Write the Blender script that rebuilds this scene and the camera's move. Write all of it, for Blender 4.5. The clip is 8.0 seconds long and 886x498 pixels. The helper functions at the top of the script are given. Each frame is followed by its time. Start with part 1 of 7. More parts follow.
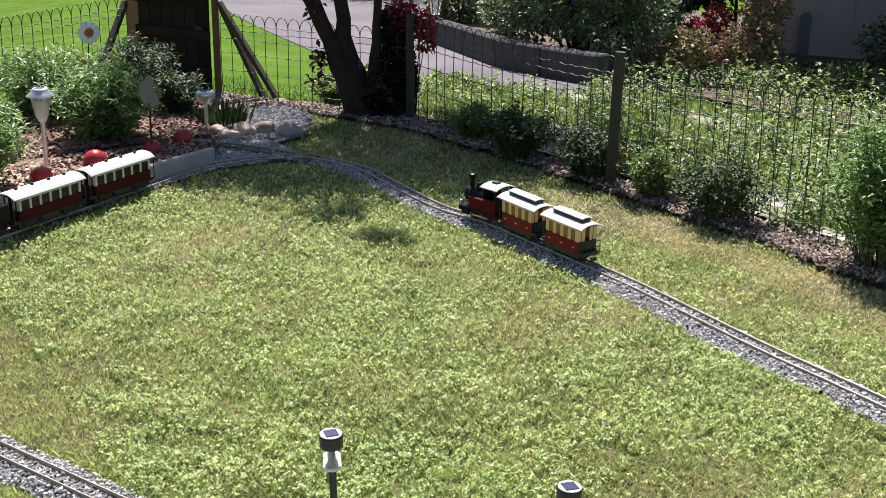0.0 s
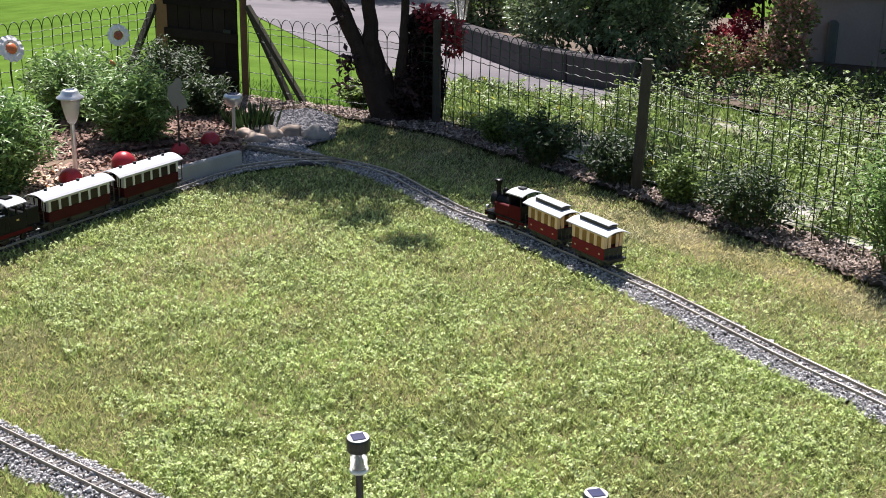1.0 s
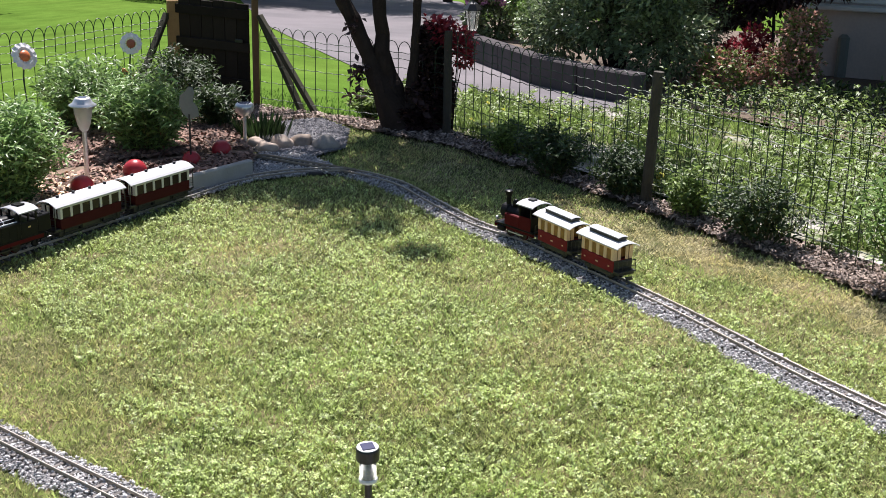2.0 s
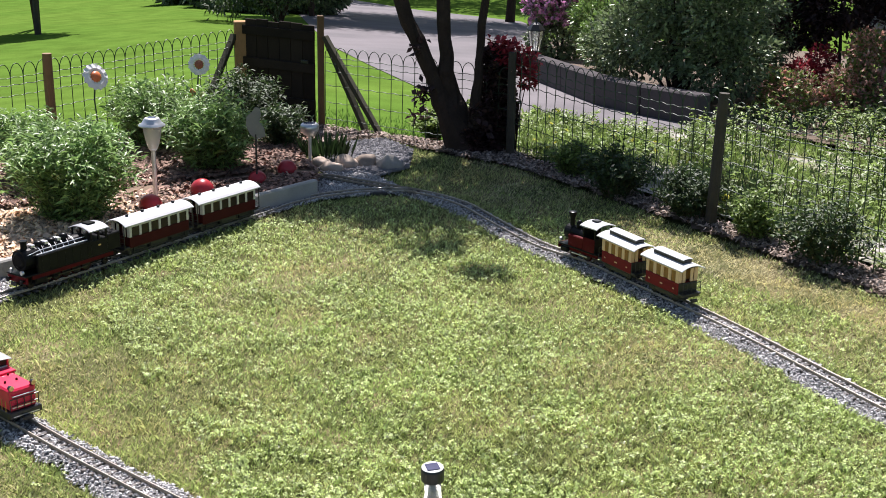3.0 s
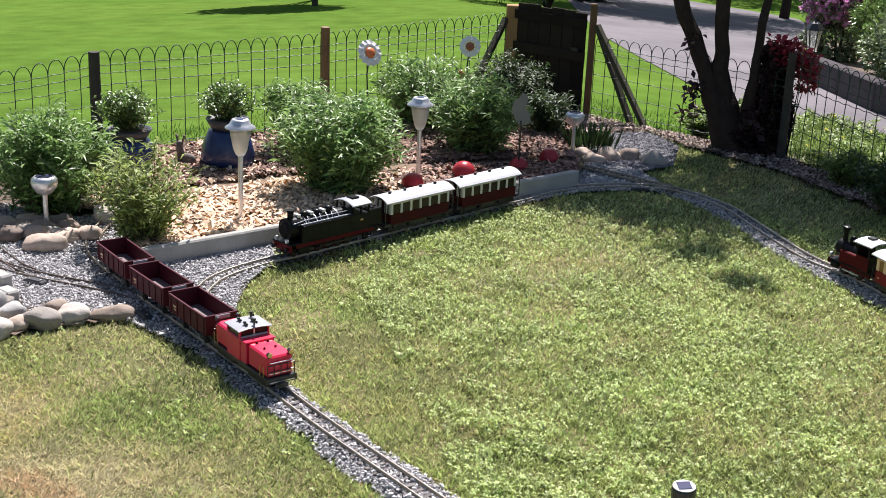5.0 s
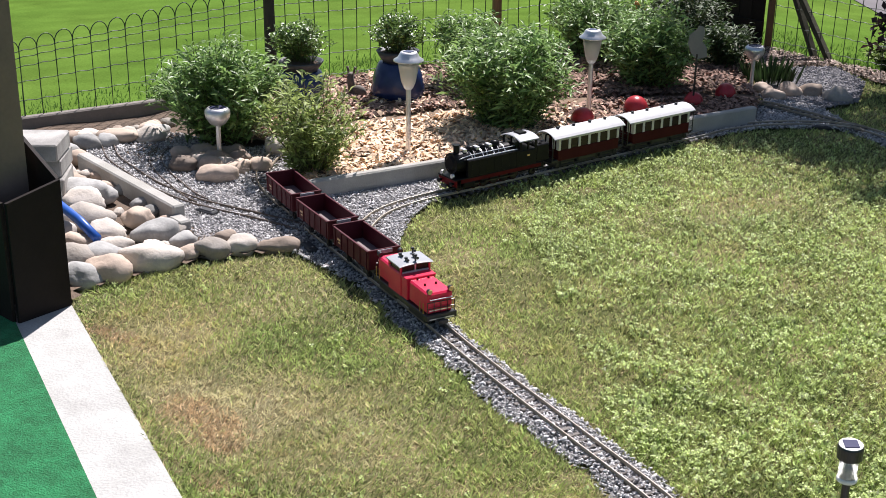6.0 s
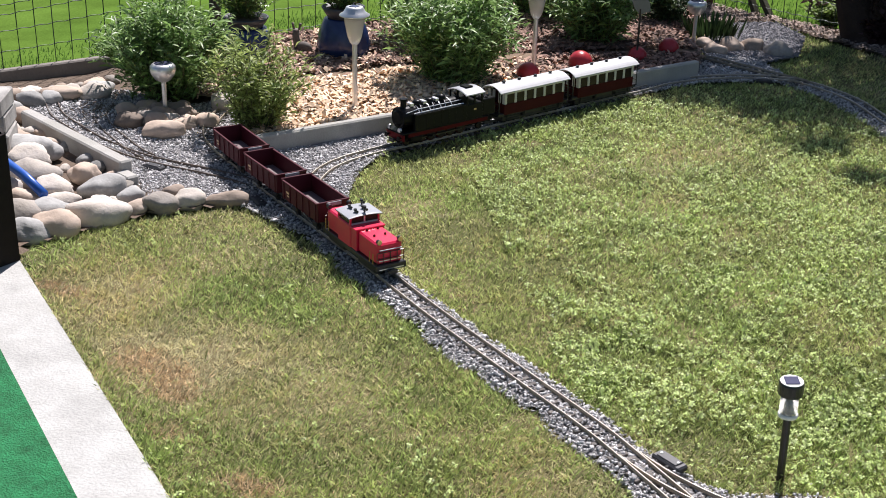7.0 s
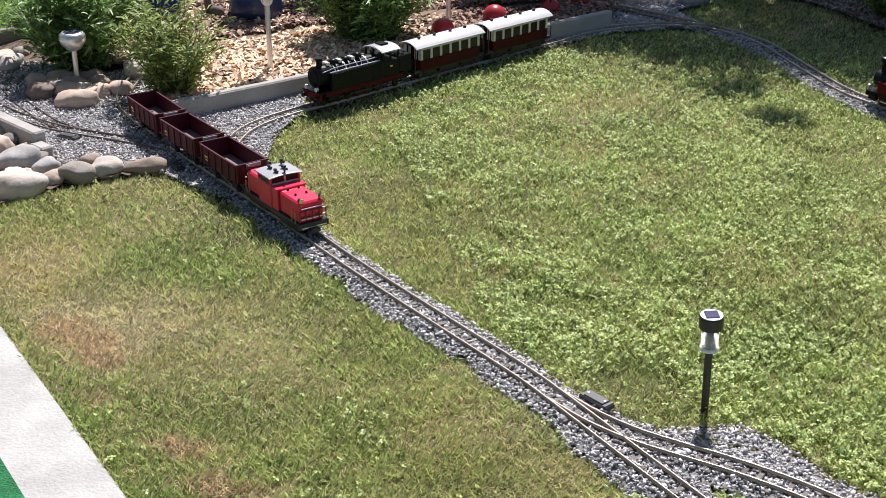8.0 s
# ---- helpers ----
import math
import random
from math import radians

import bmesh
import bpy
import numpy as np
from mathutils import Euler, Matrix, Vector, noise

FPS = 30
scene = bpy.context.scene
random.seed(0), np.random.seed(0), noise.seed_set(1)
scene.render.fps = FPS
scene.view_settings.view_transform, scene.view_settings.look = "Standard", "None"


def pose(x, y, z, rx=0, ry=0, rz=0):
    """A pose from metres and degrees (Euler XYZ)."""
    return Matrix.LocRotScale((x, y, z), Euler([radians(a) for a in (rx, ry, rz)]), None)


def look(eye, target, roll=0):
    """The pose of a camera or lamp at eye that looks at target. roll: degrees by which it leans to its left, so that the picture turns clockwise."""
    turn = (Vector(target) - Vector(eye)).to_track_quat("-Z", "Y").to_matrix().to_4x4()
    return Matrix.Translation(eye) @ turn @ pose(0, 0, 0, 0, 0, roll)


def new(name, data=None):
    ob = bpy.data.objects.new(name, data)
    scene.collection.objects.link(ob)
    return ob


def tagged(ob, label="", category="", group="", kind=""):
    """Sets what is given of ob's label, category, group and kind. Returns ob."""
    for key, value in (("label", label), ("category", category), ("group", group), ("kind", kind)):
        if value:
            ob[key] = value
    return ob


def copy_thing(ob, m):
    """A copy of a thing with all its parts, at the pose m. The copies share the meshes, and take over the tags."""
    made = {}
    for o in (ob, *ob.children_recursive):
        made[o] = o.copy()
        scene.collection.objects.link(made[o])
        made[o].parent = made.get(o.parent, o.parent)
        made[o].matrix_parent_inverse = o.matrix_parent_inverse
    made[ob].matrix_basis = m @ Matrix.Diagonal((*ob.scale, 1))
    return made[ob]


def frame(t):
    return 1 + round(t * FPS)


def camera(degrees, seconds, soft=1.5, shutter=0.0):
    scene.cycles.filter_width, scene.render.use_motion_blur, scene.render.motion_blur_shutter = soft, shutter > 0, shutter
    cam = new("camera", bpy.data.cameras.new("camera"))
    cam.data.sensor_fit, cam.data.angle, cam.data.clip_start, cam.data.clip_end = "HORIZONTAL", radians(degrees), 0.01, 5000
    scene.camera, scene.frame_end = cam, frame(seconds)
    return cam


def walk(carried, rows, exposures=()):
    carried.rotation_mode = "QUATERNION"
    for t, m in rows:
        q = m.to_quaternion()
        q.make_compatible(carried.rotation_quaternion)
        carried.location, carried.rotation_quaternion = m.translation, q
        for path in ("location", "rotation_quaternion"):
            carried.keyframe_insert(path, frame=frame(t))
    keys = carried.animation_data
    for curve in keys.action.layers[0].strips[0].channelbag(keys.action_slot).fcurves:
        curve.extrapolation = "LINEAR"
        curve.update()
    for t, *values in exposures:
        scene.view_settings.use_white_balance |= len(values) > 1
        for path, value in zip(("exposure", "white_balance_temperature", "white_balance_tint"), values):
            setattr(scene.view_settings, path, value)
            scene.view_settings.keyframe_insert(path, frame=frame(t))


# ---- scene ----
cam = camera(38.0, 8.0, 0.9)
PATH = [
    (0, (0.16, -0.36, 1.597), (0.03, 1.531, 0.959), 0.6),
    (0.5, (0.152, -0.363, 1.595), (-0.001, 1.527, 0.959), 0.9),
    (1, (0.145, -0.371, 1.603), (-0.019, 1.519, 0.971), 0.9),
    (1.5, (0.14, -0.367, 1.6), (-0.029, 1.525, 0.975), 1.3),
    (2.8, (0.133, -0.407, 1.622), (-0.097, 1.488, 1.025), 0.9),
    (3, (0.125, -0.394, 1.617), (-0.146, 1.498, 1.026), 0.9),
    (3.5, (0.077, -0.359, 1.625), (-0.441, 1.476, 1.02), 1.8),
    (4, (0.067, -0.335, 1.629), (-0.55, 1.468, 1.022), 2.9),
    (5.5, (0.051, -0.317, 1.621), (-0.618, 1.452, 0.972), 1.5),
    (6, (0.065, -0.256, 1.629), (-0.799, 1.392, 0.895), 1.0),
    (6.5, (0.086, -0.283, 1.607), (-0.707, 1.388, 0.848), 1.9),
    (7, (0.079, -0.304, 1.606), (-0.699, 1.363, 0.822), 1.4),
    (7.5, (0.09, -0.314, 1.601), (-0.636, 1.367, 0.798), 0.8),
    (8, (0.099, -0.323, 1.583), (-0.565, 1.37, 0.75), 0.2),
]
walk(cam, [(t, look(eye, target, roll)) for t, eye, target, roll in PATH],
     [(0, 0.94), (4.5, 0.98), (6.2, 0.75), (8, 0.66)])

# ---- world, sun, exposure ----
SUN_AZ, SUN_EL = -11.0, 56.0
world = bpy.data.worlds.new("sky")
scene.world = world
world.use_nodes = True
wn = world.node_tree
sky = wn.nodes.new("ShaderNodeTexSky")
sky.sky_type = "NISHITA"
sky.sun_disc = False
sky.sun_elevation, sky.sun_rotation = radians(SUN_EL), radians(SUN_AZ)
wn.links.new(sky.outputs["Color"], wn.nodes["Background"].inputs["Color"])
wn.nodes["Background"].inputs["Strength"].default_value = 0.056
sun_data = bpy.data.lights.new("sun", "SUN")
sun_data.energy, sun_data.angle, sun_data.color = 5.0, radians(0.6), (1.0, 0.94, 0.945)
sun_dir = Vector((math.sin(radians(SUN_AZ)) * math.cos(radians(SUN_EL)), math.cos(radians(SUN_AZ)) * math.cos(radians(SUN_EL)), math.sin(radians(SUN_EL))))
sun = new("sun", sun_data)
sun.matrix_world = look(sun_dir * 30, (0, 0, 0))

# ---- helpers of this scene ----
rng = np.random.default_rng(7)


def material(name, color, rough=0.8, metal=0.0, vary=0.25, scale=20.0, fine=120.0, bump=0.2, island=0.0, object_random=0.0,
             translucent=0.0, second=None, second_scale=2.0, specular=0.5, fine_vary=0.5):
    """Procedural surface: two scales of value change, an optional second colour in patches, relief, and translucency for leaves."""
    m = bpy.data.materials.new(name)
    m.use_nodes = True
    nt = m.node_tree
    n, l = nt.nodes, nt.links
    p = n["Principled BSDF"]
    p.inputs["Roughness"].default_value, p.inputs["Metallic"].default_value = rough, metal
    p.inputs["Specular IOR Level"].default_value = specular
    co = n.new("ShaderNodeTexCoord").outputs["Object"]

    def tex(s, detail=4.0):
        t = n.new("ShaderNodeTexNoise")
        t.inputs["Scale"].default_value, t.inputs["Detail"].default_value = s, detail
        l.new(co, t.inputs["Vector"])
        return t.outputs["Fac"]

    big, small = tex(scale), tex(fine)
    col = n.new("ShaderNodeRGB")
    col.outputs[0].default_value = (*color, 1)
    colour = col.outputs[0]
    if second:
        mix = n.new("ShaderNodeMix")
        mix.data_type = "RGBA"
        ramp = n.new("ShaderNodeMapRange")
        ramp.inputs["From Min"].default_value, ramp.inputs["From Max"].default_value = 0.42, 0.6
        l.new(tex(second_scale, 6.0), ramp.inputs["Value"])
        l.new(ramp.outputs[0], mix.inputs["Factor"])
        l.new(colour, mix.inputs["A"])
        mix.inputs["B"].default_value = (*second, 1)
        colour = mix.outputs["Result"]
    total = n.new("ShaderNodeMath")
    total.operation = "MULTIPLY_ADD"
    l.new(small, total.inputs[0])
    total.inputs[1].default_value = fine_vary
    l.new(big, total.inputs[2])
    fac = total.outputs[0]
    spread = vary
    if island or object_random:
        src = n.new("ShaderNodeNewGeometry").outputs["Random Per Island"] if island else n.new("ShaderNodeObjectInfo").outputs["Random"]
        add = n.new("ShaderNodeMath")
        add.operation = "MULTIPLY_ADD"
        l.new(src, add.inputs[0])
        add.inputs[1].default_value = (island or object_random) / max(vary, 0.01)
        l.new(fac, add.inputs[2])
        fac = add.outputs[0]
    mid = 0.5 + 0.5 * fine_vary + 0.5 * (island or object_random) / max(vary, 0.01)
    gain = n.new("ShaderNodeMapRange")
    gain.clamp = False
    gain.inputs["From Min"].default_value, gain.inputs["From Max"].default_value = mid - 1.0, mid + 1.0
    gain.inputs["To Min"].default_value, gain.inputs["To Max"].default_value = 1 - 2 * spread, 1 + 2 * spread
    l.new(fac, gain.inputs["Value"])
    lim = n.new("ShaderNodeMath")
    lim.operation = "MAXIMUM"
    lim.inputs[1].default_value = 0.15
    l.new(gain.outputs[0], lim.inputs[0])
    scaled = n.new("ShaderNodeVectorMath")
    scaled.operation = "SCALE"
    l.new(colour, scaled.inputs[0])
    l.new(lim.outputs[0], scaled.inputs["Scale"])
    l.new(scaled.outputs[0], p.inputs["Base Color"])
    if bump:
        b = n.new("ShaderNodeBump")
        b.inputs["Strength"].default_value, b.inputs["Distance"].default_value = bump, 0.01
        l.new(total.outputs[0], b.inputs["Height"])
        l.new(b.outputs[0], p.inputs["Normal"])
    if translucent:
        tr = n.new("ShaderNodeBsdfTranslucent")
        l.new(scaled.outputs[0], tr.inputs["Color"])
        ms = n.new("ShaderNodeMixShader")
        ms.inputs[0].default_value = translucent
        l.new(p.outputs[0], ms.inputs[1])
        l.new(tr.outputs[0], ms.inputs[2])
        l.new(ms.outputs[0], n["Material Output"].inputs["Surface"])
    return m


def glass(name, color=(0.9, 0.9, 0.9), rough=0.15):
    m = bpy.data.materials.new(name)
    m.use_nodes = True
    p = m.node_tree.nodes["Principled BSDF"]
    p.inputs["Base Color"].default_value = (*color, 1)
    p.inputs["Roughness"].default_value = rough
    p.inputs["Transmission Weight"].default_value = 0.85
    return m


def part(name, bm, mat, parent=None, label="", smooth=False):
    me = bpy.data.meshes.new(name)
    bm.normal_update()
    bm.to_mesh(me)
    bm.free()
    if smooth:
        me.polygons.foreach_set("use_smooth", [True] * len(me.polygons))
    me.materials.append(mat)
    ob = new(name, me)
    ob.parent = parent
    if label:
        tagged(ob, label)
    return ob


def raw(name, verts, faces, mat, parent=None):
    """A mesh from equal-sided faces in arrays, fast."""
    verts, faces = np.asarray(verts, dtype=np.float32), np.asarray(faces, dtype=np.int32)
    me = bpy.data.meshes.new(name)
    k = faces.shape[1]
    me.vertices.add(len(verts))
    me.vertices.foreach_set("co", verts.ravel())
    me.loops.add(faces.size)
    me.loops.foreach_set("vertex_index", faces.ravel())
    me.polygons.add(len(faces))
    me.polygons.foreach_set("loop_start", np.arange(0, faces.size, k, dtype=np.int32))
    me.update(calc_edges=True)
    me.materials.append(mat)
    ob = new(name, me)
    ob.parent = parent
    return ob


def thing(name, at, label, category, group="", turn=0.0):
    e = new(name)
    e.empty_display_size = 0.05
    e.matrix_world = pose(*at, 0, 0, turn)
    return tagged(e, label, category, group)


def box(bm, c, s, bevel=0.0, turn=None):
    r = bmesh.ops.create_cube(bm, size=1.0)
    vs = r["verts"]
    bmesh.ops.scale(bm, vec=s, verts=vs)
    if bevel:
        es = list({e for v in vs for e in v.link_edges})
        r = bmesh.ops.bevel(bm, geom=es, offset=bevel, segments=1, affect="EDGES")
        vs = list({v for f in r["faces"] for v in f.verts} | {v for v in vs if v.is_valid})
    if turn:
        bmesh.ops.rotate(bm, cent=(0, 0, 0), matrix=turn, verts=vs)
    bmesh.ops.translate(bm, vec=c, verts=vs)
    return bm


def tube(bm, a, b, r1, r2=None, sides=8, caps=True):
    """A straight tapered tube from a to b."""
    a, b = Vector(a), Vector(b)
    r2 = r1 if r2 is None else r2
    q = (b - a).to_track_quat("Z", "Y").to_matrix()
    ring = []
    for p, r in ((a, r1), (b, r2)):
        ring.append([bm.verts.new(p + q @ Vector((r * math.cos(2 * math.pi * i / sides), r * math.sin(2 * math.pi * i / sides), 0))) for i in range(sides)])
    for i in range(sides):
        bm.faces.new((ring[0][i], ring[0][(i + 1) % sides], ring[1][(i + 1) % sides], ring[1][i]))
    if caps:
        bm.faces.new(ring[0][::-1])
        bm.faces.new(ring[1])
    return bm


def pipe(bm, pts, r, sides=6):
    """A tube along points; r is one radius or one for each point."""
    pts = [Vector(p) for p in pts]
    rs = r if isinstance(r, (list, tuple)) else [r] * len(pts)
    rings = []
    for i, p in enumerate(pts):
        d = (pts[min(i + 1, len(pts) - 1)] - pts[max(i - 1, 0)]).normalized()
        q = d.to_track_quat("Z", "Y").to_matrix()
        rings.append([bm.verts.new(p + q @ Vector((rs[i] * math.cos(2 * math.pi * k / sides), rs[i] * math.sin(2 * math.pi * k / sides), 0))) for k in range(sides)])
    for a, b in zip(rings, rings[1:]):
        # match the rings so that the tube does not twist
        off = min(range(sides), key=lambda o: (a[0].co - b[o].co).length)
        for k in range(sides):
            bm.faces.new((a[k], a[(k + 1) % sides], b[(k + 1 + off) % sides], b[(k + off) % sides]))
    bm.faces.new(rings[0][::-1])
    bm.faces.new(rings[-1])
    return bm


def lathe(bm, profile, sides=20, at=(0, 0, 0)):
    """A turned shape from (radius, height) pairs."""
    rings = [[bm.verts.new((at[0] + r * math.cos(2 * math.pi * i / sides), at[1] + r * math.sin(2 * math.pi * i / sides), at[2] + z)) for i in range(sides)] for r, z in profile]
    for a, b in zip(rings, rings[1:]):
        for i in range(sides):
            bm.faces.new((a[i], a[(i + 1) % sides], b[(i + 1) % sides], b[i]))
    bm.faces.new(rings[0][::-1])
    bm.faces.new(rings[-1])
    return bm


def lattice(x, y, seed=0):
    """Smooth value noise in the plane, 0 to 1."""
    x, y = np.asarray(x, float), np.asarray(y, float)
    xi, yi = np.floor(x).astype(int), np.floor(y).astype(int)
    fx, fy = x - xi, y - yi
    fx, fy = fx * fx * (3 - 2 * fx), fy * fy * (3 - 2 * fy)

    def h(i, j):
        v = np.sin(i * 127.1 + j * 311.7 + seed * 74.7) * 43758.5453
        return v - np.floor(v)

    return (h(xi, yi) * (1 - fx) + h(xi + 1, yi) * fx) * (1 - fy) + (h(xi, yi + 1) * (1 - fx) + h(xi + 1, yi + 1) * fx) * fy


def inside(x, y, poly):
    x, y = np.asarray(x, float), np.asarray(y, float)
    res = np.zeros(x.shape, bool)
    j = len(poly) - 1
    for i in range(len(poly)):
        (xi, yi), (xj, yj) = poly[i], poly[j]
        cross = ((yi > y) != (yj > y)) & (x < (xj - xi) * (y - yi) / ((yj - yi) or 1e-9) + xi)
        res ^= cross
        j = i
    return res


class Line:
    """A smooth curve through plan points, known by its length."""

    def __init__(self, pts, z=0.0):
        p = np.array(pts, float)
        p = np.vstack([2 * p[0] - p[1], p, 2 * p[-1] - p[-2]])
        out = []
        for i in range(1, len(p) - 2):
            a, b, c, d = p[i - 1], p[i], p[i + 1], p[i + 2]
            for t in np.linspace(0, 1, 12, endpoint=False):
                out.append(0.5 * (2 * b + (c - a) * t + (2 * a - 5 * b + 4 * c - d) * t * t + (3 * b - a - 3 * c + d) * t ** 3))
        out.append(p[-2])
        self.p, self.z, self.raster = np.array(out), z, None
        self.s = np.concatenate([[0], np.cumsum(np.linalg.norm(np.diff(self.p, axis=0), axis=1))])
        self.length = self.s[-1]

    def at(self, s):
        return np.array([np.interp(s, self.s, self.p[:, 0]), np.interp(s, self.s, self.p[:, 1])])

    def way(self, s):
        d = self.at(min(s + 0.01, self.length)) - self.at(max(s - 0.01, 0))
        return d / np.linalg.norm(d)

    def nearest(self, x, y):
        return self.s[np.argmin((self.p[:, 0] - x) ** 2 + (self.p[:, 1] - y) ** 2)]

    def dist(self, x, y):
        """Distance from the line, by a raster of 2 cm made once."""
        if self.raster is None:
            gx, gy = np.meshgrid(-4.6 + 0.02 * np.arange(370), 0.8 + 0.02 * np.arange(330), indexing="ij")
            best = np.full(gx.shape, 81.0)
            for s in np.arange(0, self.length, 0.025):
                q = self.at(s)
                best = np.minimum(best, (gx - q[0]) ** 2 + (gy - q[1]) ** 2)
            self.raster = np.sqrt(best)
        fx, fy = np.clip((np.asarray(x, float) + 4.6) / 0.02, 0, 368.99), np.clip((np.asarray(y, float) - 0.8) / 0.02, 0, 328.99)
        i, j = fx.astype(int), fy.astype(int)
        fx, fy = fx - i, fy - j
        r = self.raster
        return (r[i, j] * (1 - fx) + r[i + 1, j] * fx) * (1 - fy) + (r[i, j + 1] * (1 - fx) + r[i + 1, j + 1] * fx) * fy


# ---- plan ----
FENCE_L = ((-3.845, 4.18), (-2.27, 7.32))
FENCE_B = ((-2.27, 7.32), (-0.50, 6.60))
FENCE_R = ((-0.50, 6.60), (1.41, 4.41))
SLOPE = 0.10


def beyond(x, y):
    """How far a place lies outside the garden's fence."""
    x, y = np.asarray(x, float), np.asarray(y, float)
    best = np.full(x.shape, -99.0)
    for (ax, ay), (bx, by) in (FENCE_L, FENCE_B, FENCE_R):
        k = math.hypot(bx - ax, by - ay)
        best = np.maximum(best, (-(by - ay) * (x - ax) + (bx - ax) * (y - ay)) / k)
    return best


def ground_z(x, y):
    return -SLOPE * np.clip(beyond(x, y) - 0.1, 0, 20)


RAIL_Z = 0.030
main = Line([(2.3, 1.7), (1.6, 2.5), (1.126, 3.143), (0.903, 3.444), (0.588, 3.912), (0.401, 4.164), (0.191, 4.432), (0.005, 4.665), (-0.208, 4.85),
             (-0.43, 5.165), (-0.60, 5.42), (-0.76, 5.56), (-0.90, 5.63), (-1.03, 5.625), (-1.17, 5.565), (-1.29, 5.475), (-1.42, 5.32), (-1.505, 5.12),
             (-1.648, 4.82), (-1.788, 4.52), (-1.930, 4.21), (-2.037, 3.98), (-2.112, 3.83), (-2.170, 3.68), (-2.190, 3.56), (-2.178, 3.45), (-2.140, 3.335), (-2.065, 3.18), (-1.97, 3.085),
             (-1.882, 3.012)], RAIL_Z)
front = Line([(-2.331, 3.30), (-2.167, 3.195), (-1.991, 3.083), (-1.89, 3.018), (-1.672, 2.878), (-1.335, 2.648), (-0.975, 2.42), (-0.715, 2.258), (-0.599, 2.176),
              (-0.487, 2.092), (-0.3, 1.95), (0.1, 1.65), (0.6, 1.28)], RAIL_Z)
branch = Line([(-0.715, 2.258), (-0.62, 2.193), (-0.545, 2.147), (-0.47, 2.110), (-0.38, 2.080), (-0.28, 2.062), (-0.17, 2.045), (-0.05, 2.017), (0.08, 1.972), (0.4, 1.85), (0.8, 1.68)], RAIL_Z)
back = Line([(-2.331, 3.30), (-2.49, 3.412), (-2.613, 3.492), (-2.744, 3.605), (-2.838, 3.73), (-2.91, 3.92), (-2.93, 4.15), (-2.86, 4.42), (-2.735, 4.606), (-2.60, 4.80),
             (-2.42, 5.02), (-2.14, 5.32), (-1.80, 5.60), (-1.58, 5.76), (-1.394, 5.815), (-1.204, 5.748), (-1.022, 5.672), (-0.88, 5.615), (-0.76, 5.56)], RAIL_Z + 0.006)
yard = Line([(-2.2, 3.215), (-2.38, 3.285), (-2.56, 3.302), (-2.72, 3.305), (-2.89, 3.322), (-3.115, 3.39), (-3.306, 3.48), (-3.474, 3.571), (-3.62, 3.70)], RAIL_Z - 0.004)
siding = Line([(-2.734, 3.305), (-2.894, 3.352), (-3.054, 3.445), (-3.191, 3.535), (-3.33, 3.66), (-3.40, 3.80)], RAIL_Z - 0.0045)
LINES = (main, front, branch, back, yard, siding)

YARD = [(-2.2, 4.05), (-2.1, 3.82), (-2.08, 3.6), (-2.01, 3.38), (-1.86, 3.12), (-1.95, 2.96), (-2.3, 3.10), (-2.55, 2.98), (-2.76, 3.13), (-3.46, 3.42), (-3.75, 3.70),
        (-3.5, 4.0), (-3.1, 3.95), (-2.98, 4.2), (-2.80, 4.2), (-2.64, 3.75), (-2.53, 3.56)]
BED = [(-2.53, 3.57), (-1.36, 5.51), (-1.40, 5.80), (-1.58, 6.15), (-1.72, 6.95), (-2.2, 7.1), (-2.87, 5.9), (-3.55, 4.7), (-3.3, 4.05), (-2.98, 4.0), (-2.75, 3.9)]
FAR_GRAVEL = [(-1.37, 5.45), (-1.60, 5.03), (-1.50, 5.05), (-1.3, 5.40), (-1.17, 5.50), (-1.0, 5.57), (-0.98, 5.74), (-1.15, 5.95), (-1.4, 5.95)]
PATCH = [(-1.45, 6.72), (-1.255, 6.844), (-1.046, 6.573), (-1.0, 6.146), (-1.12, 5.93), (-1.4, 5.9), (-1.55, 6.2)]
LAMP_GRAVEL = [(-0.50, 2.13), (-0.34, 2.165), (-0.25, 2.20), (-0.16, 2.245), (-0.06, 2.205), (0.045, 2.11), (0.2, 2.05), (0.35, 1.95), (0.2, 1.85), (-0.3, 2.0)]
STRIP = [(-1.75, 7.1), (-0.5, 6.62), (0.55, 5.42), (1.5, 4.45), (2.2, 3.6), (1.7, 3.85), (1.356, 4.155), (1.247, 4.291), (1.082, 4.545), (0.884, 4.753), (0.676, 5.02), (0.443, 5.30), (0.185, 5.62),
         (-0.102, 5.93), (-0.422, 6.28), (-0.745, 6.45), (-1.0, 6.62), (-1.25, 6.87), (-1.45, 6.75), (-1.6, 6.3)]
EDGE_A, EDGE_B = (-2.60, 2.395), (1.6, -0.56)


def on_terrace(x, y):
    (ax, ay), (bx, by) = EDGE_A, EDGE_B
    return (bx - ax) * (y - ay) - (by - ay) * (x - ax) < 0


def bed_under(x, y):
    """The ballast bed, kept back from the ragged edge of its stones."""
    return on_gravel(x + 0.016, y) & on_gravel(x - 0.016, y) & on_gravel(x, y + 0.016) & on_gravel(x, y - 0.016)


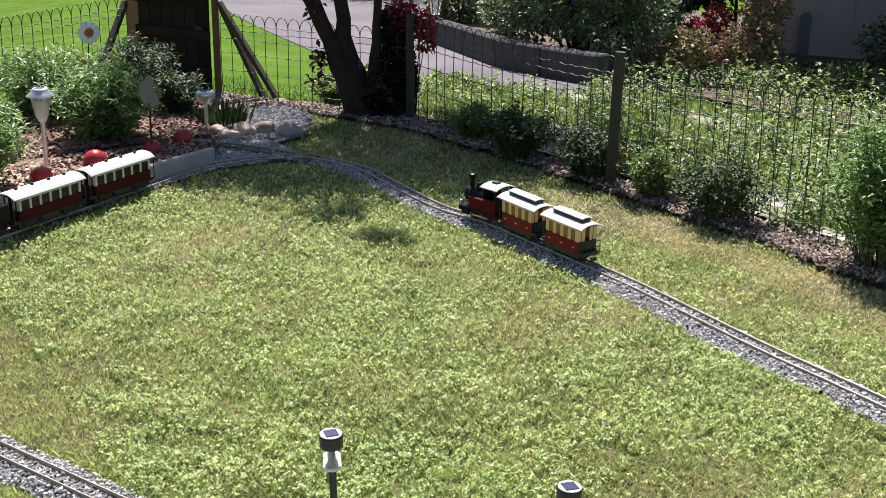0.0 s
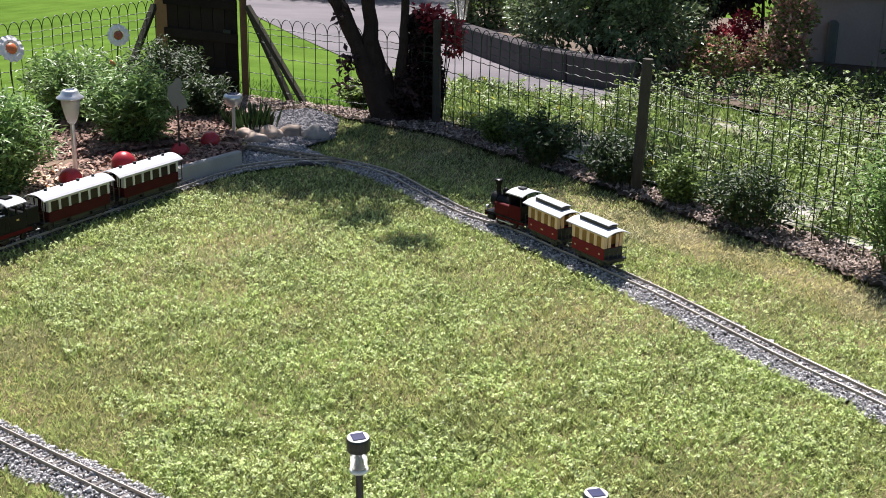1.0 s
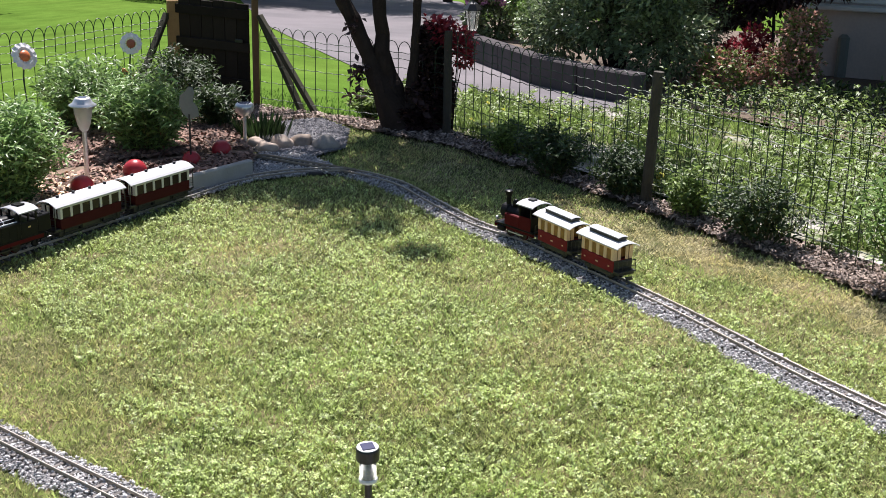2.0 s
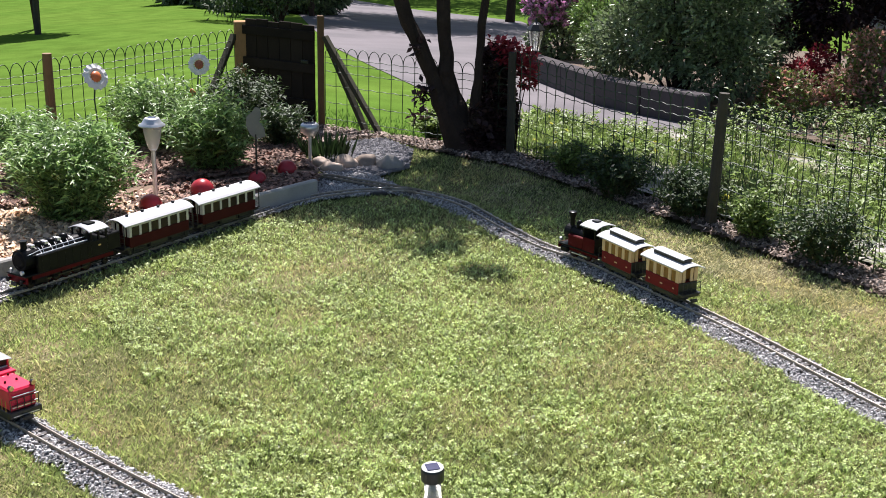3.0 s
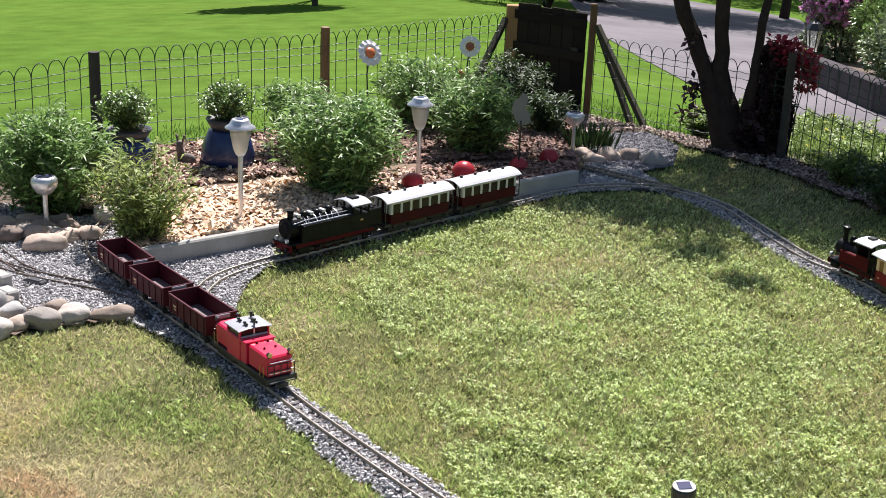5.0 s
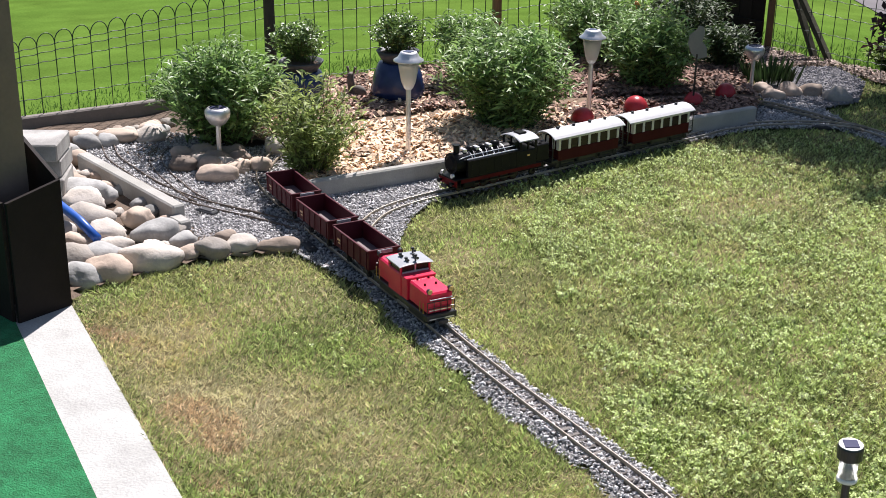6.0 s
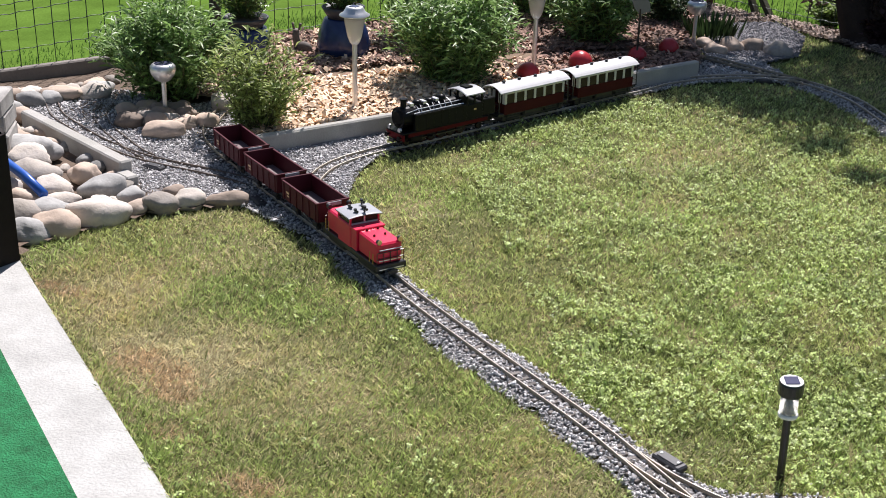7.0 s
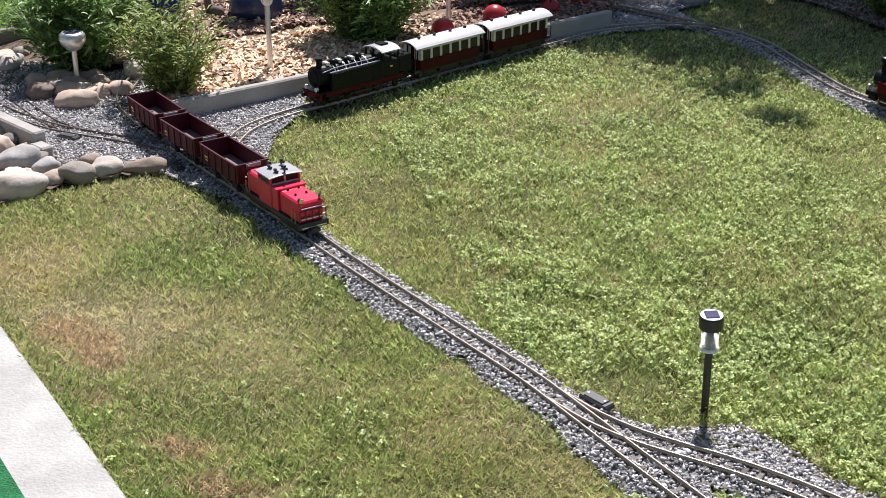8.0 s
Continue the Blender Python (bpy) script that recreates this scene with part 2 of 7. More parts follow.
def on_gravel(x, y):
    x, y = np.asarray(x, float), np.asarray(y, float)
    wide = 0.070 + 0.035 * lattice(x * 14, y * 14, 3)
    hit = inside(x, y, YARD) | inside(x, y, FAR_GRAVEL) | inside(x, y, PATCH) | inside(x + 0.03 * lattice(x * 30, y * 30, 67), y, LAMP_GRAVEL)
    hit |= (main.dist(x + 0.018, y + 0.012) < wide - np.where(y > 4.7, 0.024, 0.012)) & (x > -0.9)
    hit |= (main.dist(x + 0.022, y - 0.012) < wide - np.where(x < -1.35, 0.042, 0.026)) & (x <= -0.9)
    hit |= front.dist(x + 0.003, y + 0.004) < wide - 0.013
    for l in (branch, yard, siding):
        hit |= l.dist(x, y) < wide - 0.020
    hit |= (back.dist(x, y) < 0.06)
    return hit


def shoulder(x, y):
    """How far the ballast of a running line has fallen towards the lawn, 0 to 1."""
    near = np.minimum(np.minimum(main.dist(x, y), front.dist(x, y)), branch.dist(x, y))
    return np.clip((near - 0.040) / 0.045, 0, 1) * ~(inside(x, y, YARD) | inside(x, y, FAR_GRAVEL) | inside(x, y, PATCH))


ROCKERY = [(-2.62, 2.42), (-2.66, 2.5), (-2.575, 2.72), (-2.46, 2.93), (-2.29, 3.08), (-2.3, 3.12), (-2.76, 3.12), (-3.5, 3.42), (-4.2, 3.6), (-4.2, 2.0), (-2.6, 2.2)]


def on_rocks(x, y):
    return inside(x, y, ROCKERY)


def on_lawn(x, y):
    free = ~(on_gravel(x, y) | inside(x, y, BED) | inside(x, y, STRIP) | on_terrace(x, y) | on_rocks(x, y))
    return free & (beyond(x, y) < -0.02)


# ---- materials ----
M_ground = material("neighbour_grass", (0.080, 0.144, 0.024), 0.95, vary=0.45, scale=2.6, fine=70, bump=0.6, second=(0.092, 0.155, 0.027), second_scale=0.4, specular=0.0, fine_vary=0.9)
M_soil = material("lawn_soil", (0.095, 0.100, 0.038), 0.95, vary=0.45, scale=8, fine=260, bump=0.6, second=(0.17, 0.145, 0.075), second_scale=3.0, specular=0.1)
M_grass = material("grass_blade", (0.380, 0.464, 0.160), 0.55, vary=0.38, scale=3, fine=60, bump=0, island=0.7, translucent=0.42, second=(0.415, 0.455, 0.175), second_scale=2.2, specular=0.35)
M_straw = material("dry_grass_blade", (0.60, 0.55, 0.33), 0.65, vary=0.3, scale=3, fine=60, bump=0, island=0.5, translucent=0.38, second=(0.56, 0.50, 0.23), second_scale=2.0)
M_clover = material("clover_leaf", (0.468, 0.556, 0.222), 0.45, vary=0.25, scale=3, fine=60, bump=0, island=0.7, translucent=0.38, specular=0.3)
M_gravel = material("grey_gravel", (0.50, 0.488, 0.488), 0.75, vary=0.35, scale=60, fine=240, bump=0.4, island=0.5, specular=0.25)
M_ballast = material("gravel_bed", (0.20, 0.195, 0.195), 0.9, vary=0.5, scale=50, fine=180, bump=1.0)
M_mulch = material("bark_chips", (0.77, 0.57, 0.395), 0.8, vary=0.3, scale=8, fine=90, bump=0.3, island=0.6)
M_mulch_red = material("red_bark_chips", (0.27, 0.165, 0.125), 0.85, vary=0.35, scale=8, fine=90, bump=0.3, island=0.7)
M_mulch_old = material("old_bark_chips", (0.32, 0.25, 0.21), 0.9, vary=0.4, scale=8, fine=90, bump=0.3, island=0.7)
M_weedsoil = material("weedy_soil", (0.16, 0.17, 0.07), 0.95, vary=0.4, scale=4, fine=60, bump=0.8, second=(0.40, 0.375, 0.35), second_scale=2.4, specular=0.1)
M_humus = material("humus", (0.12, 0.085, 0.06), 0.95, vary=0.5, scale=14, fine=120, bump=0.8)
M_concrete = material("concrete", (0.425, 0.42, 0.40), 0.85, vary=0.26, scale=7, fine=140, bump=0.5, second=(0.37, 0.365, 0.345), second_scale=9, fine_vary=0.8)
M_edging = material("edging_concrete", (0.40, 0.385, 0.36), 0.9, vary=0.2, scale=9, fine=150, bump=0.35, second=(0.33, 0.32, 0.29), second_scale=6)
M_carpet = material("green_carpet", (0.02, 0.20, 0.07), 0.95, vary=0.55, scale=14, fine=230, bump=1.0, fine_vary=1.2, second=(0.016, 0.165, 0.055), second_scale=45)
M_asphalt = material("driveway", (0.175, 0.160, 0.168), 0.95, vary=0.25, scale=1.5, fine=40, bump=0.3, second=(0.145, 0.135, 0.142), second_scale=0.8, specular=0.1)
M_stone = material("cobble", (0.50, 0.445, 0.385), 0.8, vary=0.32, scale=14, fine=110, bump=0.3, object_random=0.55, second=(0.38, 0.345, 0.31), second_scale=14, specular=0.3)
M_rail = material("rail_brass", (0.34, 0.29, 0.22), 0.5, 0.5, vary=0.25, scale=12, fine=90, bump=0.05)
M_railworn = material("rail_head", (0.70, 0.63, 0.53), 0.36, 0.6, vary=0.2, scale=12, fine=90, bump=0.03)
M_sleeper = material("sleeper_plastic", (0.11, 0.096, 0.086), 0.75, vary=0.3, scale=30, fine=200, bump=0.2, object_random=0.3)
M_black = material("black_plastic", (0.018, 0.018, 0.02), 0.38, vary=0.2, scale=20, fine=200, bump=0.03)
M_box = material("point_motor_plastic", (0.03, 0.03, 0.034), 0.5, vary=0.2, scale=30, fine=200, bump=0.05)
M_locoblack = material("loco_black", (0.009, 0.009, 0.010), 0.33, vary=0.3, scale=25, fine=200, bump=0.03, specular=0.12)
M_locored = material("loco_red_frame", (0.085, 0.006, 0.008), 0.6, vary=0.25, scale=25, fine=200, bump=0.03, specular=0.1)
M_red = material("engine_red", (0.62, 0.012, 0.060), 0.34, vary=0.12, scale=25, fine=200, bump=0.03)
M_winered = material("coach_wine_red", (0.055, 0.009, 0.009), 0.6, vary=0.2, scale=25, fine=200, bump=0.03, specular=0.1)
M_coachred = material("coach_red", (0.18, 0.010, 0.016), 0.5, vary=0.2, scale=25, fine=200, bump=0.03, specular=0.15)
M_cream = material("coach_cream", (0.78, 0.53, 0.31), 0.5, vary=0.12, scale=25, fine=200, bump=0.02, specular=0.3)
M_white = material("coach_white", (0.60, 0.57, 0.52), 0.5, vary=0.12, scale=25, fine=200, bump=0.02)
M_roof = material("coach_roof", (0.50, 0.50, 0.51), 0.5, vary=0.15, scale=18, fine=150, bump=0.04, specular=0.35)
M_roofgrey = material("roof_grey", (0.30, 0.31, 0.33), 0.42, vary=0.25, scale=18, fine=150, bump=0.04)
M_wagon = material("wagon_brown", (0.070, 0.010, 0.017), 0.55, vary=0.25, scale=20, fine=160, bump=0.05, specular=0.2)
# floor colour is lighter than the walls to stand for sun on it
M_wagonfloor = material("wagon_floor", (0.17, 0.125, 0.125), 0.7, vary=0.3, scale=25, fine=160, bump=0.06)
M_pane = material("dark_pane", (0.030, 0.020, 0.016), 0.25, vary=0.2, scale=25, fine=160, bump=0.0, specular=0.2)
M_yellow = material("yellow_handrail", (0.40, 0.26, 0.05), 0.45, vary=0.1, scale=20, fine=100, bump=0)
M_darksteel = material("dull_steel", (0.10, 0.095, 0.09), 0.45, 0.9, vary=0.2, scale=30, fine=200, bump=0.03)
M_tyre = material("dark_tyre_steel", (0.035, 0.030, 0.028), 0.5, 0.6, vary=0.2, scale=30, fine=200, bump=0.03)
M_steel = material("brushed_steel", (0.68, 0.68, 0.69), 0.36, 0.75, vary=0.12, scale=30, fine=300, bump=0.03)
M_lampglass = glass("frosted_lamp_glass", (0.85, 0.86, 0.84), 0.35)
M_clear = glass("clear_plastic", (1.0, 1.0, 0.98), 0.05)
M_solar = material("solar_cell", (0.05, 0.05, 0.10), 0.18, vary=0.2, scale=60, fine=300, bump=0)
M_ivory = material("white_plastic", (0.72, 0.72, 0.70), 0.4, vary=0.08, scale=30, fine=200, bump=0)
M_palesleeve = material("pale_lamp_sleeve", (0.50, 0.49, 0.45), 0.5, vary=0.15, scale=60, fine=200, bump=0)
M_wire = material("green_wire", (0.024, 0.050, 0.027), 0.55, vary=0.2, scale=30, fine=200, bump=0)
M_postwood = material("fence_post_wood", (0.20, 0.115, 0.055), 0.8, vary=0.3, scale=14, fine=120, bump=0.3)
M_postdark = material("weathered_post", (0.052, 0.044, 0.034), 0.9, vary=0.35, scale=14, fine=120, bump=0.4)
M_gatewood = material("gate_boards", (0.026, 0.019, 0.015), 0.9, vary=0.35, scale=12, fine=110, bump=0.4, object_random=0.3, specular=0.15)
M_bark = material("tree_bark", (0.042, 0.030, 0.026), 0.95, vary=0.4, scale=18, fine=90, bump=0.9, specular=0.1)
M_stem = material("green_stem", (0.10, 0.10, 0.035), 0.8, vary=0.3, scale=20, fine=100, bump=0.1)
M_leafyellow = material("yellowish_willow_leaf", (0.27, 0.335, 0.10), 0.48, vary=0.25, scale=5, fine=60, bump=0, island=0.6, translucent=0.4, specular=0.3)
M_leaf = material("willow_leaf", (0.205, 0.318, 0.100), 0.40, vary=0.25, scale=5, fine=60, bump=0, island=0.55, translucent=0.36, specular=0.4)
M_leaf2 = material("weed_leaf", (0.205, 0.285, 0.078), 0.5, vary=0.3, scale=3, fine=60, bump=0, island=0.6, translucent=0.42)
M_leafdark = material("hedge_leaf", (0.175, 0.230, 0.115), 0.38, vary=0.3, scale=1.5, fine=30, bump=0, island=0.7, translucent=0.26)
M_box_leaf = material("boxwood_leaf", (0.135, 0.215, 0.058), 0.32, vary=0.25, scale=5, fine=60, bump=0, island=0.45, translucent=0.32)
# leaf colour darkened to stand for backlit and shaded shrubs
M_fenceleaf = material("fence_shrub_leaf", (0.050, 0.084, 0.026), 0.6, vary=0.3, scale=4, fine=60, bump=0, island=0.6, translucent=0.25)
M_treeleaf = material("plum_leaf", (0.055, 0.030, 0.030), 0.5, vary=0.3, scale=5, fine=60, bump=0, island=0.5, translucent=0.2, specular=0.25)
M_redleaf = material("red_leaf", (0.36, 0.045, 0.065), 0.45, vary=0.3, scale=5, fine=60, bump=0, island=0.5, translucent=0.40)
M_pinkpetal = material("pink_petal", (0.72, 0.36, 0.62), 0.6, vary=0.2, scale=5, fine=60, bump=0, island=0.35, translucent=0.3)
M_rosepetal = material("pale_rose_petal", (0.55, 0.30, 0.24), 0.6, vary=0.25, scale=5, fine=60, bump=0, island=0.5, translucent=0.3)
M_yellowpetal = material("yellow_petal", (0.65, 0.62, 0.10), 0.6, vary=0.15, scale=5, fine=60, bump=0, island=0.3, translucent=0.3)
M_ball = material("red_glass_ball", (0.40, 0.030, 0.040), 0.3, vary=0.3, scale=20, fine=100, bump=0.02, specular=0.4)
M_blueglaze = material("blue_glazed_pot", (0.022, 0.040, 0.125), 0.25, vary=0.3, scale=9, fine=70, bump=0.08)
M_greypot = material("dark_grey_pot", (0.05, 0.055, 0.065), 0.5, vary=0.25, scale=12, fine=90, bump=0.08)
M_petal = material("white_metal_petal", (0.78, 0.76, 0.76), 0.4, vary=0.08, scale=20, fine=100, bump=0)
M_orange = material("orange_metal", (0.62, 0.16, 0.05), 0.4, vary=0.2, scale=30, fine=100, bump=0)
M_bluehose = material("blue_tube", (0.02, 0.10, 0.42), 0.35, vary=0.15, scale=20, fine=100, bump=0.02)
M_darkboard = material("dark_stained_board", (0.016, 0.012, 0.011), 0.7, vary=0.3, scale=9, fine=90, bump=0.15, specular=0.15)
M_browncase = material("brown_cabinet_edge", (0.19, 0.135, 0.105), 0.6, vary=0.25, scale=9, fine=90, bump=0.15)
M_render = material("house_render", (0.62, 0.52, 0.465), 0.95, vary=0.3, scale=1.2, fine=40, bump=0.3, second=(0.50, 0.43, 0.39), second_scale=0.9)
M_figure = material("figure_clay", (0.13, 0.11, 0.095), 0.8, vary=0.35, scale=25, fine=90, bump=0.2)
M_sign = material("grey_painted_sheet", (0.17, 0.19, 0.175), 0.7, vary=0.15, scale=20, fine=90, bump=0.05)

M_gold = material("brass_lamp", (0.72, 0.48, 0.20), 0.45, 0.3, vary=0.15, scale=30, fine=200, bump=0)
M_slate = material("slate_chippings", (0.27, 0.265, 0.28), 0.9, vary=0.3, scale=20, fine=120, bump=0.6, specular=0.15)
M_brownpatch = material("dead_grass_blade", (0.60, 0.455, 0.28), 0.8, vary=0.3, scale=3, fine=60, bump=0, island=0.5, translucent=0.25)
M_iris = material("sword_leaf", (0.030, 0.055, 0.018), 0.5, vary=0.3, scale=5, fine=60, bump=0, island=0.5, translucent=0.3, specular=0.3)
M_bedsoil = material("mulch_bed_base", (0.19, 0.13, 0.085), 0.95, vary=0.5, scale=14, fine=120, bump=0.8)
M_stonebrown = material("brown_cobble", (0.40, 0.315, 0.25), 0.8, vary=0.3, scale=12, fine=90, bump=0.3, object_random=0.5, second=(0.31, 0.25, 0.205), second_scale=11, specular=0.3)
M_stonegrey = material("grey_cobble", (0.40, 0.395, 0.38), 0.8, vary=0.35, scale=16, fine=100, bump=0.3, object_random=0.5, second=(0.27, 0.265, 0.255), second_scale=16, specular=0.3)
M_railold = material("rusty_rail", (0.15, 0.115, 0.090), 0.6, 0.3, vary=0.3, scale=12, fine=90, bump=0.05)
M_blocks = material("block_concrete", (0.42, 0.405, 0.38), 0.9, vary=0.25, scale=9, fine=150, bump=0.35, second=(0.24, 0.23, 0.215), second_scale=6)

# ---- ground ----
def sheet(name, xs, ys, zf, mat, keep=None):
    X, Y = np.meshgrid(xs, ys)
    V = np.stack([X, Y, zf(X, Y)], -1).reshape(-1, 3)
    nx = len(xs)
    i, j = np.meshgrid(np.arange(nx - 1), np.arange(len(ys) - 1))
    a = (j * nx + i).ravel()
    F = np.stack([a, a + 1, a + nx + 1, a + nx], -1)
    if keep is not None:
        c = V[F].mean(1)
        F = F[keep(c[:, 0], c[:, 1])]
        used, inv = np.unique(F, return_inverse=True)
        V, F = V[used], inv.reshape(F.shape)
    ob = raw(name, V, F, mat)
    ob.data.polygons.foreach_set("use_smooth", [True] * len(F))
    return tagged(ob, kind="structure")


def poly_sheet(name, poly, lift, mat, label, category):
    """A flat area laid on the falling ground, with clean edges."""
    bm = bmesh.new()
    f = bm.faces.new([bm.verts.new((x, y, 0)) for x, y in poly])
    bmesh.ops.triangulate(bm, faces=[f])
    for _ in range(5):
        long = [e for e in bm.edges if e.calc_length() > 0.7]
        if long:
            bmesh.ops.subdivide_edges(bm, edges=long, cuts=1)
            bmesh.ops.triangulate(bm, faces=bm.faces)
    for v in bm.verts:
        v.co.z = float(ground_z(v.co.x, v.co.y)) + lift
    bmesh.ops.recalc_face_normals(bm, faces=bm.faces)
    if sum(f.normal.z for f in bm.faces) < 0:
        bmesh.ops.reverse_faces(bm, faces=bm.faces)
    return tagged(part(name, bm, mat, smooth=True), label, category, kind="structure")


far = [-400, -200, -100, -60, -40, -30, -24, -19, -16]
xs = np.array(far + list(np.arange(-14, 9.1, 0.35)) + [10, 12, 15, 20, 30, 50, 100, 200, 400])
ys = np.array([-400, -200, -100, -40, -20, -10, -6] + list(np.arange(-4, 34, 0.35)) + [36, 40, 50, 70, 110, 200, 400])
ground = sheet("ground", xs, ys, lambda x, y: np.where(beyond(x, y) < 0, -0.03, ground_z(x, y) - 0.004 + 0.004 * (lattice(x * 1.3, y * 1.3, 5) - 0.5)), M_ground)
tagged(ground, "bright green mown meadow beyond the fence, falling away", "grass")


def swell(x, y):
    return 0.010 * (lattice(x * 2.2, y * 2.2, 1) - 0.5) + 0.004 * (lattice(x * 9, y * 9, 2) - 0.5)


lawn = sheet("lawn", np.arange(-3.2, 5.0, 0.05), np.arange(-2.6, 7.2, 0.05), lambda x, y: -0.002 + swell(x, y), M_soil,
             lambda x, y: ~on_terrace(x, y) & (beyond(x, y) < 0.06))
tagged(lawn, "mown lawn with clover and dry patches, slightly uneven", "lawn")
bed = sheet("planting_bed", np.arange(-3.7, -1.2, 0.04), np.arange(3.4, 7.2, 0.04), lambda x, y: 0.036 + 0.018 * lattice(x * 6, y * 6, 4), M_bedsoil,
            lambda x, y: inside(x, y, BED))
tagged(bed, "raised bed covered with fresh bark mulch", "bed")
strip = sheet("mulch_strip", np.arange(-1.8, 2.3, 0.04), np.arange(3.5, 7.2, 0.04), lambda x, y: 0.010 + 0.012 * lattice(x * 8, y * 8, 6), M_humus,
              lambda x, y: inside(x, y, STRIP))
tagged(strip, "narrow strip of old bark mulch along the fence", "bed")
rockery = sheet("rockery_soil", np.arange(-4.3, -2.2, 0.04), np.arange(1.9, 4.3, 0.04), lambda x, y: 0.004 + 0.02 * lattice(x * 7, y * 7, 9), M_humus,
                lambda x, y: (on_rocks(x, y) | inside(x, y, [(-3.46, 3.42), (-4.2, 3.5), (-3.5, 4.75), (-3.0, 4.3), (-3.1, 3.9)])) & (beyond(x, y) < 0.05) & ~on_terrace(x, y))
tagged(rockery, "bare dark soil under the cobbles", "soil")
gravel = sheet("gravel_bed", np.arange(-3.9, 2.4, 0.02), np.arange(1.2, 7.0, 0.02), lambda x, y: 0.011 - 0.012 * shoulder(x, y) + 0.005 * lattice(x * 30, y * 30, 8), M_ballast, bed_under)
tagged(gravel, "grey track ballast and gravel yard", "gravel")

# driveway, on the falling ground
DRIVE = [(-6.0, 23.0), (-4.66, 18.62), (-3.31, 14.38), (-2.46, 12.2), (-1.59, 10.08), (-1.18, 9.16), (-0.55, 8.75), (-0.1, 8.35), (0.30, 7.95), (0.55, 7.75), (0.95, 8.2), (0.72, 8.85), (0.30, 9.32), (-0.06, 9.9), (-0.38, 10.9), (-0.74, 12.1), (-1.15, 15.5), (-1.3, 18.7), (-1.6, 24.0), (-2.2, 27.2), (-3.4, 28.7), (-6.9, 31.8), (-11, 33.5), (-10, 28)]
road = poly_sheet("road", DRIVE, 0.003, M_asphalt, "pale grey paved driveway", "road")
# dark sheet that stands for the shaded ground behind the garden wall
SHADY = [(-0.68, 12.2), (-0.32, 10.95), (0.0, 9.95), (0.35, 9.36), (0.75, 8.9), (1.3, 8.45), (2.9, 7.3), (5.5, 5.5), (9, 8), (9, 22), (0.5, 22), (-1.1, 20), (-1.05, 15.5)]
poly_sheet("shrubbery_soil", SHADY, 0.034, M_humus, "dark soil sheet standing for shade under the shrubs before the house", "soil")
WEEDY = [(-0.46, 6.62), (1.5, 4.5), (3.2, 2.8), (5.5, 5.4), (2.9, 7.2), (1.25, 8.2), (0.62, 8.45), (0.3, 7.85), (-0.1, 8.35), (-0.6, 8.7), (-1.0, 8.0)]
poly_sheet("weed_ground", WEEDY, 0.018, M_weedsoil, "rough weedy ground with bare dry patches", "soil")

# terrace with a pale concrete border and artificial turf
u = np.array(EDGE_B) - np.array(EDGE_A)
u = u / np.linalg.norm(u)
nrm = np.array([u[1], -u[0]])


def slab(name, a, b, s0, s1, z0, z1, mat, label, category, edge=0.006):
    p = [np.array(EDGE_A) + u * s + nrm * o for s, o in ((s0, a), (s1, a), (s1, b), (s0, b))]
    bm = bmesh.new()
    low = [bm.verts.new((q[0], q[1], z0)) for q in p]
    top = [bm.verts.new((q[0], q[1], z1)) for q in p]
    bm.faces.new(top)
    bm.faces.new(low[::-1])
    for i in range(4):
        bm.faces.new((low[i], low[(i + 1) % 4], top[(i + 1) % 4], top[i]))
    bmesh.ops.recalc_face_normals(bm, faces=bm.faces)
    bmesh.ops.bevel(bm, geom=[e for e in bm.edges if all(v.co.z > z1 - 1e-4 for v in e.verts)], offset=edge, segments=2, affect="EDGES")
    return tagged(part(name, bm, mat), label, category, kind="structure")


slab("terrace_border", 0.0, 0.185, -0.16, 5.2, -0.1, 0.012, M_concrete, "smooth pale concrete border of the terrace", "paving")
slab("terrace_floor", 0.178, 3.2, -0.6, 5.2, -0.1, 0.0155, M_carpet, "terrace covered with green artificial turf", "carpet", 0.001)

# ---- blades, stones and chips ----
def scatter(n, x0, x1, y0, y1, mask):
    x, y = rng.uniform(x0, x1, n), rng.uniform(y0, y1, n)
    m = mask(x, y)
    return x[m], y[m]


def dryness(x, y):
    d = 0.17 + 0.55 * (lattice(x * 1.9, y * 1.9, 11) - 0.5) + 0.35 * (lattice(x * 6, y * 6, 12) - 0.5)
    right = np.clip((main.dist(x, y) - 0.08) / 0.12, 0, 1) * (x + 0.87 * y > 4.55) * np.clip((x - 0.05) / 0.5, 0, 1)
    left = np.exp(-(((x + 1.75) / 0.55) ** 2 + ((y - 2.12) / 0.28) ** 2)) + 0.8 * np.exp(-(((x + 2.36) / 0.24) ** 2 + ((y - 2.42) / 0.16) ** 2))
    ring = np.exp(-((front.dist(x, y) - 0.13) / 0.06) ** 2) * 0.10
    mid = np.exp(-(((x + 0.1) / 0.9) ** 2 + ((y - 3.0) / 0.7) ** 2))
    left = left - 0.6 * np.exp(-((x + 1.92) / 0.24) ** 2 - ((y - 2.50) / 0.20) ** 2)
    foot = (x > 0.1) * np.exp(-((beyond(x, y) + 0.38) / 0.13) ** 2) * 0.35
    return d + 0.40 * right + 0.52 * left + ring - 0.18 * mid + foot


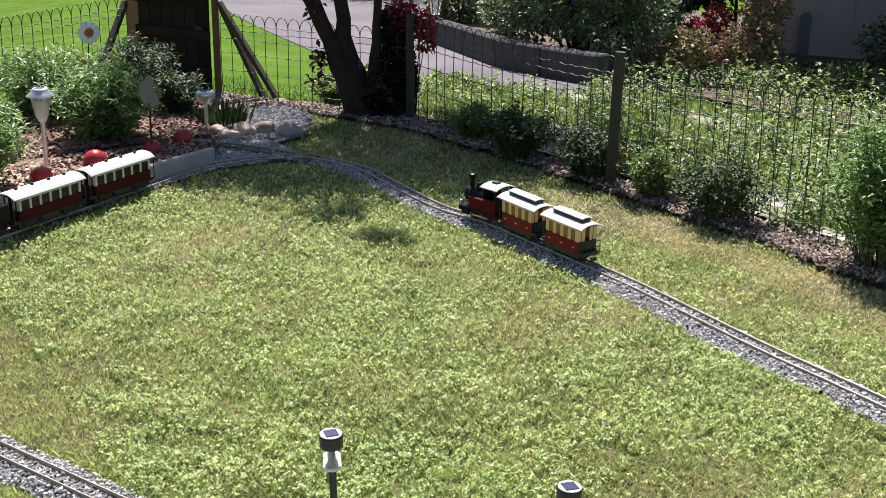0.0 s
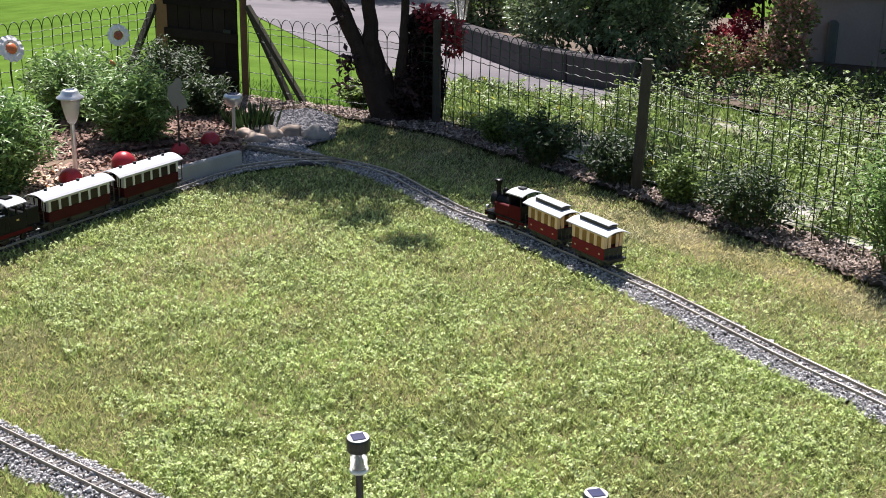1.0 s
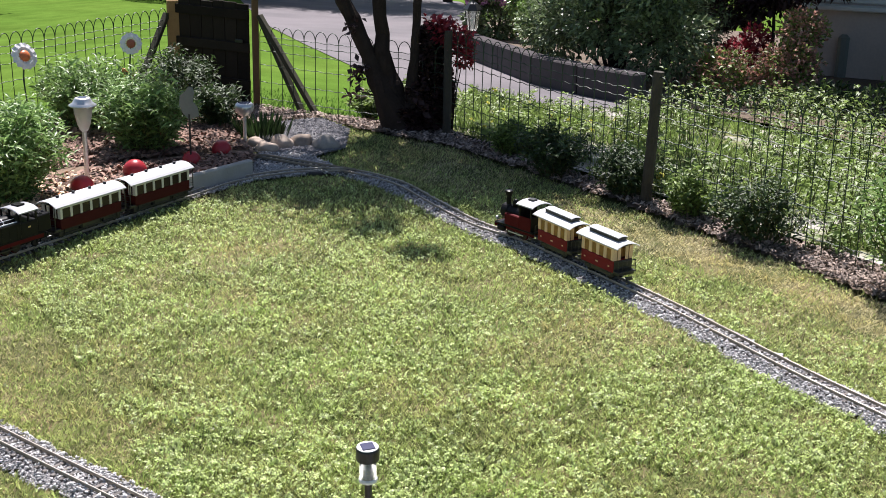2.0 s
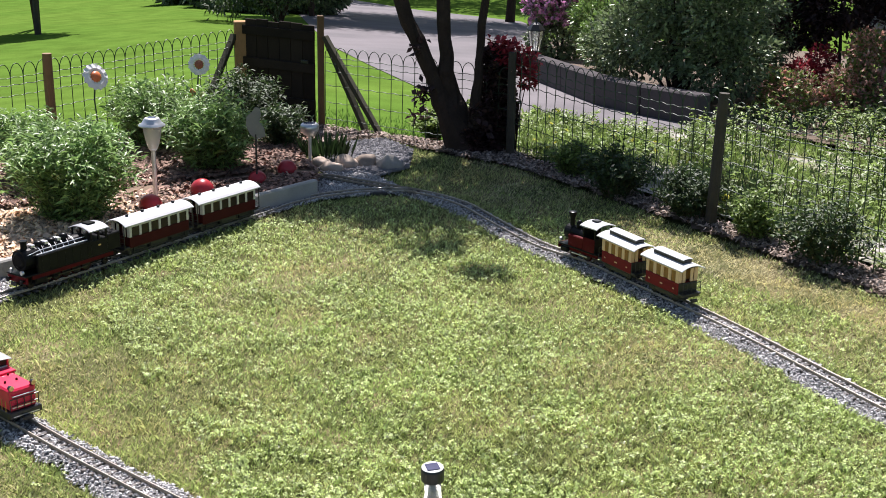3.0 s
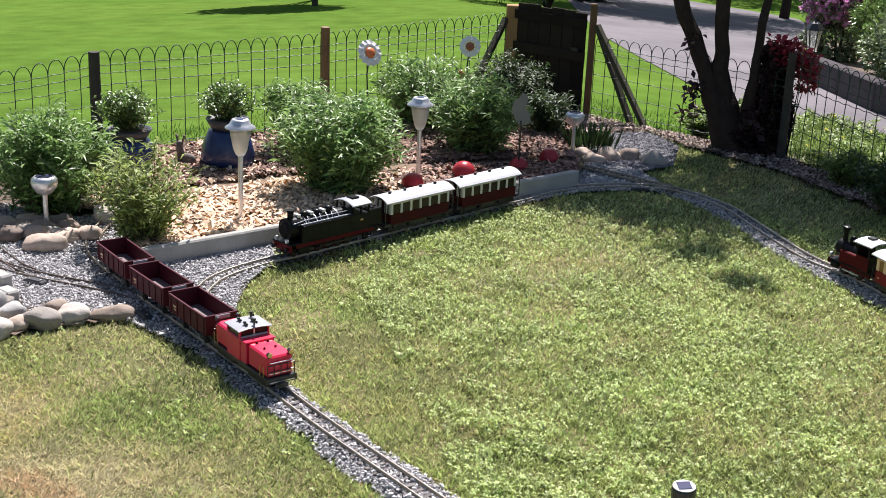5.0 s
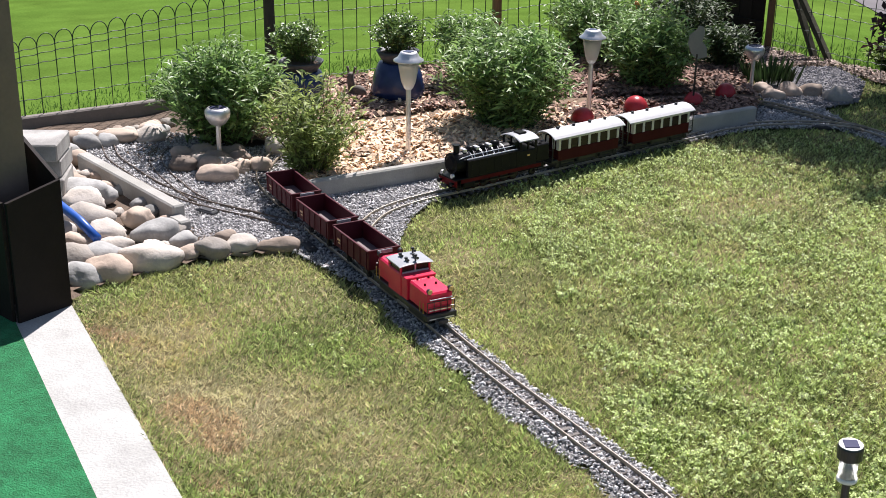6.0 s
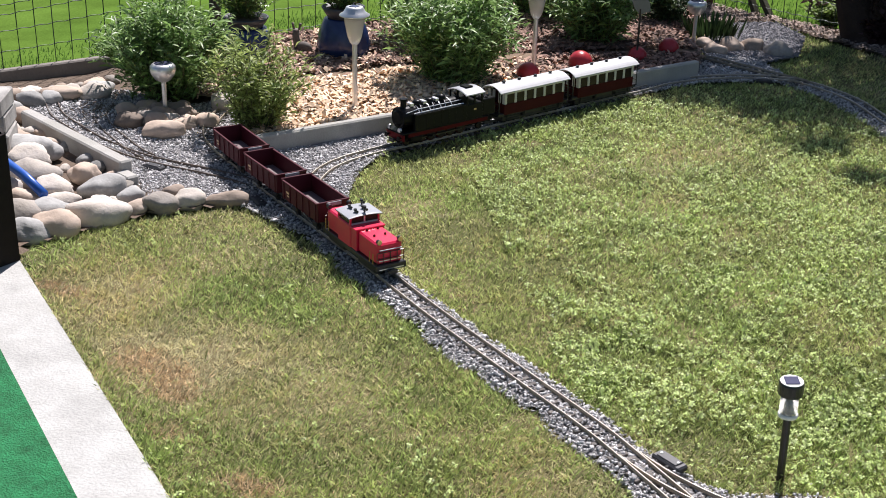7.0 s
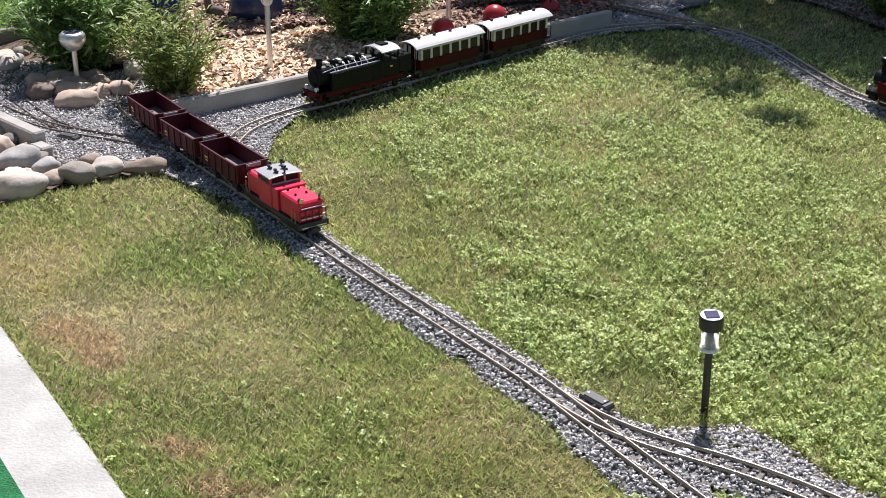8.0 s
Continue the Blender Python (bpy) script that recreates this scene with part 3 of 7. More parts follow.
def bare(x, y):
    """Worn brown spots near the terrace border."""
    spots = ((-1.80, 2.03, 0.09, 0.05), (-1.90, 2.07, 0.07, 0.04), (-1.71, 1.96, 0.07, 0.04), (-1.61, 1.80, 0.05, 0.03), (-2.36, 2.31, 0.10, 0.03), (-1.30, 1.69, 0.07, 0.04), (-1.15, 1.60, 0.09, 0.04))
    d = sum(np.exp(-((x - a) / p) ** 2 - ((y - b) / q) ** 2) for a, b, p, q in spots)
    return d * (0.55 + 0.9 * lattice(x * 16, y * 16, 51))


def blades(name, x, y, length, width, lean, mat, label, z=None):
    """Bent grass blades; length and width are one number or one for each blade."""
    n = len(x)
    a, t = rng.uniform(0, 2 * np.pi, n), lean * rng.uniform(0.4, 1.2, n)
    L, w = length * rng.uniform(0.5, 1.3, n), width * rng.uniform(0.6, 1.3, n)
    z = swell(x, y) - 0.004 if z is None else z
    dx, dy = np.cos(a), np.sin(a)
    px, py = -dy * w / 2, dx * w / 2
    h = L * np.cos(t)
    o = L * np.sin(t)
    V = np.empty((n, 4, 3), np.float32)
    V[:, 0] = np.stack([x - px, y - py, z], -1)
    V[:, 1] = np.stack([x + px, y + py, z], -1)
    V[:, 2] = np.stack([x + 0.45 * o * dx + px * 0.8, y + 0.45 * o * dy + py * 0.8, z + 0.62 * h], -1)
    V[:, 3] = np.stack([x + o * dx, y + o * dy, z + h], -1)
    b = np.arange(n)[:, None] * 4
    F = np.concatenate([b + [0, 1, 2], b + [0, 2, 3]])
    return tagged(raw(name, V.reshape(-1, 3), F, mat), label, "grass", kind="stuff")


def tuft(x, y):
    """Uneven growth of the lawn in tufts of one to three centimetres, 0 to 1."""
    return 0.6 * lattice(x * 48, y * 48, 61) + 0.4 * lattice(x * 21 + 0.4 * y, y * 21, 62)


def coarse(x, y):
    """Blades stand thinner and broader with the distance from the terrace."""
    return np.clip(np.sqrt(x * x + y * y) / 2.4, 1.0, 2.1)


x, y = scatter(1750000, -2.75, 2.1, 1.3, 6.9, on_lawn)
grow = tuft(x, y)
k = coarse(x, y)
keep = rng.uniform(0, 1, len(x)) < (0.40 + 0.85 * grow) / k ** 1.7 * (1 - np.clip(1.1 * bare(x, y), 0, 0.9))
x, y, grow, k = x[keep], y[keep], grow[keep], k[keep]
d = dryness(x, y) + rng.normal(0, 0.26, len(x))
dry = d > 0.39 - 0.06 * (1.48 * y + 2.25 * x < 1.72)
tall = 0.55 + 0.9 * grow
blades("grass", x[~dry], y[~dry], 0.0225 * tall[~dry], 0.0027 * k[~dry] ** 0.7, 1.0, M_grass, "short green lawn grass, freshly mown")
blades("dry_grass", x[dry], y[dry], 0.0225 * tall[dry], 0.0022 * k[dry] ** 0.7, 1.25, M_straw, "straw-coloured dry lawn grass and clippings")

# the rest of the lawn, beside and behind
x, y = scatter(100000, -2.75, 5.0, -2.6, 7.1, lambda x, y: on_lawn(x, y) & ~((x > -2.75) & (x < 2.1) & (y > 1.3) & (y < 6.9)))
blades("outer_grass", x, y, 0.040, 0.013, 1.05, M_grass, "mown grass on the outer parts of the lawn")

# dead brown patches
x, y = scatter(190000, -2.5, -0.8, 1.3, 2.9, lambda x, y: on_lawn(x, y) & (bare(x, y) + rng.normal(0, 0.20, len(x)) > 0.34))
blades("dead_grass", x, y, 0.024, 0.0024, 1.42, M_brownpatch, "brown dead grass in worn patches")

# clover, thickest in the middle of the lawn
x, y = scatter(330000, -2.75, 2.1, 1.3, 5.6, lambda x, y: on_lawn(x, y) & (rng.uniform(0, 1, len(x)) < (1.35 - 0.2 * y) * np.where(x + 0.87 * y > 4.35, 0.3, 1.0)))
m = tuft(x, y) * 0.40 + lattice(x * 9, y * 9, 21) * 0.40 + lattice(x * 1.4, y * 1.4, 22) * 0.26 + 0.07 - 0.5 * np.clip(dryness(x, y), 0, 1) - 0.4 * bare(x, y) - 0.36 * (1.48 * y + 2.25 * x < 1.72) + rng.normal(0, 0.15, len(x)) > 0.57
x, y = x[m], y[m]
n = len(x)
ang, size, tilt = rng.uniform(0, 2 * np.pi, n), rng.uniform(0.0042, 0.0086, n), rng.normal(0, 0.62, (n, 2))
zc = swell(x, y) + rng.uniform(0.002, 0.012, n) + 0.020 * tuft(x, y)
# three heart-shaped leaflets on each stalk
V = np.empty((n, 3, 4, 3), np.float32)
for k in range(3):
    q = ang + k * 2 * np.pi / 3 + rng.normal(0, 0.2, n)
    cx, cy = np.cos(q), np.sin(q)
    for c, (p, w) in enumerate(((0.02, 0.0), (0.62, 0.48), (1.0, 0.0), (0.62, -0.48))):
        ox, oy = (cx * p - cy * w) * size, (cy * p + cx * w) * size
        V[:, k, c] = np.stack([x + ox, y + oy, zc + ox * tilt[:, 0] + oy * tilt[:, 1] - (0.0012 if c == 2 else 0)], -1)
tagged(raw("clover", V.reshape(-1, 3), np.arange(n * 12).reshape(n * 3, 4), M_clover), "patches of small clover leaves in the lawn", "clover", kind="stuff")

# longer tufts along the ballast
def rim(x, y):
    near = np.minimum(main.dist(x, y), np.minimum(front.dist(x, y), branch.dist(x, y)))
    return on_lawn(x, y) & (near < 0.14)


x, y = scatter(150000, -2.4, 2.0, 1.3, 5.8, rim)
m = lattice(x * 9, y * 9, 31) > 0.42
blades("grass_edge", x[m], y[m], 0.034, 0.0027, 1.0, M_grass, "longer grass tufts along the ballast edge")


def by_border(x, y):
    (ax, ay), (bx, by) = EDGE_A, EDGE_B
    off = ((bx - ax) * (y - ay) - (by - ay) * (x - ax)) / math.hypot(bx - ax, by - ay)
    return (off > 0.0) & (off < 0.05 * lattice(x * 5, y * 5, 65) + 0.006) & on_lawn(x, y)


x, y = scatter(420000, -2.7, -0.3, 0.7, 2.6, by_border)
m = rng.uniform(0, 1, len(x)) < 0.06 + 0.5 * np.clip(lattice(x * 6, y * 6, 66) - 0.45, 0, 1)
blades("border_grass", x[m], y[m], 0.026, 0.0024, 1.1, M_grass, "uncut grass overhanging the concrete border")

# neighbour's grass close behind the fence
x, y = scatter(260000, -8.5, -0.7, 3.0, 13.5, lambda x, y: (beyond(x, y) > 0.0) & (rng.uniform(0, 1, len(x)) > beyond(x, y) / 0.9) & ~inside(x + rng.normal(0, 0.02, len(x)), y, DRIVE))
blades("meadow_grass", x, y, 0.030, 0.006, 0.55, material("meadow_blade", (0.098, 0.184, 0.034), 0.6, vary=0.25, scale=1, fine=30, bump=0, island=0.35, translucent=0.5),
       "lush bright green meadow grass", ground_z(x, y) - 0.01)


def pebbles(name, x, y, z, size, mat, label, category, flat=0.7):
    n = len(x)
    o = np.array([[1, 0, 0], [-1, 0, 0], [0, 1, 0], [0, -1, 0], [0, 0, 1], [0, 0, -1]], np.float32)
    F0 = np.array([[0, 2, 4], [2, 1, 4], [1, 3, 4], [3, 0, 4], [2, 0, 5], [1, 2, 5], [3, 1, 5], [0, 3, 5]])
    s = size * rng.lognormal(0, 0.32, (n, 1, 1)) * np.stack([rng.uniform(0.7, 1.3, n), rng.uniform(0.6, 1.0, n), rng.uniform(0.5, 0.9, n) * flat], -1)[:, None, :]
    V = o[None] * s + rng.normal(0, 0.16, (n, 6, 3)) * s
    q = rng.normal(0, 1, (n, 4))
    q[:, 1:3] *= 0.45
    q /= np.linalg.norm(q, axis=1)[:, None]
    w, a, b, c = q.T
    R = np.stack([np.stack([1 - 2 * (b * b + c * c), 2 * (a * b - c * w), 2 * (a * c + b * w)], -1), np.stack([2 * (a * b + c * w), 1 - 2 * (a * a + c * c), 2 * (b * c - a * w)], -1),
                  np.stack([2 * (a * c - b * w), 2 * (b * c + a * w), 1 - 2 * (a * a + b * b)], -1)], 1)
    V = np.einsum("nij,nkj->nki", R, V) + np.stack([x, y, z], -1)[:, None, :]
    F = (np.arange(n)[:, None, None] * 6 + F0[None]).reshape(-1, 3)
    return tagged(raw(name, V.reshape(-1, 3), F, mat), label, category, kind="stuff")


x, y = scatter(800000, -3.9, 2.2, 1.25, 6.9, on_gravel)
between = np.full(len(x), 9.0)
for l in LINES:
    between = np.minimum(between, l.dist(x, y))
z = 0.013 + rng.uniform(0, 0.010, len(x)) * np.where(between < 0.035, 0.72, 1.0) + 0.003 * ((back.dist(x, y) < 0.07) & (x < -2.3)) - 0.013 * shoulder(x, y)
slate = inside(x, y, PATCH) & ~inside(x, y, FAR_GRAVEL)
pebbles("slate_gravel", x[slate], y[slate], z[slate] - 0.004, 0.0052, M_slate, "fine grey slate chippings under the tree", "gravel", 0.5)
x, y, z = x[~slate], y[~slate], z[~slate]
pebbles("gravel", x, y, z, 0.0047, M_gravel, "loose broken grey ballast stones", "gravel")


def chips(name, x, y, z, size, mat, label):
    n = len(x)
    a, t = rng.uniform(0, 2 * np.pi, n), rng.normal(0, 0.42, (n, 2))
    L, w = size * rng.uniform(0.5, 1.5, n), size * 0.38 * rng.uniform(0.5, 1.4, n)
    V = np.empty((n, 6, 3), np.float32)
    for k, (p, q) in enumerate(((-1, -1), (-1, 1), (0, -1), (0, 1), (1, -0.8), (1, 0.7))):
        ox, oy = np.cos(a) * L * p / 2 - np.sin(a) * w * q / 2, np.sin(a) * L * p / 2 + np.cos(a) * w * q / 2
        V[:, k] = np.stack([x + ox, y + oy, z + ox * t[:, 0] + oy * t[:, 1] + (0.12 * L if p == 0 else 0)], -1)
    b = np.arange(n)[:, None] * 6
    F = np.concatenate([b + [0, 2, 3, 1], b + [2, 4, 5, 3]])
    return tagged(raw(name, V.reshape(-1, 3), F, mat), label, "mulch", kind="stuff")


x, y = scatter(95000, -3.7, -1.2, 3.5, 7.1, lambda x, y: inside(x, y, BED) & (back.dist(x, y) > 0.05) & (lattice(x * 5, y * 5, 41) + 0.3 * rng.uniform(-1, 1, len(x)) > 0.28))
# the back of the bed gets the darker chips, partly to stand for shade
m = (y + 0.5 * x + rng.normal(0, 0.25, len(x)) < 3.9) & ((y - 1.3 * (x + 2.86) + rng.normal(0, 0.08, len(x)) < 4.42) | (rng.uniform(0, 1, len(x)) < 0.25))
chips("bark_mulch", x[m], y[m], 0.052 + rng.uniform(0, 0.012, m.sum()), 0.030, M_mulch, "pale orange-brown bark chips covering the bed")
chips("red_mulch", x[~m], y[~m], 0.052 + rng.uniform(0, 0.012, (~m).sum()), 0.030, M_mulch_red, "older reddish bark chips near the gate, darkened for shade")
x, y = scatter(105000, -1.8, 2.0, 3.7, 7.2, lambda x, y: inside(x, y, STRIP) | inside(x + 0.03, y + 0.025, STRIP) & (x < 0.3) & (lattice(x * 16, y * 16, 68) > 0.35))
chips("old_mulch", x, y, 0.022 + rng.uniform(0, 0.010, len(x)), 0.019, M_mulch_old, "weathered bark mulch along the fence foot")

# ---- edging and low walls ----
def curb(name, a, b, z0, z1, wide, mat, label):
    a, b = Vector((*a, 0)), Vector((*b, 0))
    L = (b - a).length
    bm = bmesh.new()
    box(bm, (L / 2, 0, (z0 + z1) / 2), (L, wide, z1 - z0), 0.006)
    ob = part(name, bm, mat)
    ob.matrix_world = pose(a.x, a.y, 0, 0, 0, math.degrees(math.atan2(b.y - a.y, b.x - a.x)))
    return tagged(ob, label, "edging", "concrete edging stones", kind="structure")


M_oldboard = material("weathered_board", (0.20, 0.178, 0.16), 0.9, vary=0.3, scale=9, fine=90, bump=0.3)
wa, wb, wc = (-2.53, 3.537), (-1.94, 4.495), (-1.345, 5.495)
curb("edging_stone", wa, wb, -0.04, 0.088, 0.036, M_edging, "grey concrete edging stone holding back the bed")
curb("edging_stone", (wb[0] + 0.004, wb[1] + 0.006), wc, -0.04, 0.094, 0.036, M_edging, "grey concrete edging stone holding back the bed")
curb("edging_stone", (-2.765, 3.118), (-3.49, 3.415), -0.05, 0.082, 0.05, M_edging, "weathered concrete edging stone of the gravel yard")
curb("edging_board", (-4.35, 3.27), (-3.42, 4.90), -0.02, 0.070, 0.04, M_oldboard, "grey edging board under the wire fence")
curb("edging_stone", (-2.775, 3.10), (-2.70, 3.07), -0.05, 0.05, 0.05, M_edging, "upright end stone of the gravel yard edging")

# garden wall beyond the driveway
def garden_wall():
    pts = [(-0.80, 12.12), (-0.40, 10.9), (-0.08, 9.92), (0.27, 9.36), (0.68, 8.9)]
    root = thing("garden_wall", (0, 0, 0), "low dark grey concrete wall beside the driveway", "wall")
    for a, b in zip(pts, pts[1:]):
        bm = bmesh.new()
        L = math.hypot(b[0] - a[0], b[1] - a[1])
        box(bm, (L / 2, 0, 0.08), (L - 0.006, 0.14, 0.56), 0.012)
        s = part("wall_section", bm, M_gwall, root)
        zz = float(ground_z(*a))
        zb = float(ground_z(*b))
        s.matrix_world = Matrix.Translation((a[0], a[1], zz)) @ pose(0, 0, 0, 0, 0, math.degrees(math.atan2(b[1] - a[1], b[0] - a[0]))) @ pose(0, 0, -0.13, 0, -math.degrees(math.atan2(zb - zz, L)), 0)


M_gwall = material("garden_wall_concrete", (0.075, 0.067, 0.071), 0.95, vary=0.4, scale=3, fine=60, bump=0.5, specular=0.1)
garden_wall()

# ---- railway track ----
sleeper_bm = bmesh.new()
box(sleeper_bm, (0, 0, 0), (0.013, 0.088, 0.008), 0.0015)
sleeper_me = bpy.data.meshes.new("sleeper")
sleeper_bm.to_mesh(sleeper_me)
sleeper_bm.free()
sleeper_me.materials.append(M_sleeper)


def track(line, label, s0=0.0, s1=None, step=0.034, head=None):
    s1 = line.length if s1 is None else s1
    root = thing("railway_track", (0, 0, 0), label, "track", "garden railway tracks")
    ss = np.arange(s0, s1, 0.025)
    for side in (-1, 1):
        for nm, prof, mat in (("rail", ((-0.0028, -0.009), (0.0028, -0.009), (0.0010, -0.0065), (0.0014, -0.0015), (-0.0014, -0.0015), (-0.0010, -0.0065)), M_rail if head is None else head),
                              ("rail_head", ((-0.0015, -0.0014), (0.0015, -0.0014), (0.0014, 0.0), (-0.0014, 0.0)), head or M_railworn)):
            V, k = [], len(prof)
            for s in ss:
                p, w = line.at(s), line.way(s)
                nn = np.array([-w[1], w[0]])
                for o, zz in prof:
                    q = p + nn * (side * 0.0245 + o)
                    V.append((q[0], q[1], line.z + zz))
            F = [(i * k + j, i * k + (j + 1) % k, (i + 1) * k + (j + 1) % k, (i + 1) * k + j) for i in range(len(ss) - 1) for j in range(k)]
            raw(nm, V, F, mat, root)
    for s in np.arange(s0 + 0.01, s1, step):
        p, w = line.at(s), line.way(s)
        o = new("sleeper", sleeper_me)
        o.parent = root
        o.matrix_world = pose(p[0], p[1], line.z - 0.0145, 0, 0, math.degrees(math.atan2(w[1], w[0])))
    return root


track(main, "curved main track on dark plastic sleepers in ballast", 0.6)
track(front, "straight main track on dark plastic sleepers in ballast", 0.0, front.length - 0.5)
track(branch, "turnout track branching off beside the lawn", 0.14, 1.25)
track(back, "loop track running through the planting bed", 0.12, back.length - 0.1, head=M_rail)
track(yard, "yard track across the gravel", 0.15, head=M_railold)
track(siding, "short siding in the gravel yard", 0.1, head=M_railold)


def point_motor(x, y, turn, z=0.022):
    r = thing("point_motor", (x, y, z), "flat black plastic point motor beside the track", "point motor", "point motors", turn)
    bm = bmesh.new()
    box(bm, (0, 0, 0), (0.085, 0.036, 0.016), 0.004)
    part("case", bm, M_box, r)
    bm = bmesh.new()
    box(bm, (0, 0, 0.009), (0.06, 0.026, 0.004), 0.0015)
    part("lid", bm, M_box, r)
    for sx in (-0.026, 0.026):
        bm = bmesh.new()
        lathe(bm, [(0.003, 0.011), (0.003, 0.0125)], 8, (sx, 0, 0))
        part("screw", bm, M_steel, r)
    return r


point_motor(-1.915, 3.115, -33)
point_motor(-2.225, 3.135, -33)
point_motor(-2.745, 3.245, -5)
point_motor(-0.505, 2.195, -28)
point_motor(-1.05, 5.56, 20)

# ---- trains: local x runs along the track, z = 0 on the rails ----
def on_track(ob, line, s, span, ahead=1):
    """Stand a vehicle with its middle at length s; ahead = 1 faces along the line."""
    a, b = line.at(s - span / 2), line.at(s + span / 2)
    m = (a + b) / 2
    ang = math.degrees(math.atan2(b[1] - a[1], b[0] - a[0])) + (0 if ahead > 0 else 180)
    ob.matrix_world = pose(m[0], m[1], line.z, 0, 0, ang)


def wheelset(root, x, r, mat, half=0.0245, tyre=M_tyre):
    for sy in (-1, 1):
        bm = bmesh.new()
        tube(bm, (x, sy * (half - 0.004), r), (x, sy * (half + 0.004), r), r, sides=18)
        w = part("wheel", bm, mat, root)
        bm = bmesh.new()
        tube(bm, (x, sy * (half + 0.0038), r), (x, sy * (half + 0.0055), r), r * 0.95, r * 0.8, sides=18)
        part("tyre", bm, tyre, w)
    bm = bmesh.new()
    tube(bm, (x, -half, r), (x, half, r), 0.0025, sides=8)
    part("axle", bm, M_black, root)


def coupling(root, x, z=0.020):
    d = 1 if x > 0 else -1
    bm = bmesh.new()
    box(bm, (x + d * 0.006, 0, z), (0.016, 0.010, 0.006), 0.001)
    box(bm, (x + d * 0.016, 0, z + 0.002), (0.005, 0.030, 0.014), 0.002)
    part("coupling", bm, M_black, root)


def railing(root, x, half, z0, z1, mat=M_black, name="railing"):
    for k in range(5):
        yy = -half + 2 * half * k / 4
        bm = bmesh.new()
        tube(bm, (x, yy, z0), (x, yy, z1), 0.0013, sides=5)
        part("baluster", bm, mat, root)
    for zz in (z0 + 0.45 * (z1 - z0), z1):
        bm = bmesh.new()
        tube(bm, (x, -half, zz), (x, half, zz), 0.0016, sides=5)
        part("hand_bar", bm, mat, root)


def arched(bm, L, W, z0, rise, thick=0.004, n=12, x0=0.0, over=0.0):
    """A curved roof shell along x."""
    top, bot = [], []
    for i in range(n + 1):
        t = -1 + 2 * i / n
        yy = t * W / 2
        zz = z0 + rise * (1 - abs(t) ** 2.2)
        top.append((yy, zz + thick))
        bot.append((yy, zz))
    rows = []
    for x in (x0 - L / 2, x0 - L / 2 + 0.004, x0 + L / 2 - 0.004, x0 + L / 2):
        end = 0.002 if abs(abs(x - x0) - L / 2) < 1e-6 else 0
        rows.append([bm.verts.new((x, yy, zz - end)) for yy, zz in top] + [bm.verts.new((x, yy, zz)) for yy, zz in bot[::-1]])
    k = len(rows[0])
    for a, b in zip(rows, rows[1:]):
        for i in range(k):
            bm.faces.new((a[i], a[(i + 1) % k], b[(i + 1) % k], b[i]))
    bm.faces.new(rows[0][::-1])
    bm.faces.new(rows[-1])
    bmesh.ops.recalc_face_normals(bm, faces=bm.faces)
    return bm


def window_band(root, L, W, z0, z1, count, mat, post=0.010, pane=None):
    """Window posts, rails and panes along both sides and the ends of a coach."""
    for sy in (-1, 1):
        yy = sy * (W / 2 - 0.002)
        gap = (L - post) / count
        for i in range(count + 1):
            bm = bmesh.new()
            box(bm, (-L / 2 + post / 2 + gap * i, yy, (z0 + z1) / 2), (post, 0.004, z1 - z0), 0.0008)
            part("window_post", bm, mat, root)
        bm = bmesh.new()
        box(bm, (0, yy, z1 - 0.004), (L, 0.0048, 0.008), 0.0008)
        part("window_rail", bm, mat, root)
        for i in range(count):
            bm = bmesh.new()
            box(bm, (-L / 2 + post / 2 + gap * (i + 0.5), yy - sy * 0.0015, (z0 + z1) / 2 - 0.002), (gap - post, 0.0012, z1 - z0 - 0.006))
            part("pane", bm, pane or M_coachglass, root)
    for sx in (-1, 1):
        bm = bmesh.new()
        for yy in (-W / 2 + 0.01, W / 2 - 0.01, 0.018, -0.018):
            box(bm, (sx * (L / 2 - 0.002), yy, (z0 + z1) / 2), (0.004, 0.014, z1 - z0), 0.0008)
        part("end_wall", bm, mat, root)


M_amber = material("varnished_window", (0.26, 0.115, 0.030), 0.2, vary=0.35, scale=40, fine=150, bump=0)
M_coachglass = glass("coach_glass", (0.16, 0.125, 0.10), 0.06)


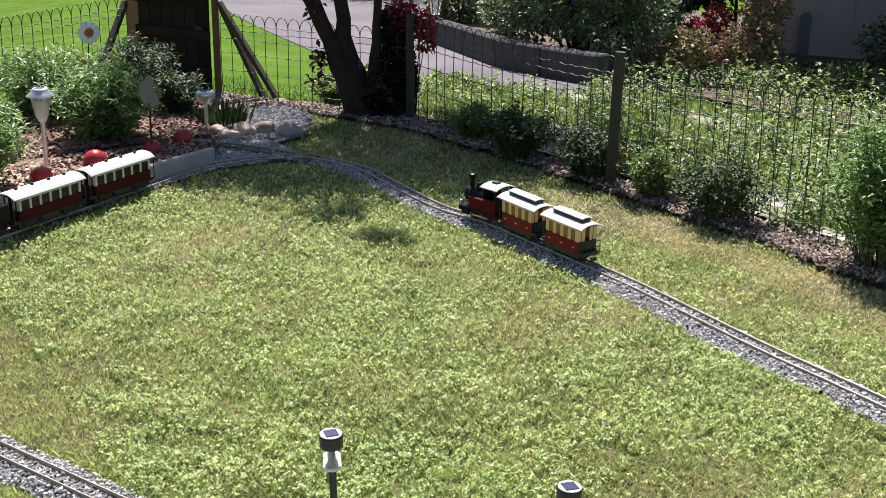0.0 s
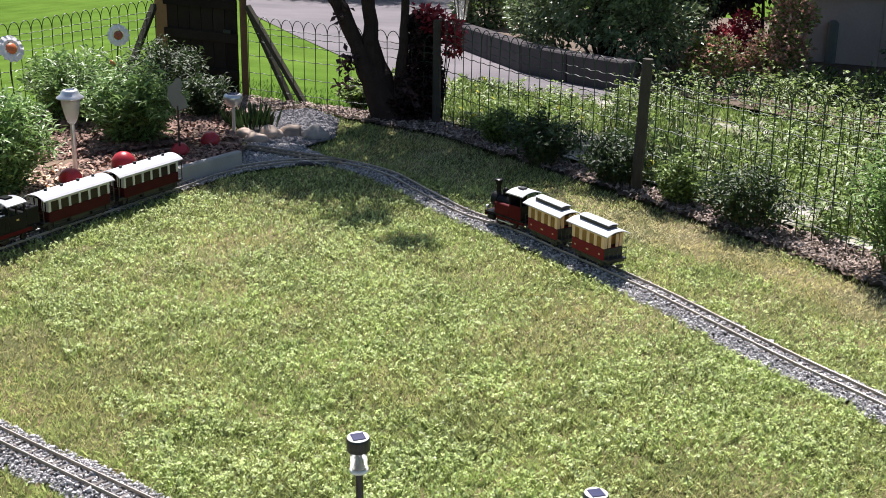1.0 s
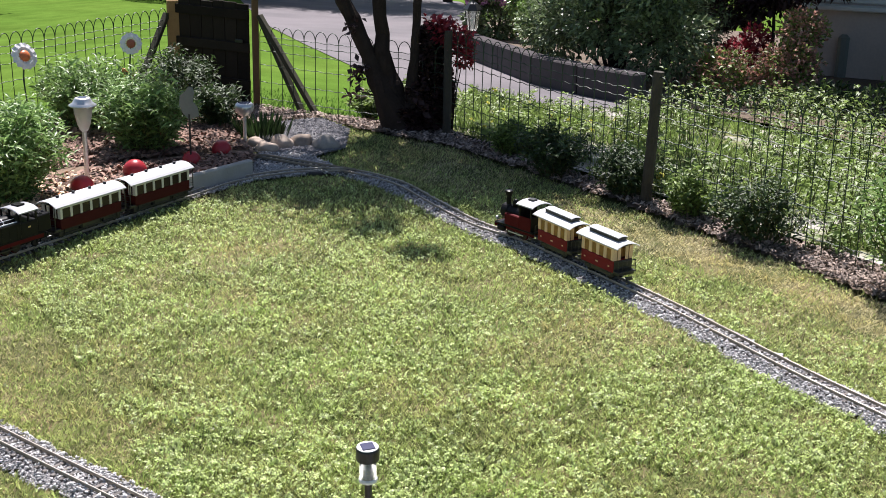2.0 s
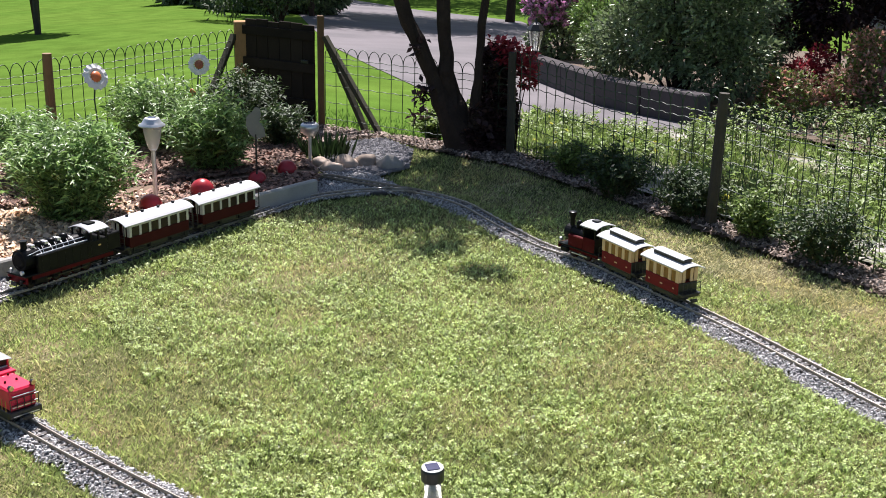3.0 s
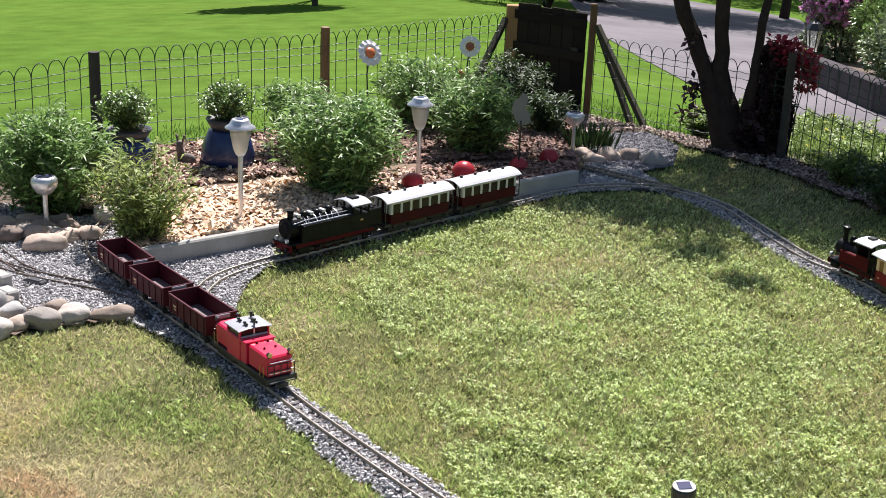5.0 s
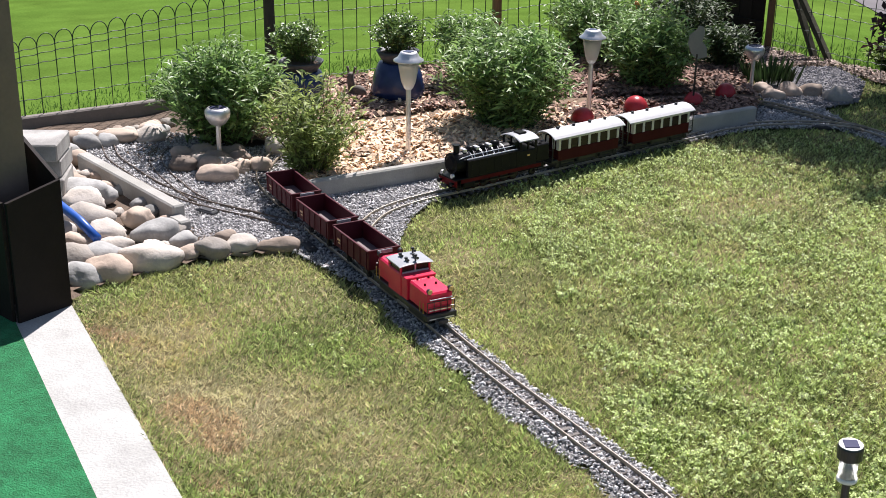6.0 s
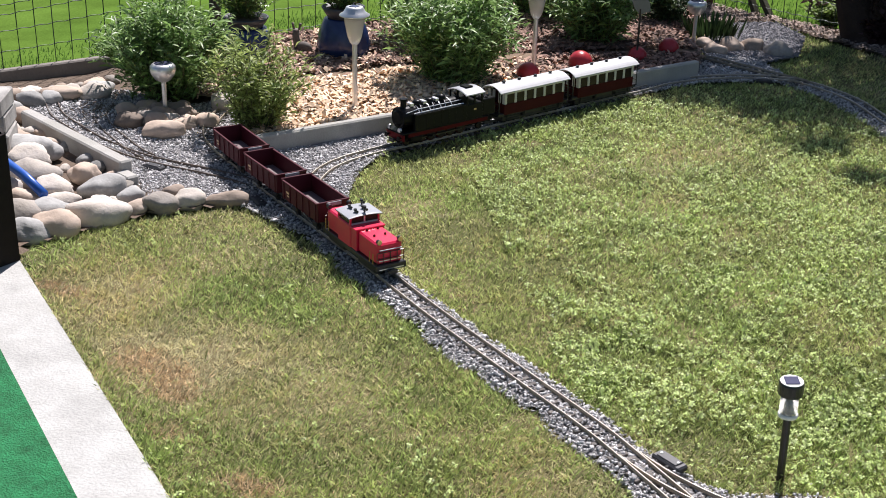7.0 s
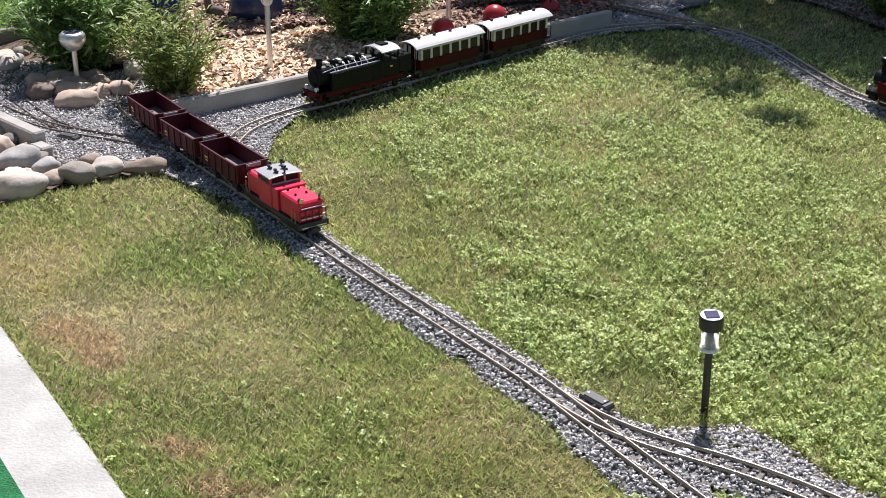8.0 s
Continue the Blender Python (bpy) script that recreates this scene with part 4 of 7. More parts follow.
def long_coach():
    """Four-axle coach: wine-red below, white window band, pale arched roof, open end platforms."""
    r = thing("railway_coach", (0, 0, 0), "model railway coach, wine red below and white above", "model coach", "standing passenger train")
    L, W = 0.335, 0.104
    bm = bmesh.new()
    box(bm, (0, 0, 0.066), (L, W, 0.048), 0.002)
    part("body", bm, M_winered, r)
    window_band(r, L, W, 0.090, 0.142, 6, M_white, 0.012, M_pane)
    bm = bmesh.new()
    box(bm, (0, 0, 0.093), (L - 0.02, W - 0.03, 0.004))
    part("floor", bm, M_wagon, r)
    for sy in (-1, 1):
        for k in range(7):
            bm = bmesh.new()
            box(bm, (-L / 2 + 0.03 + k * 0.046, sy * 0.026, 0.112), (0.014, 0.034, 0.036), 0.002)
            part("seat", bm, M_wagon, r)
    bm = arched(bmesh.new(), 0.392, 0.116, 0.142, 0.023)
    part("roof", bm, M_roof, r, smooth=False)
    for k in (-0.13, -0.045, 0.045, 0.13):
        bm = bmesh.new()
        lathe(bm, [(0.006, 0.166), (0.006, 0.173), (0.0085, 0.174), (0.006, 0.178)], 10, (k, 0, 0))
        part("roof_vent", bm, M_black, r)
    bm = bmesh.new()
    box(bm, (0, 0, 0.038), (0.392, 0.088, 0.010), 0.002)
    box(bm, (0, 0, 0.028), (0.110, 0.090, 0.026), 0.003)
    box(bm, (0, 0, 0.024), (0.150, 0.060, 0.026), 0.003)
    part("underframe", bm, M_black, r)
    for sy in (-1, 1):
        bm = bmesh.new()
        box(bm, (0, sy * 0.047, 0.018), (0.300, 0.003, 0.006), 0.0005)
        for k in (-0.145, -0.05, 0.05, 0.145):
            box(bm, (k, sy * 0.047, 0.030), (0.004, 0.003, 0.022))
        part("footboard", bm, M_black, r)
    for sx in (-1, 1):
        bm = bmesh.new()
        box(bm, (sx * 0.182, 0, 0.046), (0.030, 0.100, 0.006), 0.001)
        part("platform", bm, M_black, r)
        railing(r, sx * 0.195, 0.046, 0.048, 0.092)
        for sy in (-1, 1):
            bm = bmesh.new()
            tube(bm, (sx * 0.194, sy * 0.047, 0.048), (sx * 0.194, sy * 0.047, 0.146), 0.0022, sides=6)
            part("platform_post", bm, M_black, r)
        bm = bmesh.new()
        box(bm, (sx * 0.12, 0, 0.022), (0.098, 0.086, 0.024), 0.003)
        part("bogie", bm, M_black, r)
        for o in (-0.026, 0.026):
            wheelset(r, sx * 0.12 + o, 0.015, M_black)
        coupling(r, sx * 0.196)
    return r


def short_coach():
    """Two-axle coach: red below, cream above, pale roof with a dark-sided clerestory."""
    r = thing("railway_coach", (0, 0, 0), "small model railway coach, red below, cream window band", "model coach", "red and cream train")
    L, W = 0.190, 0.092
    bm = bmesh.new()
    box(bm, (0, 0, 0.060), (L, W, 0.046), 0.002)
    part("body", bm, M_coachred, r)
    window_band(r, L, W, 0.083, 0.134, 4, M_cream, 0.017, M_amber)
    bm = bmesh.new()
    box(bm, (0, 0, 0.086), (L - 0.02, W - 0.02, 0.004))
    part("floor", bm, M_wagon, r)
    for sy in (-1, 1):
        for k in range(4):
            bm = bmesh.new()
            box(bm, (-0.07 + k * 0.046, sy * 0.022, 0.104), (0.014, 0.030, 0.034), 0.002)
            part("seat", bm, M_orangeseat, r)
    bm = arched(bmesh.new(), 0.246, 0.110, 0.134, 0.016)
    part("roof", bm, M_roof, r)
    bm = bmesh.new()
    box(bm, (0, 0, 0.158), (0.172, 0.040, 0.014), 0.001)
    part("clerestory", bm, M_black, r, "dark clerestory sides")
    bm = arched(bmesh.new(), 0.178, 0.046, 0.165, 0.004, 0.003)
    part("clerestory_roof", bm, M_roof, r)
    bm = bmesh.new()
    box(bm, (0, 0, 0.035), (0.240, 0.076, 0.010), 0.002)
    box(bm, (0, 0, 0.026), (0.170, 0.074, 0.024), 0.003)
    part("underframe", bm, M_black, r)
    for sx in (-1, 1):
        bm = bmesh.new()
        box(bm, (sx * (L / 2 + 0.001), 0, 0.060), (0.003, W - 0.006, 0.044), 0.001)
        part("end_panel", bm, M_black, r)
        bm = bmesh.new()
        box(bm, (sx * 0.108, 0, 0.042), (0.028, 0.088, 0.006), 0.001)
        part("platform", bm, M_black, r)
        railing(r, sx * 0.120, 0.041, 0.044, 0.086)
        wheelset(r, sx * 0.060, 0.0155, M_black)
        coupling(r, sx * 0.120)
        for sy in (-1, 1):
            bm = bmesh.new()
            box(bm, (sx * 0.060, sy * 0.036, 0.024), (0.030, 0.006, 0.016), 0.002)
            part("axle_box", bm, M_black, r)
    for sy in (-1, 1):
        for k in (-0.07, 0.0, 0.072):
            bm = bmesh.new()
            box(bm, (k, sy * (W / 2 + 0.0006), 0.058), (0.014 if k == 0 else 0.008, 0.001, 0.005))
            part("lettering_bar", bm, M_cream, r)
    return r


M_orangeseat = material("wooden_seat", (0.45, 0.22, 0.06), 0.6, vary=0.2, scale=30, fine=100, bump=0)


M_beam = material("dull_red_beam", (0.16, 0.008, 0.012), 0.55, vary=0.25, scale=25, fine=200, bump=0.03, specular=0.15)


def tank_engine():
    """Large ten-coupled tank engine, black all over."""
    r = thing("steam_locomotive", (0, 0, 0), "black model tank engine with dull red buffer beam", "model locomotive", "standing passenger train")
    bm = bmesh.new()
    box(bm, (0, 0, 0.030), (0.430, 0.052, 0.022), 0.003)
    part("frame", bm, M_locoblack, r)
    bm = bmesh.new()
    box(bm, (0.02, 0, 0.052), (0.400, 0.108, 0.006), 0.0015)
    part("running_board", bm, M_locoblack, r)
    bm = bmesh.new()
    tube(bm, (-0.07, 0, 0.100), (0.155, 0, 0.100), 0.036, sides=24)
    part("boiler", bm, M_locoblack, r, smooth=False)
    bm = bmesh.new()
    tube(bm, (0.155, 0, 0.100), (0.204, 0, 0.100), 0.038, sides=24)
    sb = part("smokebox", bm, M_locoblack, r)
    bm = bmesh.new()
    tube(bm, (0.204, 0, 0.100), (0.210, 0, 0.100), 0.030, 0.022, sides=20)
    part("smokebox_door", bm, M_locoblack, sb)
    for k in (-0.02, 0.03, 0.08, 0.13):
        bm = bmesh.new()
        tube(bm, (k, 0, 0.100), (k + 0.004, 0, 0.100), 0.0372, sides=24)
        part("boiler_band", bm, M_steel, r)
    bm = bmesh.new()
    lathe(bm, [(0.013, 0.130), (0.011, 0.140), (0.012, 0.158), (0.015, 0.162), (0.015, 0.166)], 16, (0.180, 0, 0))
    part("chimney", bm, M_locoblack, r)
    for k, h in ((0.118, 0.152), (0.062, 0.150), (0.008, 0.154)):
        bm = bmesh.new()
        lathe(bm, [(0.018, 0.128), (0.017, h - 0.008), (0.012, h - 0.002), (0.004, h)], 16, (k, 0, 0))
        part("dome", bm, M_locoblack, r, smooth=True)
    for k in (0.150, 0.092, 0.036):
        bm = bmesh.new()
        box(bm, (k, 0, 0.140), (0.016, 0.030, 0.012), 0.002)
        part("valve_block", bm, M_steel, r, "bright steel fitting")
    for sy in (-1, 1):
        bm = bmesh.new()
        box(bm, (0.045, sy * 0.047, 0.085), (0.240, 0.016, 0.064), 0.003)
        part("side_tank", bm, M_locoblack, r)
        bm = bmesh.new()
        pipe(bm, [(0.20, sy * 0.030, 0.118), (0.14, sy * 0.034, 0.128), (0.05, sy * 0.034, 0.129), (-0.06, sy * 0.034, 0.129)], 0.0016, 6)
        part("handrail", bm, M_steel, r)
        bm = bmesh.new()
        pipe(bm, [(0.165, sy * 0.046, 0.118), (0.0, sy * 0.049, 0.1195), (-0.06, sy * 0.049, 0.1195)], 0.0024, 6)
        part("feed_pipe", bm, M_steel, r)
        bm = bmesh.new()
        box(bm, (0.158, sy * 0.044, 0.028), (0.052, 0.024, 0.026), 0.005)
        part("cylinder", bm, M_locoblack, r)
        bm = bmesh.new()
        box(bm, (0.03, sy * 0.036, 0.020), (0.190, 0.003, 0.005), 0.001)
        part("coupling_rod", bm, M_darksteel, r)
        bm = bmesh.new()
        tube(bm, (0.214, sy * 0.030, 0.064), (0.222, sy * 0.030, 0.064), 0.008, sides=12)
        part("headlamp", bm, M_steel, r)
        bm = bmesh.new()
        tube(bm, (0.216, sy * 0.036, 0.036), (0.228, sy * 0.036, 0.036), 0.004, sides=10)
        tube(bm, (0.228, sy * 0.036, 0.036), (0.230, sy * 0.036, 0.036), 0.009, sides=12)
        part("buffer", bm, M_locoblack, r)
    for sy in (-1, 1):
        bm = bmesh.new()
        box(bm, (0.010, sy * 0.0525, 0.044), (0.370, 0.004, 0.014), 0.001)
        part("valance", bm, M_locored, r, "dull red valance")
        for k in (-0.15, 0.095, 0.190):
            bm = bmesh.new()
            box(bm, (k, sy * 0.050, 0.024), (0.022, 0.010, 0.003), 0.0005)
            box(bm, (k - 0.009, sy * 0.052, 0.034), (0.002, 0.003, 0.022))
            box(bm, (k + 0.009, sy * 0.052, 0.034), (0.002, 0.003, 0.022))
            part("step", bm, M_locoblack, r)
        bm = bmesh.new()
        for k in range(7):
            box(bm, (-0.055 + k * 0.034, sy * 0.0552, 0.085), (0.0022, 0.0012, 0.058), 0.0003)
        box(bm, (0.045, sy * 0.0552, 0.1135), (0.236, 0.0016, 0.0026), 0.0004)
        part("tank_rib", bm, M_locoblack, r)
        bm = bmesh.new()
        box(bm, (-0.112, sy * 0.0545, 0.090), (0.012, 0.0014, 0.006), 0.0003)
        part("plate", bm, M_gold, r, "small brass plate")
        bm = bmesh.new()
        tube(bm, (0.130, sy * 0.044, 0.062), (0.130, sy * 0.044, 0.104), 0.010, sides=12)
        tube(bm, (0.130, sy * 0.044, 0.104), (0.130, sy * 0.044, 0.112), 0.010, 0.004, sides=12)
        part("air_pump", bm, M_locoblack, r)
        for k in (0.118, 0.062, 0.008):
            bm = bmesh.new()
            pipe(bm, [(k, sy * 0.016, 0.138), (k + 0.004, sy * 0.030, 0.130), (k + 0.006, sy * 0.038, 0.112)], 0.0014, 5)
            part("sand_pipe", bm, M_steel, r)
    for k in range(5):
        wheelset(r, -0.065 + k * 0.046, 0.021, M_locored, tyre=M_tyre)
    wheelset(r, 0.185, 0.014, M_locoblack)
    wheelset(r, -0.155, 0.014, M_locoblack)
    bm = bmesh.new()
    box(bm, (0.214, 0, 0.038), (0.006, 0.106, 0.026), 0.0015)
    part("buffer_beam", bm, M_beam, r)
    bm = bmesh.new()
    box(bm, (-0.112, 0, 0.082), (0.080, 0.108, 0.058), 0.002)
    part("cab", bm, M_locoblack, r)
    for sx in (-0.148, -0.112, -0.076):
        for sy in (-1, 1):
            bm = bmesh.new()
            box(bm, (sx, sy * 0.050, 0.128), (0.008, 0.006, 0.034), 0.001)
            part("cab_post", bm, M_locoblack, r)
    bm = arched(bmesh.new(), 0.094, 0.116, 0.144, 0.014, 0.004, 12, -0.112)
    part("cab_roof", bm, M_roofgrey, r)
    bm = bmesh.new()
    box(bm, (-0.112, 0, 0.164), (0.034, 0.036, 0.006), 0.001)
    part("roof_hatch", bm, M_locoblack, r)
    bm = bmesh.new()
    box(bm, (-0.184, 0, 0.086), (0.062, 0.100, 0.064), 0.003)
    part("bunker", bm, M_locoblack, r)
    bm = bmesh.new()
    for k in range(26):
        a, b, s = rng.uniform(-0.206, -0.162), rng.uniform(-0.04, 0.04), rng.uniform(0.005, 0.009)
        lathe(bm, [(s, 0.114), (s * 0.9, 0.114 + s), (s * 0.3, 0.114 + 1.5 * s)], 5, (a, b, 0))
    part("coal", bm, M_black, r)
    coupling(r, 0.217, 0.022)
    coupling(r, -0.214, 0.022)
    return r


def small_engine():
    """Small four-coupled tank engine: black boiler, tall flared chimney, red tanks."""
    r = thing("steam_locomotive", (0, 0, 0), "small black model steam engine with flared chimney and red tanks", "model locomotive", "red and cream train")
    bm = bmesh.new()
    box(bm, (0, 0, 0.032), (0.190, 0.070, 0.016), 0.003)
    part("frame", bm, M_locored, r)
    bm = bmesh.new()
    box(bm, (0, 0, 0.043), (0.200, 0.094, 0.006), 0.001)
    part("running_board", bm, M_locoblack, r)
    bm = bmesh.new()
    tube(bm, (-0.03, 0, 0.086), (0.060, 0, 0.086), 0.027, sides=20)
    part("boiler", bm, M_locoblack, r)
    bm = bmesh.new()
    tube(bm, (0.060, 0, 0.086), (0.090, 0, 0.086), 0.029, sides=20)
    sb = part("smokebox", bm, M_locoblack, r)
    bm = bmesh.new()
    tube(bm, (0.090, 0, 0.086), (0.095, 0, 0.086), 0.023, 0.014, sides=18)
    part("smokebox_door", bm, M_locoblack, sb)
    bm = bmesh.new()
    lathe(bm, [(0.010, 0.108), (0.009, 0.118), (0.009, 0.140), (0.013, 0.150), (0.016, 0.160), (0.016, 0.165), (0.011, 0.167)], 18, (0.074, 0, 0))
    part("chimney", bm, M_locoblack, r)
    for k, h in ((0.036, 0.140), (0.008, 0.132)):
        bm = bmesh.new()
        lathe(bm, [(0.013, 0.108), (0.012, h - 0.010), (0.008, h - 0.003), (0.003, h)], 14, (k, 0, 0))
        part("dome", bm, M_locoblack, r, smooth=True)
    for sy in (-1, 1):
        bm = bmesh.new()
        box(bm, (0.012, sy * 0.037, 0.068), (0.080, 0.018, 0.044), 0.003)
        part("side_tank", bm, M_locored, r)
        bm = bmesh.new()
        box(bm, (-0.056, sy * 0.044, 0.072), (0.058, 0.004, 0.052), 0.001)
        part("cab_side", bm, M_locored, r)
        for sx in (-0.084, -0.028):
            bm = bmesh.new()
            box(bm, (sx, sy * 0.044, 0.118), (0.006, 0.005, 0.042), 0.001)
            part("cab_post", bm, M_locoblack, r)
        bm = bmesh.new()
        box(bm, (0.070, sy * 0.038, 0.026), (0.036, 0.020, 0.022), 0.004)
        part("cylinder", bm, M_locoblack, r)
        bm = bmesh.new()
        box(bm, (0.0, sy * 0.034, 0.018), (0.080, 0.003, 0.005), 0.001)
        part("coupling_rod", bm, M_steel, r)
        bm = bmesh.new()
        tube(bm, (0.098, sy * 0.030, 0.056), (0.106, sy * 0.030, 0.056), 0.007, sides=12)
        part("headlamp", bm, M_steel, r)
    bm = bmesh.new()
    box(bm, (-0.026, 0, 0.092), (0.004, 0.088, 0.092), 0.001)
    part("cab_front", bm, M_locoblack, r)
    bm = bmesh.new()
    box(bm, (-0.086, 0, 0.074), (0.004, 0.088, 0.056), 0.001)
    part("cab_back", bm, M_locoblack, r)
    bm = arched(bmesh.new(), 0.086, 0.106, 0.139, 0.012, 0.004, 12, -0.056)
    part("cab_roof", bm, M_roof, r)
    bm = bmesh.new()
    box(bm, (-0.050, 0, 0.158), (0.026, 0.026, 0.006), 0.001)
    part("roof_hatch", bm, M_black, r)
    for k in (-0.036, 0.034):
        wheelset(r, k, 0.019, M_locored)
    bm = bmesh.new()
    box(bm, (0.100, 0, 0.036), (0.006, 0.090, 0.020), 0.001)
    part("buffer_beam", bm, M_locored, r)
    coupling(r, 0.101)
    coupling(r, -0.098)
    return r


def diesel():
    """Red centre-cab diesel with hoods, grey cab roof and black frame."""
    r = thing("diesel_locomotive", (0, 0, 0), "bright red model diesel engine with grey cab roof", "model locomotive", "red goods train")
    bm = bmesh.new()
    box(bm, (0, 0, 0.034), (0.330, 0.098, 0.016), 0.002)
    part("frame", bm, M_black, r)
    bm = bmesh.new()
    box(bm, (0.102, 0, 0.074), (0.116, 0.082, 0.064), 0.005)
    part("front_hood", bm, M_red, r)
    bm = bmesh.new()
    box(bm, (0.027, 0, 0.1085), (0.036, 0.100, 0.005), 0.0015)
    box(bm, (0.027, 0, 0.074), (0.034, 0.094, 0.066), 0.002)
    part("hood_step", bm, M_red, r)
    bm = bmesh.new()
    box(bm, (-0.114, 0, 0.074), (0.088, 0.082, 0.064), 0.005)
    part("rear_hood", bm, M_red, r)
    bm = bmesh.new()
    box(bm, (-0.031, 0, 0.076), (0.080, 0.100, 0.072), 0.003)
    part("cab", bm, M_red, r)
    for sx in (-0.068, 0.006):
        for sy in (-1, 1):
            bm = bmesh.new()
            box(bm, (sx, sy * 0.047, 0.123), (0.006, 0.006, 0.026), 0.001)
            part("cab_post", bm, M_red, r)
    bm = bmesh.new()
    box(bm, (-0.031, 0, 0.122), (0.070, 0.090, 0.022), 0.001)
    part("cab_window", bm, M_pane, r, "dark cab windows")
    for sx in (-0.0675, 0.0055):
        bm = bmesh.new()
        box(bm, (sx, 0, 0.1125), (0.006, 0.098, 0.005), 0.001)
        box(bm, (sx, 0, 0.123), (0.005, 0.005, 0.022), 0.001)
        part("window_frame", bm, M_steel, r)
    bm = arched(bmesh.new(), 0.092, 0.112, 0.133, 0.005, 0.004, 10, -0.031)
    part("cab_roof", bm, M_roofgrey, r)
    for a, b, h in ((0.000, 0.004, 0.016), (-0.014, -0.020, 0.006), (-0.028, 0.012, 0.007), (-0.052, -0.020, 0.006), (-0.060, 0.026, 0.013)):
        bm = bmesh.new()
        lathe(bm, [(0.003, 0.138), (0.003, 0.140 + h), (0.0055, 0.141 + h), (0.005, 0.146 + h)], 10, (a, b, 0))
        tube(bm, (a, b, 0.140 + h * 0.8), (a + 0.014, b, 0.142 + h * 0.8), 0.002, 0.0042, sides=8)
        part("roof_horn", bm, M_black, r)
    for x in (0.160, -0.160):
        d = 1 if x > 0 else -1
        bm = bmesh.new()
        box(bm, (x + d * 0.004, 0, 0.034), (0.012, 0.100, 0.020), 0.002)
        part("buffer_beam", bm, M_black, r)
        railing(r, x + d * 0.004, 0.044, 0.044, 0.080)
        coupling(r, x + d * 0.004)
        for sy in (-1, 1):
            bm = bmesh.new()
            tube(bm, (x - d * 0.010, sy * 0.034, 0.1115), (x + d * 0.001, sy * 0.034, 0.1115), 0.0070, 0.0082, sides=14)
            lamp = part("headlamp", bm, M_black, r)
            bm = bmesh.new()
            tube(bm, (x + d * 0.001, sy * 0.034, 0.1115), (x + d * 0.0025, sy * 0.034, 0.1115), 0.0078, 0.0066, sides=14)
            part("lens", bm, M_gold, lamp, "brass-rimmed lens")
            bm = bmesh.new()
            tube(bm, (x - d * 0.010, sy * 0.050, 0.044), (x - d * 0.010, sy * 0.050, 0.076), 0.0013, sides=6)
            tube(bm, (x - d * 0.030, sy * 0.050, 0.044), (x - d * 0.030, sy * 0.050, 0.076), 0.0013, sides=6)
            part("handrail", bm, M_yellow, r, "yellow handrail")
        bm = bmesh.new()
        tube(bm, (x + d * 0.006, -0.036, 0.088), (x + d * 0.006, 0.036, 0.088), 0.0016, sides=6)
        for sy in (-0.034, 0.034):
            tube(bm, (x - d * 0.002, sy, 0.088), (x + d * 0.006, sy, 0.088), 0.0013, sides=6)
        part("grab_bar", bm, M_steel, r, "steel grab bar on the nose")
        bm = bmesh.new()
        box(bm, (x - d * 0.001, 0, 0.0525), (0.003, 0.070, 0.003))
        box(bm, (x + d * 0.0105, 0, 0.030), (0.002, 0.080, 0.003))
        part("stripe", bm, M_steel, r, "thin pale edge stripes")
    for a in (0.075, 0.12):
        for sy in (-0.018, 0.018):
            bm = bmesh.new()
            lathe(bm, [(0.0035, 0.105), (0.0035, 0.110), (0.002, 0.112)], 8, (a - 0.02, sy, 0))
            part("hood_cap", bm, M_locored, r)
    for sx in (-1, 1):
        for sy in (-1, 1):
            bm = bmesh.new()
            box(bm, (sx * 0.095, sy * 0.040, 0.020), (0.100, 0.006, 0.020), 0.003)
            part("bogie_frame", bm, M_black, r)
        for o in (-0.03, 0.03):
            wheelset(r, sx * 0.095 + o, 0.0175, M_black)
    return r


